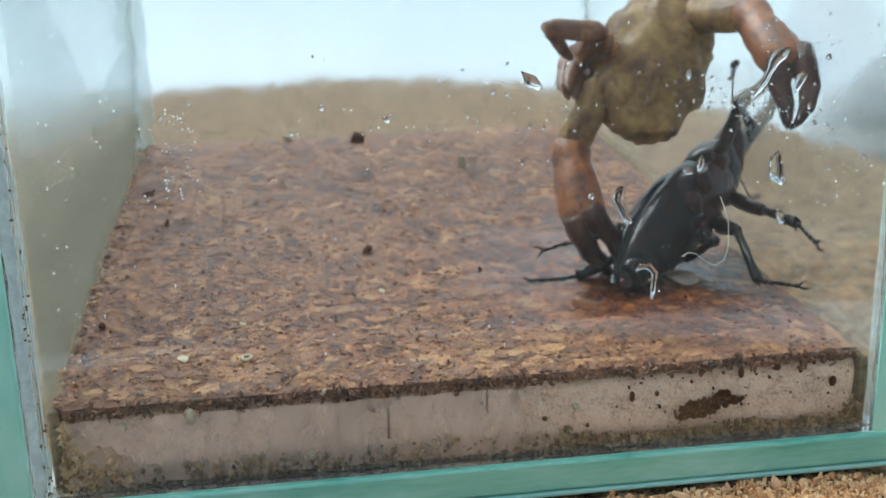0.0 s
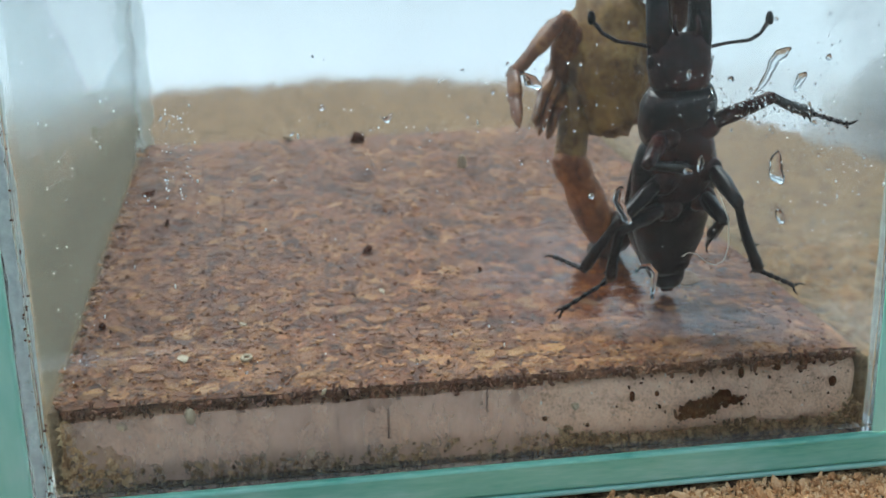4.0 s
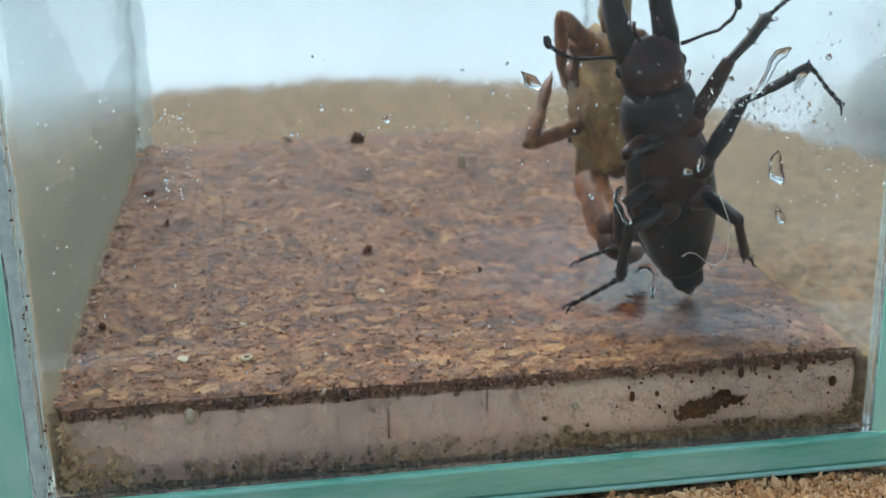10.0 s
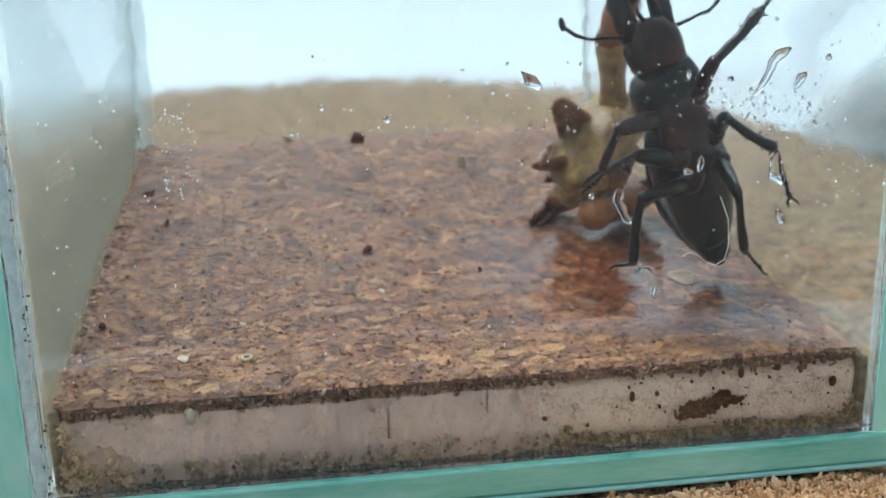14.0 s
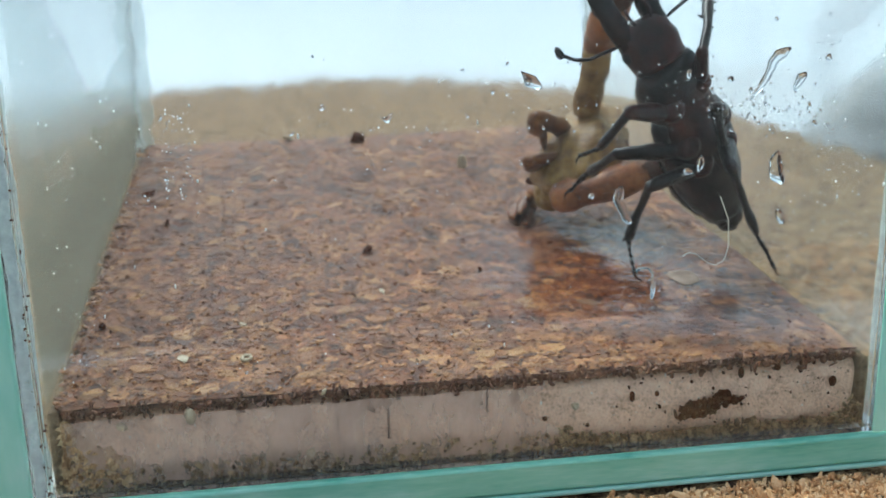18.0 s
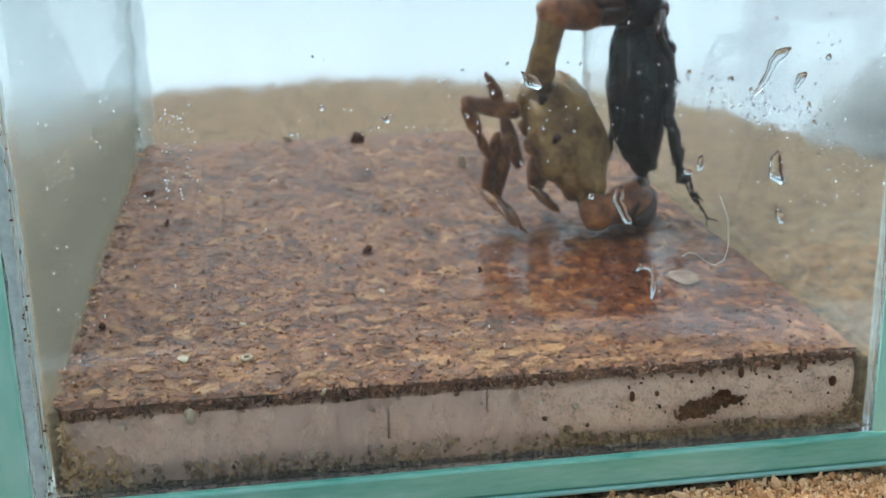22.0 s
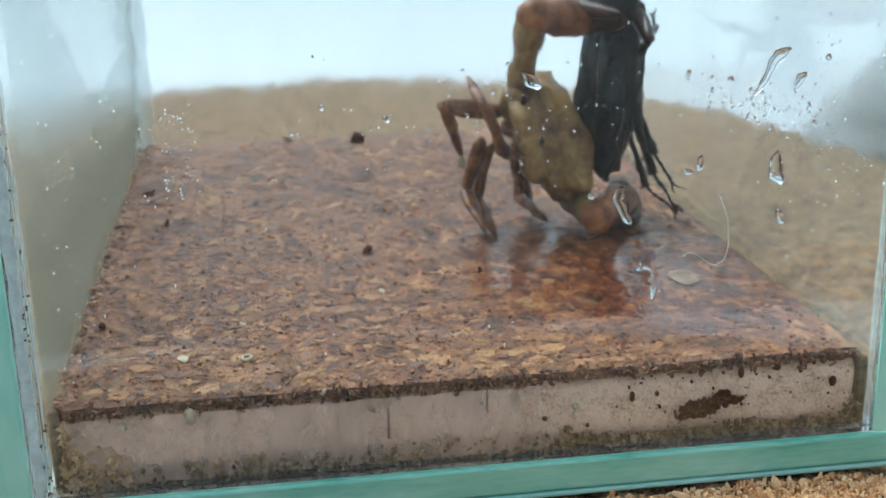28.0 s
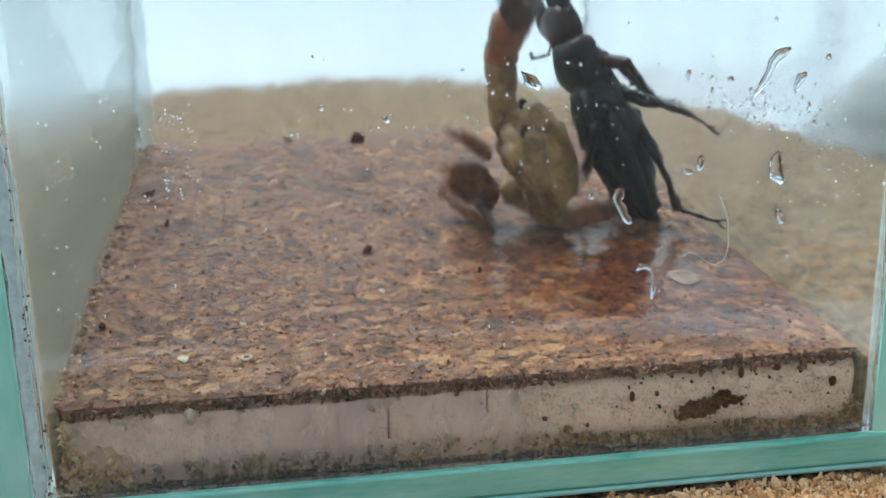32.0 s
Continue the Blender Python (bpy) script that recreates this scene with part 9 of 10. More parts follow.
    walk(limb["fingers_V"], [
        (0, pose(-0.0000, 0.0000, 0.0205, 64, 17, 4)), (1, pose(0.0000, 0.0000, 0.0205, 78, 14, 6)), (1.5, pose(0.0000, 0.0000, 0.0205, -6, 38, -5)),
        (2, pose(0.0000, 0.0000, 0.0205, -101, 28, -34)), (3, pose(0.0000, 0.0000, 0.0205, -87, 52, -89)), (3.5, pose(0.0000, 0.0000, 0.0205, -86, 53, -88)),
        (4.5, pose(0.0000, -0.0000, 0.0205, -132, 2, -144)), (5.5, pose(0.0000, -0.0000, 0.0205, -128, -62, -177)), (6, pose(0.0000, 0.0000, 0.0205, -134, -65, -167)),
        (7, pose(0.0000, 0.0000, 0.0205, -127, -55, -177)), (8, pose(0.0000, 0.0000, 0.0205, -136, -66, -170)), (9, pose(-0.0000, 0.0000, 0.0205, -130, -56, -171)),
        (10, pose(0.0000, 0.0000, 0.0205, -132, -43, -171)), (10.5, pose(0.0000, 0.0000, 0.0205, 13, -53, 31)), (11, pose(0.0000, 0.0000, 0.0205, 15, 26, 6)),
        (12, pose(0.0000, 0.0000, 0.0205, 10, 25, 4)), (13, pose(-0.0000, 0.0000, 0.0205, 11, 24, 4)), (13.5, pose(0.0000, 0.0000, 0.0205, -18, -44, 25)),
        (14, pose(0.0000, 0.0000, 0.0205, -132, -45, 134)), (14.5, pose(0.0000, -0.0000, 0.0205, -136, -46, 136)), (16.5, pose(0.0000, 0.0000, 0.0205, -148, -48, 137)),
        (17, pose(0.0000, -0.0000, 0.0205, -148, -45, 141)), (17.25, pose(0.0000, -0.0000, 0.0205, -159, -4, 159)), (17.5, pose(0.0000, -0.0000, 0.0205, -158, 37, 174)),
        (17.75, pose(0.0000, -0.0000, 0.0205, -114, 74, -134)), (18, pose(0.0000, -0.0000, 0.0205, -22, 52, -34)), (18.25, pose(0.0000, -0.0000, 0.0205, 96, 77, 111)),
        (18.5, pose(0.0000, 0.0000, 0.0205, 112, 31, 156)), (19, pose(0.0000, 0.0000, 0.0205, 118, 34, 159)), (19.25, pose(0.0000, 0.0000, 0.0205, 56, 47, 66)),
        (19.5, pose(0.0000, 0.0000, 0.0205, 33, 5, 5)), (20, pose(0.0000, 0.0000, 0.0205, 33, 4, 5)), (20.5, pose(-0.0000, 0.0000, 0.0205, 68, -70, -51)),
        (21, pose(-0.0000, 0.0000, 0.0205, 176, -19, -176)), (22, pose(0.0000, -0.0000, 0.0205, 167, -21, -175)), (23, pose(0.0000, 0.0000, 0.0205, 167, -21, -175)),
        (24, pose(-0.0000, 0.0000, 0.0205, 167, -21, -175)), (24.6, pose(0.0000, -0.0000, 0.0205, 119, 12, 175)), (25, pose(-0.0000, -0.0000, 0.0205, 118, 4, 178)),
        (25.5, pose(0.0000, -0.0000, 0.0205, 167, -21, -175)), (27.5, pose(-0.0000, 0.0000, 0.0205, 167, -21, -179)), (28, pose(0.0000, -0.0000, 0.0205, 167, -20, -179)),
        (28.6, pose(0.0000, 0.0000, 0.0205, 104, 8, 173)), (29, pose(0.0000, -0.0000, 0.0205, 104, 8, 173)), (30, pose(-0.0000, 0.0000, 0.0205, 104, -21, -165)),
        (30.6, pose(0.0000, -0.0000, 0.0205, 104, -21, -165)), (31, pose(0.0000, 0.0000, 0.0205, 132, 18, 173)), (31.4, pose(0.0000, 0.0000, 0.0205, 132, 0, 180)),
        (31.75, pose(0.0000, 0.0000, 0.0205, 132, 0, 180)), (32, pose(0.0000, -0.0000, 0.0205, 115, -7, -176)),
    ])
    walk(limb["upper_0"], [
        (0, pose(0.0108, 0.0102, 0.0023, 135, 57, -180)), (1, pose(0.0088, 0.0104, 0.0063, 178, 55, 180)), (2, pose(0.0091, 0.0090, 0.0078, 174, 41, 180)),
        (3, pose(0.0005, 0.0129, 0.0076, 147, 27, -180)), (3.5, pose(0.0006, 0.0129, 0.0077, 146, 27, 180)), (5.5, pose(-0.0024, 0.0135, 0.0060, 141, 11, 180)),
        (6, pose(-0.0025, 0.0129, 0.0071, 153, 39, -180)), (7, pose(-0.0030, 0.0127, 0.0073, 149, 44, 180)), (8, pose(-0.0005, 0.0140, 0.0054, 133, 19, -180)),
        (9, pose(0.0043, 0.0088, -0.0068, 111, -29, -180)), (10, pose(0.0036, 0.0071, -0.0060, 113, -8, 180)), (11, pose(0.0049, 0.0053, -0.0064, 117, 8, 180)),
        (12, pose(0.0048, 0.0054, -0.0058, 117, -5, -180)), (13, pose(0.0033, 0.0048, -0.0044, 131, 3, 180)), (14, pose(-0.0025, 0.0053, -0.0009, 123, -34, -180)),
        (14.5, pose(-0.0011, 0.0076, -0.0016, 130, -20, -180)), (16.5, pose(-0.0010, 0.0047, -0.0017, 139, -37, 180)), (17, pose(-0.0015, 0.0050, -0.0015, 137, -34, 180)),
        (18, pose(-0.0021, 0.0082, -0.0012, 134, -9, 180)), (18.5, pose(0.0077, -0.0041, -0.0023, -168, 51, 180)), (19, pose(0.0052, -0.0046, -0.0029, -149, 49, 180)),
        (19.5, pose(0.0121, -0.0000, 0.0074, 26, 81, -0)), (20, pose(0.0121, -0.0000, 0.0074, 26, 81, 0)), (21, pose(0.0137, -0.0030, 0.0053, -160, 78, 180)),
        (22, pose(0.0130, -0.0040, 0.0064, 18, 87, -0)), (23, pose(0.0130, -0.0040, 0.0064, 18, 87, -0)), (24, pose(0.0130, -0.0039, 0.0065, 19, 88, -0)),
        (24.6, pose(0.0113, -0.0048, 0.0012, 175, 81, 180)), (25, pose(0.0099, -0.0020, -0.0002, 175, 69, 180)), (25.5, pose(0.0132, -0.0041, 0.0059, -163, 87, -180)),
        (27.5, pose(0.0127, -0.0040, 0.0069, 25, 84, -0)), (28, pose(0.0127, -0.0040, 0.0069, 24, 82, 0)), (28.6, pose(0.0093, -0.0054, -0.0019, 179, 56, -180)),
        (29, pose(0.0096, -0.0047, -0.0021, -179, 52, -180)), (30, pose(0.0091, -0.0027, -0.0015, 178, 45, 180)), (30.6, pose(0.0091, -0.0027, -0.0015, 178, 45, -180)),
        (31, pose(0.0051, -0.0035, -0.0025, -171, 46, 180)), (31.4, pose(0.0047, 0.0031, -0.0007, 165, 55, -180)), (31.75, pose(0.0047, 0.0031, -0.0007, 165, 55, 180)),
        (32, pose(0.0096, -0.0088, -0.0027, 175, 56, 180)),
    ])
    walk(limb["lower_0"], [
        (0, pose(0.0197, 0.0208, -0.0035, 81, -88, 0)), (0.5, pose(0.0204, 0.0158, -0.0028, 173, -59, -147)), (1, pose(0.0211, 0.0108, -0.0022, 143, -34, -180)),
        (2, pose(0.0188, 0.0105, -0.0035, 126, -42, -180)), (3, pose(0.0063, 0.0212, -0.0036, 157, -59, -180)), (3.5, pose(0.0062, 0.0212, -0.0034, 156, -59, 180)),
        (4.5, pose(0.0031, 0.0221, -0.0045, -172, 5, 158)), (5.5, pose(-0.0001, 0.0229, -0.0055, -136, 71, -180)), (5.75, pose(0.0029, 0.0214, -0.0043, -170, 13, 163)),
        (6, pose(0.0059, 0.0198, -0.0032, 165, -43, -180)), (7, pose(0.0059, 0.0204, -0.0020, 172, -44, -180)), (7.5, pose(0.0043, 0.0226, -0.0032, -169, 16, 166)),
        (8, pose(0.0028, 0.0249, -0.0044, -141, 77, 180)), (8.5, pose(0.0022, 0.0239, -0.0079, 19, 42, -10)), (9, pose(0.0017, 0.0228, -0.0115, 12, -18, -0)),
        (10, pose(0.0027, 0.0209, -0.0118, 18, -9, -0)), (11, pose(0.0058, 0.0187, -0.0132, 24, 17, 0)), (12, pose(0.0042, 0.0188, -0.0126, 38, 6, -0)),
        (13, pose(0.0039, 0.0161, -0.0143, 48, 32, -0)), (14, pose(-0.0070, 0.0180, -0.0076, 37, 55, 0)), (14.5, pose(-0.0044, 0.0191, -0.0105, 5, 29, 0)),
        (16.5, pose(-0.0079, 0.0145, -0.0108, 40, 61, -0)), (17, pose(-0.0076, 0.0153, -0.0106, 33, 59, 0)), (18, pose(-0.0038, 0.0189, -0.0115, 43, 43, 0)),
        (18.5, pose(0.0190, -0.0073, -0.0115, 22, -21, -0)), (19, pose(0.0149, -0.0124, -0.0113, 7, -45, -0)), (19.25, pose(0.0201, -0.0095, -0.0010, -39, -84, 59)),
        (19.5, pose(0.0254, -0.0066, 0.0094, -147, -51, 180)), (20, pose(0.0254, -0.0066, 0.0094, -147, -51, -180)), (21, pose(0.0275, -0.0081, 0.0024, -156, -68, -180)),
        (22, pose(0.0272, -0.0088, 0.0071, -163, -45, 180)), (23, pose(0.0272, -0.0088, 0.0071, -163, -45, -180)), (24, pose(0.0271, -0.0089, 0.0070, -162, -46, 180)),
        (24.3, pose(0.0266, -0.0061, 0.0029, 36, -82, -14)), (24.6, pose(0.0260, -0.0034, -0.0011, 26, -30, -0)), (25, pose(0.0238, -0.0006, -0.0055, 19, -16, 0)),
        (25.25, pose(0.0257, -0.0045, -0.0002, 19, -71, 1)), (25.5, pose(0.0275, -0.0085, 0.0051, -160, -53, 180)), (27.5, pose(0.0262, -0.0105, 0.0082, -157, -69, -180)),
        (28, pose(0.0263, -0.0101, 0.0087, -155, -59, 180)), (28.3, pose(0.0240, -0.0077, -0.0007, 16, -64, 6)), (28.6, pose(0.0217, -0.0052, -0.0102, 16, -7, -0)),
        (29, pose(0.0215, -0.0048, -0.0113, 15, -4, 0)), (30, pose(0.0197, -0.0022, -0.0121, 14, -4, 0)), (30.6, pose(0.0197, -0.0022, -0.0121, 14, -4, 0)),
        (31, pose(0.0157, -0.0059, -0.0128, 20, 0, 0)), (31.4, pose(0.0166, 0.0070, -0.0090, -8, -20, 0)), (31.75, pose(0.0166, 0.0070, -0.0090, -8, -20, 0)),
        (32, pose(0.0220, -0.0074, -0.0109, 28, -16, 0)),
    ])
    walk(limb["upper_1"], [
        (0, pose(0.0108, 0.0103, 0.0016, 61, 83, 0)), (1, pose(0.0081, 0.0089, 0.0030, -119, 83, 180)), (2, pose(0.0088, 0.0081, 0.0044, -126, 34, 180)),
        (3, pose(-0.0007, 0.0116, 0.0095, -174, 33, -180)), (3.5, pose(-0.0006, 0.0115, 0.0096, -175, 32, 180)), (5.5, pose(-0.0011, 0.0115, 0.0029, -163, 84, -180)),
        (6, pose(-0.0011, 0.0115, 0.0035, -163, 87, -180)), (7, pose(-0.0011, 0.0134, 0.0037, -159, 71, 180)), (8, pose(-0.0008, 0.0140, 0.0054, -167, 70, 180)),
        (8.25, pose(-0.0016, 0.0133, 0.0062, 172, 28, 156)), (8.5, pose(-0.0023, 0.0127, 0.0069, 170, -15, 148)), (8.75, pose(-0.0031, 0.0120, 0.0077, 177, -59, 136)),
        (9, pose(-0.0039, 0.0113, 0.0084, -51, -74, -0)), (10, pose(-0.0055, 0.0100, 0.0098, 127, -88, -180)), (11, pose(-0.0037, 0.0094, 0.0037, 122, -60, 180)),
        (12, pose(-0.0078, 0.0091, 0.0066, 126, -54, 180)), (13, pose(-0.0064, 0.0060, 0.0039, 130, -58, 180)), (14, pose(0.0044, 0.0017, -0.0050, 135, 4, 180)),
        (14.5, pose(0.0034, 0.0065, -0.0046, 147, -2, -180)), (16.5, pose(0.0061, 0.0030, -0.0069, 133, -18, 180)), (17, pose(0.0066, 0.0021, -0.0068, 128, -8, 180)),
        (18, pose(0.0016, 0.0025, -0.0035, 142, 5, -180)), (18.5, pose(0.0043, -0.0062, -0.0042, -169, 33, 180)), (19, pose(0.0020, -0.0053, -0.0043, -134, 23, -180)),
        (19.25, pose(0.0060, -0.0043, -0.0004, -133, -47, -179)), (19.5, pose(0.0100, -0.0033, 0.0036, 49, -62, 0)), (20, pose(0.0100, -0.0033, 0.0035, 49, -62, -0)),
        (20.5, pose(0.0079, -0.0067, -0.0003, 13, -1, 22)), (21, pose(0.0059, -0.0101, -0.0041, -23, 60, 0)), (22, pose(0.0073, -0.0108, -0.0039, -14, 23, -0)),
        (23, pose(0.0072, -0.0108, -0.0039, -14, 23, 0)), (24, pose(0.0071, -0.0107, -0.0039, -15, 23, -0)), (24.3, pose(0.0086, -0.0096, -0.0024, -16, 72, -6)),
        (24.6, pose(0.0101, -0.0085, -0.0009, 174, 59, 180)), (25, pose(0.0085, -0.0059, -0.0015, 177, 47, 180)), (25.25, pose(0.0077, -0.0085, -0.0028, -25, 78, -16)),
        (25.5, pose(0.0070, -0.0110, -0.0042, -16, 25, 0)), (27.5, pose(0.0089, -0.0097, -0.0011, -25, 62, 0)), (28, pose(0.0079, -0.0088, -0.0014, -22, 61, 0)),
        (28.6, pose(0.0081, -0.0099, -0.0033, -168, 57, -180)), (29, pose(0.0083, -0.0092, -0.0033, -167, 53, -180)), (30, pose(0.0079, -0.0073, -0.0027, -169, 46, 180)),
        (30.6, pose(0.0079, -0.0073, -0.0027, -169, 46, -180)), (31, pose(0.0025, -0.0040, -0.0035, 175, 65, 180)), (31.4, pose(0.0025, -0.0033, -0.0029, 172, 55, -180)),
        (31.75, pose(0.0025, -0.0033, -0.0029, 172, 55, 180)), (32, pose(0.0072, -0.0120, -0.0045, -175, 46, 180)),
    ])
    walk(limb["lower_1"], [
        (0, pose(0.0180, -0.0028, 0.0025, 145, -7, -180)), (1, pose(0.0154, -0.0042, 0.0022, 170, 12, -180)), (2, pose(0.0137, -0.0040, -0.0030, 178, 20, -180)),
        (3, pose(0.0074, 0.0101, -0.0030, 146, -28, 180)), (3.5, pose(0.0073, 0.0101, -0.0030, 145, -28, 180)), (5.5, pose(0.0131, 0.0071, 0.0014, 154, -22, 180)),
        (6, pose(0.0132, 0.0070, 0.0027, 157, -11, -180)), (7, pose(0.0122, 0.0081, -0.0009, 153, -21, -180)), (8, pose(0.0129, 0.0107, 0.0004, 164, -18, -180)),
        (8.5, pose(-0.0000, 0.0168, 0.0057, -177, 22, 171)), (9, pose(-0.0129, 0.0230, 0.0110, -151, 63, 180)), (10, pose(-0.0145, 0.0220, 0.0095, -152, 66, 180)),
        (11, pose(-0.0106, 0.0221, -0.0002, -150, 67, -180)), (12, pose(-0.0149, 0.0213, 0.0015, -153, 64, -180)), (13, pose(-0.0146, 0.0174, -0.0012, -151, 76, 180)),
        (13.5, pose(-0.0048, 0.0148, -0.0084, 16, 57, -6)), (14, pose(0.0051, 0.0122, -0.0156, 13, 9, 0)), (14.5, pose(0.0030, 0.0146, -0.0172, 30, 46, 0)),
        (16.5, pose(0.0030, 0.0141, -0.0166, 36, 59, -0)), (17, pose(0.0052, 0.0139, -0.0159, 49, 23, -0)), (18, pose(0.0026, 0.0117, -0.0153, 33, 28, 0)),
        (18.5, pose(0.0123, -0.0091, -0.0165, 25, -28, -0)), (19, pose(0.0061, -0.0162, -0.0138, -4, -33, 0)), (19.25, pose(0.0036, -0.0154, -0.0029, -125, -76, 135)),
        (19.5, pose(0.0012, -0.0146, 0.0081, -155, -13, 180)), (20, pose(0.0012, -0.0146, 0.0081, -155, -13, 180)), (20.5, pose(0.0095, -0.0095, 0.0055, -169, 38, -166)),
        (21, pose(0.0179, -0.0044, 0.0029, -20, 88, 0)), (22, pose(0.0129, -0.0071, 0.0094, -23, 85, 0)), (23, pose(0.0129, -0.0071, 0.0094, -23, 85, 0)),
        (24, pose(0.0128, -0.0069, 0.0094, -21, 85, -0)), (24.3, pose(0.0178, -0.0069, 0.0005, 18, 31, 18)), (24.6, pose(0.0229, -0.0069, -0.0085, 38, -22, -0)),
        (25, pose(0.0195, -0.0051, -0.0116, 31, -8, 0)), (25.25, pose(0.0163, -0.0061, -0.0014, 14, 39, 16)), (25.5, pose(0.0131, -0.0070, 0.0089, -23, 89, -0)),
        (26.5, pose(0.0171, -0.0052, 0.0071, 8, 30, 15)), (27.5, pose(0.0210, -0.0034, 0.0053, 24, -27, -0)), (28, pose(0.0201, -0.0032, 0.0053, 19, -29, 0)),
        (28.6, pose(0.0203, -0.0130, -0.0114, 9, -53, 0)), (29, pose(0.0199, -0.0127, -0.0121, 8, -49, 0)), (30, pose(0.0185, -0.0100, -0.0129, -7, -20, -0)),
        (30.6, pose(0.0185, -0.0100, -0.0129, -7, -20, -0)), (31, pose(0.0160, -0.0027, -0.0099, 16, 0, 0)), (31.4, pose(0.0146, -0.0012, -0.0114, -28, -11, 0)),
        (31.75, pose(0.0146, -0.0012, -0.0114, -28, -11, 0)), (32, pose(0.0180, -0.0134, -0.0149, 27, -28, 0)),
    ])
    walk(limb["upper_2"], [
        (0, pose(0.0092, 0.0087, 0.0006, 61, 83, -0)), (1, pose(0.0066, 0.0074, 0.0019, -119, 82, 180)), (2, pose(0.0075, 0.0070, 0.0028, -127, 33, -180)),
        (3, pose(-0.0009, 0.0103, 0.0082, -175, 29, -180)), (3.5, pose(-0.0007, 0.0103, 0.0083, -175, 28, 180)), (5.5, pose(-0.0008, 0.0096, 0.0015, -163, 84, -180)),
        (6, pose(-0.0008, 0.0097, 0.0021, -162, 87, -180)), (7, pose(-0.0008, 0.0115, 0.0024, -159, 71, 180)), (8, pose(-0.0007, 0.0137, 0.0046, -163, 65, 180)),
        (9, pose(-0.0035, 0.0095, 0.0069, 1, 40, 0)), (10, pose(-0.0058, 0.0093, 0.0095, 8, 52, 0)), (11, pose(0.0066, 0.0045, -0.0084, 167, 79, -180)),
        (12, pose(0.0085, 0.0036, -0.0097, -8, 73, -0)), (13, pose(0.0087, 0.0004, -0.0098, 2, 74, 0)), (14, pose(0.0081, -0.0023, -0.0071, 1, 62, 0)),
        (14.5, pose(0.0096, 0.0020, -0.0086, 6, 68, 0)), (16.5, pose(0.0090, -0.0015, -0.0091, 9, 61, -0)), (17, pose(0.0089, -0.0014, -0.0082, 6, 56, -0)),
        (18, pose(0.0065, -0.0001, -0.0065, 7, 61, 0)), (18.25, pose(0.0015, -0.0040, -0.0068, 28, 9, 10)), (18.5, pose(-0.0035, -0.0080, -0.0071, 46, -43, -0)),
        (19, pose(-0.0037, -0.0080, -0.0075, 53, -64, 0)), (19.5, pose(0.0020, -0.0055, -0.0046, 47, -86, 0)), (20, pose(0.0020, -0.0055, -0.0046, 47, -86, -0)),
        (21, pose(0.0117, -0.0082, 0.0010, -128, -58, 180)), (22, pose(0.0114, -0.0097, 0.0009, -135, -30, 180)), (23, pose(0.0114, -0.0097, 0.0009, -135, -30, -180)),
        (24, pose(0.0114, -0.0097, 0.0009, -135, -30, 180)), (24.3, pose(0.0096, -0.0110, -0.0013, -138, -78, -173)), (24.6, pose(0.0077, -0.0124, -0.0035, 52, -55, -0)),
        (25, pose(0.0063, -0.0108, -0.0032, 45, -36, 0)), (25.25, pose(0.0088, -0.0103, -0.0014, -120, -87, 166)), (25.5, pose(0.0113, -0.0098, 0.0005, -133, -32, -180)),
        (27.5, pose(0.0098, -0.0113, -0.0010, -120, -58, 180)), (28, pose(0.0109, -0.0103, 0.0008, -129, -40, 180)), (28.3, pose(0.0083, -0.0117, -0.0019, 177, -88, -122)),
        (28.6, pose(0.0057, -0.0131, -0.0046, 59, -42, 0)), (29, pose(0.0060, -0.0128, -0.0045, 55, -37, 0)), (30, pose(0.0047, -0.0118, -0.0041, 41, -36, -0)),
        (30.6, pose(0.0047, -0.0118, -0.0041, 41, -36, 0)), (31, pose(-0.0011, -0.0069, -0.0060, 49, 9, 0)), (31.4, pose(0.0054, -0.0065, -0.0036, 21, 16, 0)),
        (31.75, pose(0.0054, -0.0065, -0.0036, 21, 16, 0)), (32, pose(0.0043, -0.0133, -0.0055, 56, -41, 0)),
    ])
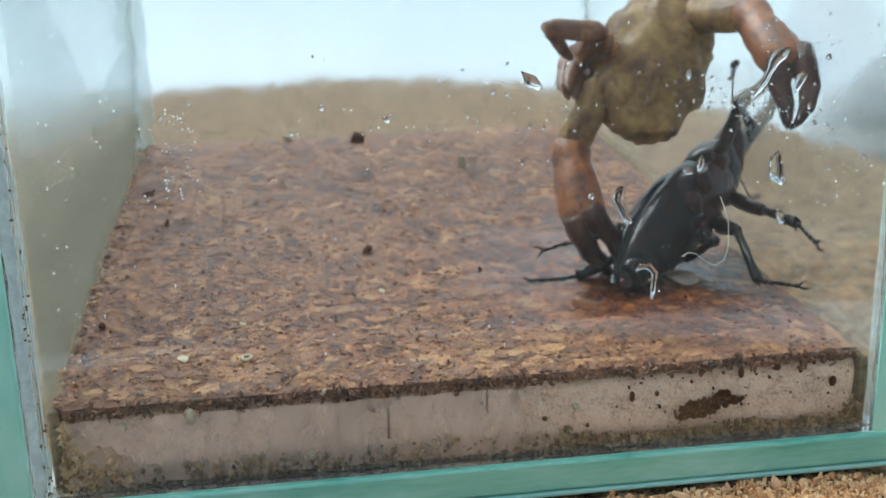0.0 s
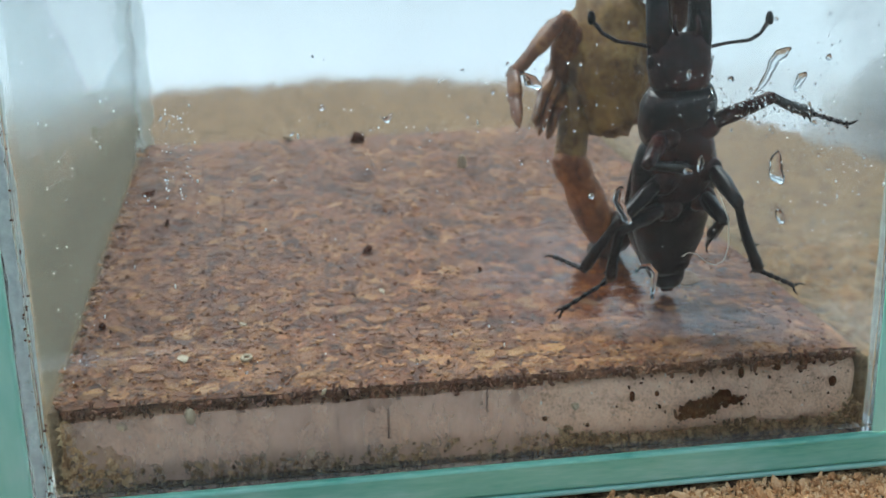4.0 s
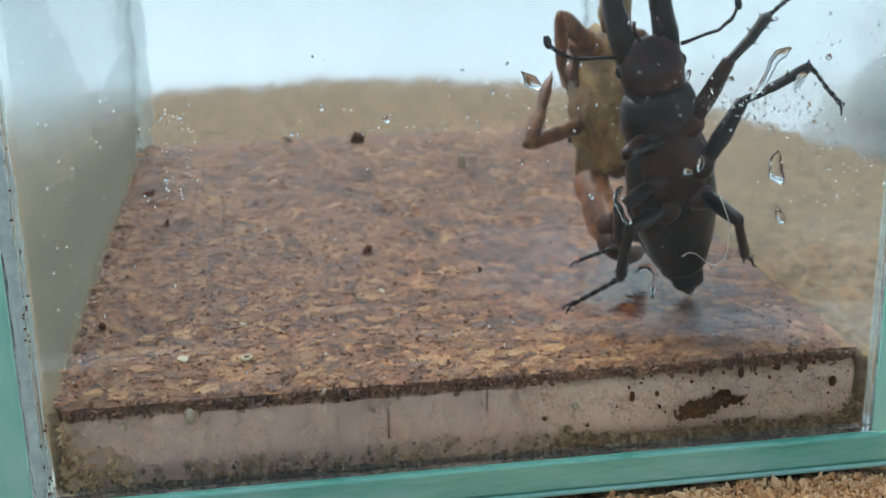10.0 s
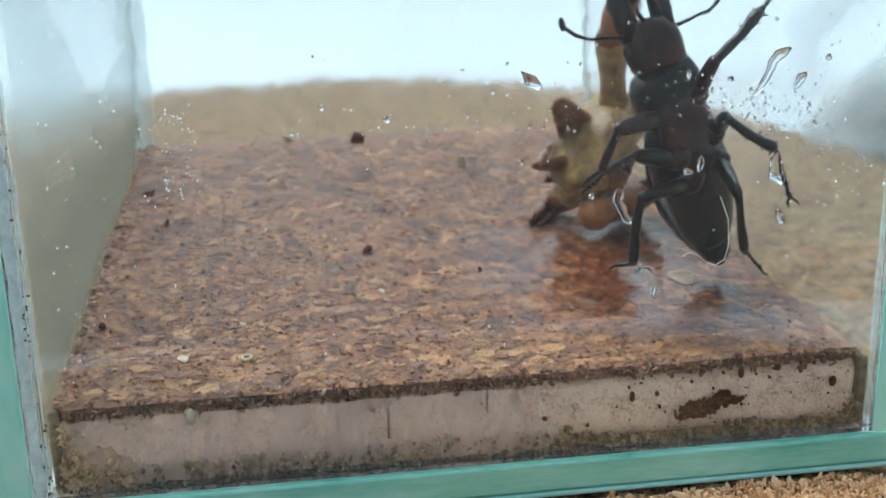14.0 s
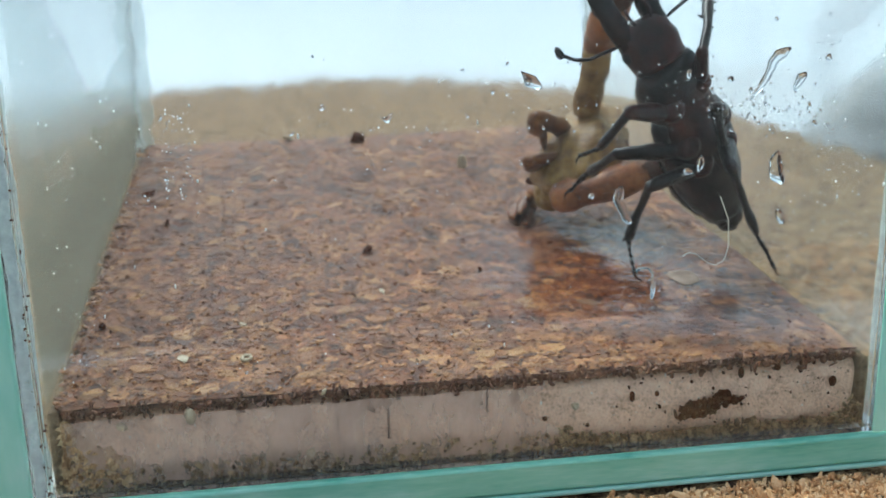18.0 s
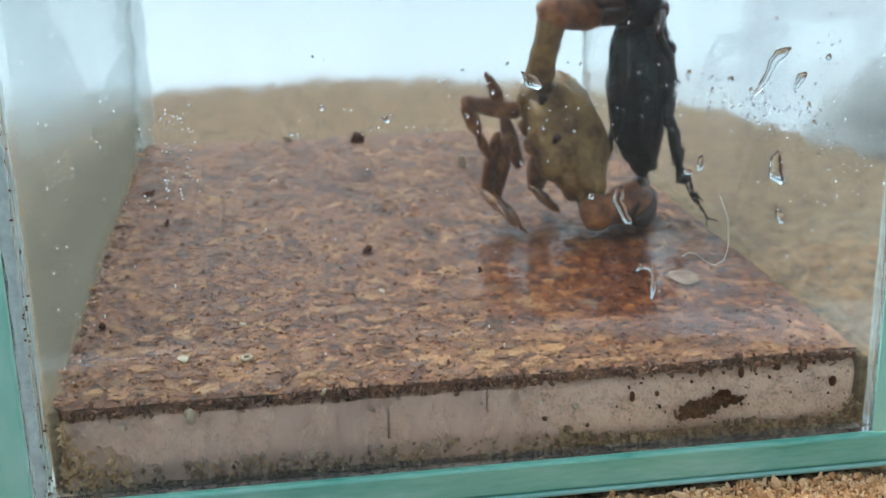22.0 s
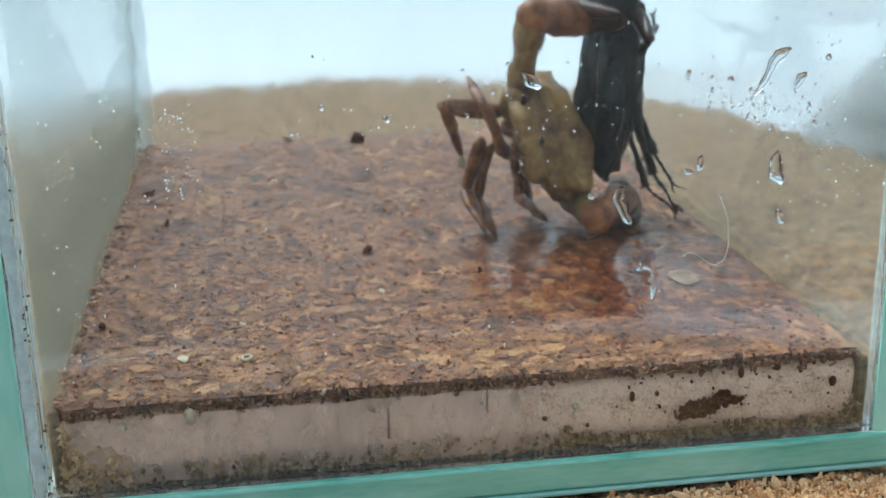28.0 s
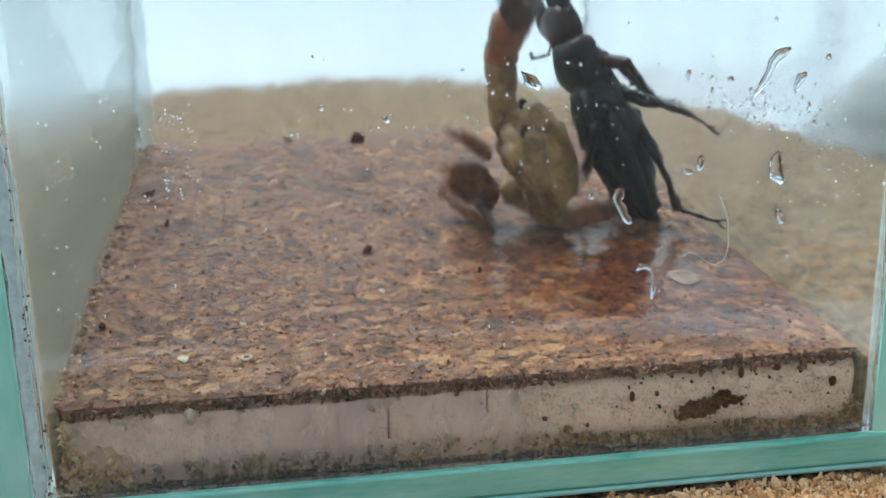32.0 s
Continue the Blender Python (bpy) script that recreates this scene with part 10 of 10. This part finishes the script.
    walk(limb["lower_2"], [
        (0, pose(0.0164, -0.0044, 0.0014, 145, -7, -180)), (1, pose(0.0138, -0.0057, 0.0009, 170, 12, -180)), (2, pose(0.0123, -0.0051, -0.0047, 178, 20, 180)),
        (3, pose(0.0064, 0.0089, -0.0049, 146, -28, 180)), (3.5, pose(0.0063, 0.0090, -0.0049, 145, -29, 180)), (5.5, pose(0.0134, 0.0051, -0.0001, 154, -22, 180)),
        (6, pose(0.0134, 0.0051, 0.0012, 157, -11, -180)), (7, pose(0.0124, 0.0061, -0.0023, 152, -21, -180)), (8, pose(0.0123, 0.0093, -0.0015, 164, -18, -180)),
        (9, pose(0.0060, 0.0094, 0.0185, 168, -19, -180)), (10, pose(0.0059, 0.0072, 0.0188, 168, -16, 180)), (11, pose(0.0210, 0.0078, -0.0113, 151, -37, 180)),
        (12, pose(0.0227, 0.0057, -0.0053, 157, -34, 180)), (13, pose(0.0231, -0.0001, -0.0056, 156, -36, 180)), (14, pose(0.0213, -0.0026, -0.0001, 164, -16, 180)),
        (14.5, pose(0.0233, 0.0004, -0.0029, 166, -15, 180)), (16.5, pose(0.0220, -0.0038, -0.0018, 160, -20, 180)), (17, pose(0.0212, -0.0029, 0.0002, 159, -18, 180)),
        (18, pose(0.0196, -0.0020, 0.0006, 172, -15, -180)), (18.5, pose(-0.0106, -0.0187, 0.0006, 161, 7, 180)), (19, pose(-0.0118, -0.0200, -0.0035, 136, 3, -180)),
        (19.5, pose(-0.0082, -0.0164, -0.0039, 160, 32, -180)), (20, pose(-0.0082, -0.0164, -0.0039, 160, 32, 180)), (21, pose(0.0039, -0.0200, -0.0039, 166, 12, 180)),
        (22, pose(0.0061, -0.0203, -0.0083, 153, 22, 180)), (23, pose(0.0061, -0.0203, -0.0083, 153, 22, 180)), (24, pose(0.0061, -0.0203, -0.0082, 153, 22, 180)),
        (24.6, pose(0.0003, -0.0242, 0.0018, 159, 3, 180)), (25, pose(-0.0001, -0.0213, 0.0054, 167, -8, -180)), (25.5, pose(0.0060, -0.0208, -0.0083, 154, 20, -180)),
        (26.5, pose(0.0047, -0.0226, -0.0066, 162, -33, -173)), (27.5, pose(0.0035, -0.0244, -0.0049, 176, -87, 180)), (27.75, pose(0.0042, -0.0232, -0.0056, 167, -31, -176)),
        (28, pose(0.0049, -0.0220, -0.0063, 163, 25, -180)), (28.6, pose(0.0005, -0.0260, 0.0011, 163, 3, 180)), (29, pose(0.0008, -0.0251, 0.0023, 165, -1, 180)),
        (30, pose(-0.0019, -0.0217, 0.0050, 164, 4, 180)), (30.6, pose(-0.0019, -0.0217, 0.0050, 164, 4, 180)), (31, pose(0.0005, -0.0182, 0.0038, 173, 1, -180)),
        (31.4, pose(0.0093, -0.0120, 0.0099, 175, 12, 180)), (31.75, pose(0.0093, -0.0120, 0.0099, 175, 12, -180)), (32, pose(-0.0013, -0.0257, 0.0009, 148, -2, 180)),
    ])
    walk(limb["upper_3"], [
        (0, pose(0.0077, 0.0072, -0.0004, 62, 84, 0)), (1, pose(0.0052, 0.0059, 0.0007, -119, 82, 180)), (2, pose(0.0061, 0.0058, 0.0012, -127, 32, 180)),
        (3, pose(-0.0010, 0.0086, 0.0065, -175, 28, 180)), (3.5, pose(-0.0009, 0.0086, 0.0066, -176, 27, 180)), (5.5, pose(-0.0005, 0.0077, 0.0002, -162, 83, -180)),
        (6, pose(-0.0006, 0.0078, 0.0007, -162, 86, -180)), (7, pose(-0.0004, 0.0096, 0.0010, -159, 70, 180)), (8, pose(-0.0005, 0.0119, 0.0032, -163, 64, -180)),
        (9, pose(-0.0032, 0.0077, 0.0054, 1, 40, 0)), (10, pose(-0.0054, 0.0074, 0.0081, 8, 52, 0)), (11, pose(0.0073, 0.0023, -0.0098, 167, 78, 180)),
        (12, pose(0.0094, 0.0013, -0.0110, -8, 73, -0)), (13, pose(0.0096, -0.0019, -0.0109, 1, 75, 0)), (14, pose(0.0084, -0.0051, -0.0072, 2, 61, 0)),
        (14.5, pose(0.0099, -0.0007, -0.0089, 7, 68, 0)), (16.5, pose(0.0090, -0.0043, -0.0091, 9, 61, -0)), (17, pose(0.0089, -0.0042, -0.0082, 7, 54, 0)),
        (18, pose(0.0065, -0.0029, -0.0064, 8, 62, 0)), (18.25, pose(0.0002, -0.0049, -0.0068, 28, 9, 9)), (18.5, pose(-0.0060, -0.0069, -0.0072, 45, -43, 0)),
        (19, pose(-0.0062, -0.0069, -0.0077, 53, -64, -0)), (19.5, pose(0.0125, -0.0043, 0.0051, 24, -13, 0)), (20, pose(0.0125, -0.0043, 0.0051, 24, -13, 0)),
        (21, pose(0.0022, -0.0069, -0.0049, 41, -82, 0)), (22, pose(0.0027, -0.0065, -0.0052, -140, -87, 180)), (23, pose(0.0027, -0.0065, -0.0051, -140, -87, 180)),
        (24, pose(0.0026, -0.0064, -0.0052, -140, -87, 180)), (24.6, pose(0.0003, -0.0050, -0.0042, 39, -54, -0)), (25, pose(-0.0019, -0.0031, -0.0033, 34, -38, 0)),
        (25.5, pose(0.0024, -0.0068, -0.0053, 41, -90, 0)), (27.5, pose(0.0045, -0.0092, -0.0052, -147, -75, 180)), (28, pose(0.0039, -0.0075, -0.0045, -147, -67, 180)),
        (28.6, pose(0.0029, -0.0123, -0.0050, 36, -44, 0)), (29, pose(0.0030, -0.0116, -0.0045, 35, -40, 0)), (30, pose(0.0028, -0.0079, -0.0035, 35, -40, 0)),
        (30.6, pose(0.0028, -0.0079, -0.0035, 35, -39, 0)), (31, pose(-0.0049, -0.0080, -0.0077, 39, -55, -0)), (31.4, pose(-0.0004, -0.0100, -0.0052, 40, -41, 0)),
        (31.75, pose(-0.0004, -0.0100, -0.0052, 40, -41, -0)), (32, pose(0.0023, -0.0120, -0.0059, 37, -53, 0)),
    ])
    walk(limb["lower_3"], [
        (0, pose(0.0147, -0.0060, 0.0004, 145, -6, -180)), (1, pose(0.0123, -0.0073, -0.0004, 171, 13, -180)), (2, pose(0.0109, -0.0062, -0.0064, 178, 20, 180)),
        (3, pose(0.0061, 0.0073, -0.0067, 145, -28, 180)), (3.5, pose(0.0060, 0.0074, -0.0067, 145, -29, 180)), (5.5, pose(0.0137, 0.0032, -0.0015, 153, -22, 180)),
        (6, pose(0.0137, 0.0032, -0.0003, 156, -11, -180)), (7, pose(0.0127, 0.0042, -0.0037, 152, -22, -180)), (8, pose(0.0124, 0.0074, -0.0030, 163, -18, -180)),
        (9, pose(0.0064, 0.0075, 0.0170, 167, -19, -180)), (10, pose(0.0063, 0.0053, 0.0173, 167, -16, 180)), (11, pose(0.0217, 0.0056, -0.0128, 151, -37, 180)),
        (12, pose(0.0236, 0.0034, -0.0067, 158, -30, 180)), (13, pose(0.0241, -0.0022, -0.0071, 157, -35, 180)), (14, pose(0.0215, -0.0057, 0.0001, 163, -12, -180)),
        (14.5, pose(0.0237, -0.0024, -0.0033, 166, -12, -180)), (16.5, pose(0.0220, -0.0066, -0.0020, 159, -20, 180)), (17, pose(0.0209, -0.0061, 0.0006, 158, -16, 180)),
        (18, pose(0.0196, -0.0049, 0.0006, 172, -13, 180)), (18.5, pose(-0.0132, -0.0176, 0.0005, 162, 9, 180)), (19, pose(-0.0144, -0.0189, -0.0038, 137, 3, 180)),
        (19.5, pose(0.0095, -0.0103, 0.0185, -160, -19, 180)), (20, pose(0.0095, -0.0103, 0.0185, -160, -19, 180)), (21, pose(-0.0090, -0.0168, -0.0034, 156, 36, 180)),
        (22, pose(-0.0087, -0.0162, -0.0058, 149, 41, -180)), (23, pose(-0.0087, -0.0162, -0.0058, 149, 41, 180)), (24, pose(-0.0088, -0.0161, -0.0058, 150, 41, 180)),
        (24.6, pose(-0.0091, -0.0144, 0.0027, 177, 55, 180)), (25, pose(-0.0094, -0.0116, 0.0065, -179, 43, -180)), (25.5, pose(-0.0090, -0.0166, -0.0053, 150, 39, 180)),
        (27.5, pose(-0.0077, -0.0173, -0.0085, 151, 41, 180)), (28, pose(-0.0076, -0.0158, -0.0093, 150, 43, 180)), (28.6, pose(-0.0055, -0.0212, 0.0037, 166, 9, 180)),
        (29, pose(-0.0049, -0.0201, 0.0050, 167, 5, 180)), (30, pose(-0.0049, -0.0166, 0.0059, 170, 6, 180)), (30.6, pose(-0.0049, -0.0166, 0.0059, 170, 6, 180)),
        (31, pose(-0.0145, -0.0174, -0.0010, 159, -5, -180)), (31.4, pose(-0.0079, -0.0196, 0.0036, 179, -9, -180)), (31.75, pose(-0.0079, -0.0196, 0.0036, 179, -9, -180)),
        (32, pose(-0.0073, -0.0210, 0.0014, 164, 8, 180)),
    ])
    walk(limb["upper_4"], [
        (0, pose(0.0126, 0.0081, 0.0018, 61, 83, 0)), (1, pose(0.0100, 0.0068, 0.0031, -119, 82, 180)), (2, pose(0.0109, 0.0064, 0.0040, -127, 33, -180)),
        (3, pose(0.0025, 0.0097, 0.0094, -175, 29, -180)), (3.5, pose(0.0027, 0.0097, 0.0095, -175, 28, 180)), (5.5, pose(0.0026, 0.0090, 0.0027, -163, 84, -180)),
        (6, pose(0.0026, 0.0091, 0.0033, -162, 87, -180)), (7, pose(0.0026, 0.0109, 0.0036, -159, 71, 180)), (8, pose(0.0027, 0.0131, 0.0058, -163, 65, 180)),
        (9, pose(-0.0001, 0.0089, 0.0081, 1, 40, 0)), (10, pose(-0.0024, 0.0087, 0.0107, 8, 52, 0)), (11, pose(0.0100, 0.0039, -0.0072, 167, 79, -180)),
        (12, pose(0.0119, 0.0030, -0.0085, -8, 73, 0)), (13, pose(0.0121, -0.0002, -0.0086, 2, 74, 0)), (14, pose(0.0115, -0.0029, -0.0059, 1, 62, 0)),
        (14.5, pose(0.0130, 0.0014, -0.0074, 6, 68, 0)), (16.5, pose(0.0124, -0.0021, -0.0079, 9, 61, 0)), (17, pose(0.0123, -0.0020, -0.0070, 6, 56, 0)),
        (18, pose(0.0099, -0.0007, -0.0053, 7, 61, 0)), (18.25, pose(0.0049, -0.0046, -0.0056, 28, 9, 10)), (18.5, pose(-0.0001, -0.0086, -0.0059, 46, -43, 0)),
        (19, pose(-0.0003, -0.0086, -0.0063, 53, -64, 0)), (19.5, pose(0.0054, -0.0061, -0.0034, 47, -86, 0)), (20, pose(0.0054, -0.0061, -0.0034, 47, -86, 0)),
        (21, pose(0.0151, -0.0088, 0.0022, -128, -58, 180)), (22, pose(0.0148, -0.0103, 0.0021, -135, -30, 180)), (23, pose(0.0148, -0.0103, 0.0021, -135, -30, -180)),
        (24, pose(0.0148, -0.0103, 0.0021, -135, -30, 180)), (24.3, pose(0.0130, -0.0116, -0.0001, -138, -78, -173)), (24.6, pose(0.0111, -0.0130, -0.0023, 52, -55, 0)),
        (25, pose(0.0097, -0.0114, -0.0020, 45, -36, 0)), (25.25, pose(0.0122, -0.0109, -0.0002, -120, -87, 166)), (25.5, pose(0.0147, -0.0104, 0.0017, -133, -32, -180)),
        (27.5, pose(0.0132, -0.0119, 0.0002, -120, -58, 180)), (28, pose(0.0143, -0.0109, 0.0020, -129, -40, 180)), (28.3, pose(0.0117, -0.0123, -0.0007, 177, -88, -122)),
        (28.6, pose(0.0091, -0.0137, -0.0034, 59, -42, 0)), (29, pose(0.0094, -0.0134, -0.0033, 55, -37, 0)), (30, pose(0.0081, -0.0124, -0.0029, 41, -36, 0)),
        (30.6, pose(0.0081, -0.0124, -0.0029, 41, -36, 0)), (31, pose(0.0023, -0.0075, -0.0048, 49, 9, 0)), (31.4, pose(0.0088, -0.0071, -0.0024, 21, 16, 0)),
        (31.75, pose(0.0088, -0.0071, -0.0024, 21, 16, 0)), (32, pose(0.0077, -0.0139, -0.0043, 56, -41, 0)),
    ])
    walk(limb["lower_4"], [
        (0, pose(0.0198, -0.0050, 0.0026, 145, -7, -180)), (1, pose(0.0172, -0.0063, 0.0021, 170, 12, -180)), (2, pose(0.0157, -0.0057, -0.0035, 178, 20, 180)),
        (3, pose(0.0098, 0.0083, -0.0037, 146, -28, 180)), (3.5, pose(0.0097, 0.0084, -0.0037, 145, -29, 180)), (5.5, pose(0.0168, 0.0045, 0.0011, 154, -22, 180)),
        (6, pose(0.0168, 0.0045, 0.0024, 157, -11, -180)), (7, pose(0.0158, 0.0055, -0.0011, 152, -21, -180)), (8, pose(0.0157, 0.0087, -0.0003, 164, -18, -180)),
        (9, pose(0.0094, 0.0088, 0.0197, 168, -19, -180)), (10, pose(0.0093, 0.0066, 0.0200, 168, -16, 180)), (11, pose(0.0244, 0.0072, -0.0101, 151, -37, 180)),
        (12, pose(0.0261, 0.0051, -0.0041, 157, -34, 180)), (13, pose(0.0265, -0.0007, -0.0044, 156, -36, 180)), (14, pose(0.0247, -0.0032, 0.0011, 164, -16, 180)),
        (14.5, pose(0.0267, -0.0002, -0.0017, 166, -15, 180)), (16.5, pose(0.0254, -0.0044, -0.0006, 160, -20, 180)), (17, pose(0.0246, -0.0035, 0.0014, 159, -18, 180)),
        (18, pose(0.0230, -0.0026, 0.0018, 172, -15, -180)), (18.5, pose(-0.0072, -0.0193, 0.0018, 161, 7, 180)), (19, pose(-0.0084, -0.0206, -0.0023, 136, 3, -180)),
        (19.5, pose(-0.0048, -0.0170, -0.0027, 160, 32, -180)), (20, pose(-0.0048, -0.0170, -0.0027, 160, 32, 180)), (21, pose(0.0073, -0.0206, -0.0027, 166, 12, 180)),
        (22, pose(0.0095, -0.0209, -0.0071, 153, 22, 180)), (23, pose(0.0095, -0.0209, -0.0071, 153, 22, 180)), (24, pose(0.0095, -0.0209, -0.0070, 153, 22, 180)),
        (24.6, pose(0.0037, -0.0248, 0.0030, 159, 3, 180)), (25, pose(0.0033, -0.0219, 0.0066, 167, -8, -180)), (25.5, pose(0.0094, -0.0214, -0.0071, 154, 20, -180)),
        (26.5, pose(0.0081, -0.0232, -0.0054, 162, -33, -173)), (27.5, pose(0.0069, -0.0250, -0.0037, 176, -87, 180)), (27.75, pose(0.0076, -0.0238, -0.0044, 167, -31, -176)),
        (28, pose(0.0083, -0.0226, -0.0051, 163, 25, -180)), (28.6, pose(0.0039, -0.0266, 0.0023, 163, 3, 180)), (29, pose(0.0042, -0.0257, 0.0035, 165, -1, 180)),
        (30, pose(0.0015, -0.0223, 0.0062, 164, 4, 180)), (30.6, pose(0.0015, -0.0223, 0.0062, 164, 4, 180)), (31, pose(0.0039, -0.0188, 0.0050, 173, 1, -180)),
        (31.4, pose(0.0127, -0.0126, 0.0111, 175, 12, 180)), (31.75, pose(0.0127, -0.0126, 0.0111, 175, 12, -180)), (32, pose(0.0021, -0.0263, 0.0021, 148, -2, 180)),
    ])
    walk(limb["upper_5"], [
        (0, pose(0.0113, 0.0076, 0.0006, 62, 84, 0)), (1, pose(0.0088, 0.0063, 0.0017, -119, 82, 180)), (2, pose(0.0097, 0.0062, 0.0022, -127, 32, 180)),
        (3, pose(0.0026, 0.0090, 0.0075, -175, 28, 180)), (3.5, pose(0.0027, 0.0090, 0.0076, -176, 27, 180)), (5.5, pose(0.0031, 0.0081, 0.0012, -162, 83, -180)),
        (6, pose(0.0030, 0.0082, 0.0017, -162, 86, -180)), (7, pose(0.0032, 0.0100, 0.0020, -159, 70, 180)), (8, pose(0.0031, 0.0123, 0.0042, -163, 64, -180)),
        (9, pose(0.0004, 0.0081, 0.0064, 1, 40, 0)), (10, pose(-0.0018, 0.0078, 0.0091, 8, 52, 0)), (11, pose(0.0109, 0.0027, -0.0088, 167, 78, 180)),
        (12, pose(0.0130, 0.0017, -0.0100, -8, 73, 0)), (13, pose(0.0132, -0.0015, -0.0099, 1, 75, 0)), (14, pose(0.0120, -0.0047, -0.0062, 2, 61, 0)),
        (14.5, pose(0.0135, -0.0003, -0.0079, 7, 68, 0)), (16.5, pose(0.0126, -0.0039, -0.0081, 9, 61, 0)), (17, pose(0.0125, -0.0038, -0.0072, 7, 54, 0)),
        (18, pose(0.0101, -0.0025, -0.0054, 8, 62, 0)), (18.25, pose(0.0038, -0.0045, -0.0058, 28, 9, 9)), (18.5, pose(-0.0024, -0.0065, -0.0062, 45, -43, 0)),
        (19, pose(-0.0026, -0.0065, -0.0067, 53, -64, 0)), (19.5, pose(0.0161, -0.0039, 0.0061, 24, -13, 0)), (20, pose(0.0161, -0.0039, 0.0061, 24, -13, 0)),
        (21, pose(0.0058, -0.0065, -0.0039, 41, -82, 0)), (22, pose(0.0063, -0.0061, -0.0042, -140, -87, 180)), (23, pose(0.0063, -0.0061, -0.0041, -140, -87, 180)),
        (24, pose(0.0062, -0.0060, -0.0042, -140, -87, 180)), (24.6, pose(0.0039, -0.0046, -0.0032, 39, -54, 0)), (25, pose(0.0017, -0.0027, -0.0023, 34, -38, 0)),
        (25.5, pose(0.0060, -0.0064, -0.0043, 41, -90, 0)), (27.5, pose(0.0081, -0.0088, -0.0042, -147, -75, 180)), (28, pose(0.0075, -0.0071, -0.0035, -147, -67, 180)),
        (28.6, pose(0.0065, -0.0119, -0.0040, 36, -44, 0)), (29, pose(0.0066, -0.0112, -0.0035, 35, -40, 0)), (30, pose(0.0064, -0.0075, -0.0025, 35, -40, 0)),
        (30.6, pose(0.0064, -0.0075, -0.0025, 35, -39, 0)), (31, pose(-0.0013, -0.0076, -0.0067, 39, -55, 0)), (31.4, pose(0.0032, -0.0096, -0.0042, 40, -41, 0)),
        (31.75, pose(0.0032, -0.0096, -0.0042, 40, -41, 0)), (32, pose(0.0059, -0.0116, -0.0049, 37, -53, 0)),
    ])
    walk(limb["lower_5"], [
        (0, pose(0.0183, -0.0056, 0.0014, 145, -6, -180)), (1, pose(0.0159, -0.0069, 0.0006, 171, 13, -180)), (2, pose(0.0145, -0.0058, -0.0054, 178, 20, 180)),
        (3, pose(0.0097, 0.0077, -0.0057, 145, -28, 180)), (3.5, pose(0.0096, 0.0078, -0.0057, 145, -29, 180)), (5.5, pose(0.0173, 0.0036, -0.0005, 153, -22, 180)),
        (6, pose(0.0173, 0.0036, 0.0007, 156, -11, -180)), (7, pose(0.0163, 0.0046, -0.0027, 152, -22, -180)), (8, pose(0.0160, 0.0078, -0.0020, 163, -18, -180)),
        (9, pose(0.0100, 0.0079, 0.0180, 167, -19, -180)), (10, pose(0.0099, 0.0057, 0.0183, 167, -16, 180)), (11, pose(0.0253, 0.0060, -0.0118, 151, -37, 180)),
        (12, pose(0.0272, 0.0038, -0.0057, 158, -30, 180)), (13, pose(0.0277, -0.0018, -0.0061, 157, -35, 180)), (14, pose(0.0251, -0.0053, 0.0011, 163, -12, -180)),
        (14.5, pose(0.0273, -0.0020, -0.0023, 166, -12, -180)), (16.5, pose(0.0256, -0.0062, -0.0010, 159, -20, 180)), (17, pose(0.0245, -0.0057, 0.0016, 158, -16, 180)),
        (18, pose(0.0232, -0.0045, 0.0016, 172, -13, 180)), (18.5, pose(-0.0096, -0.0172, 0.0015, 162, 9, 180)), (19, pose(-0.0108, -0.0185, -0.0028, 137, 3, 180)),
        (19.5, pose(0.0131, -0.0099, 0.0195, -160, -19, 180)), (20, pose(0.0131, -0.0099, 0.0195, -160, -19, 180)), (21, pose(-0.0054, -0.0164, -0.0024, 156, 36, 180)),
        (22, pose(-0.0051, -0.0158, -0.0048, 149, 41, -180)), (23, pose(-0.0051, -0.0158, -0.0048, 149, 41, 180)), (24, pose(-0.0052, -0.0157, -0.0048, 150, 41, 180)),
        (24.6, pose(-0.0055, -0.0140, 0.0037, 177, 55, 180)), (25, pose(-0.0058, -0.0112, 0.0075, -179, 43, -180)), (25.5, pose(-0.0054, -0.0162, -0.0043, 150, 39, 180)),
        (27.5, pose(-0.0041, -0.0169, -0.0075, 151, 41, 180)), (28, pose(-0.0040, -0.0154, -0.0083, 150, 43, 180)), (28.6, pose(-0.0019, -0.0208, 0.0047, 166, 9, 180)),
        (29, pose(-0.0013, -0.0197, 0.0060, 167, 5, 180)), (30, pose(-0.0013, -0.0162, 0.0069, 170, 6, 180)), (30.6, pose(-0.0013, -0.0162, 0.0069, 170, 6, 180)),
        (31, pose(-0.0109, -0.0170, 0.0000, 159, -5, -180)), (31.4, pose(-0.0043, -0.0192, 0.0046, 179, -9, -180)), (31.75, pose(-0.0043, -0.0192, 0.0046, 179, -9, -180)),
        (32, pose(-0.0037, -0.0206, 0.0024, 164, 8, 180)),
    ])


motions()
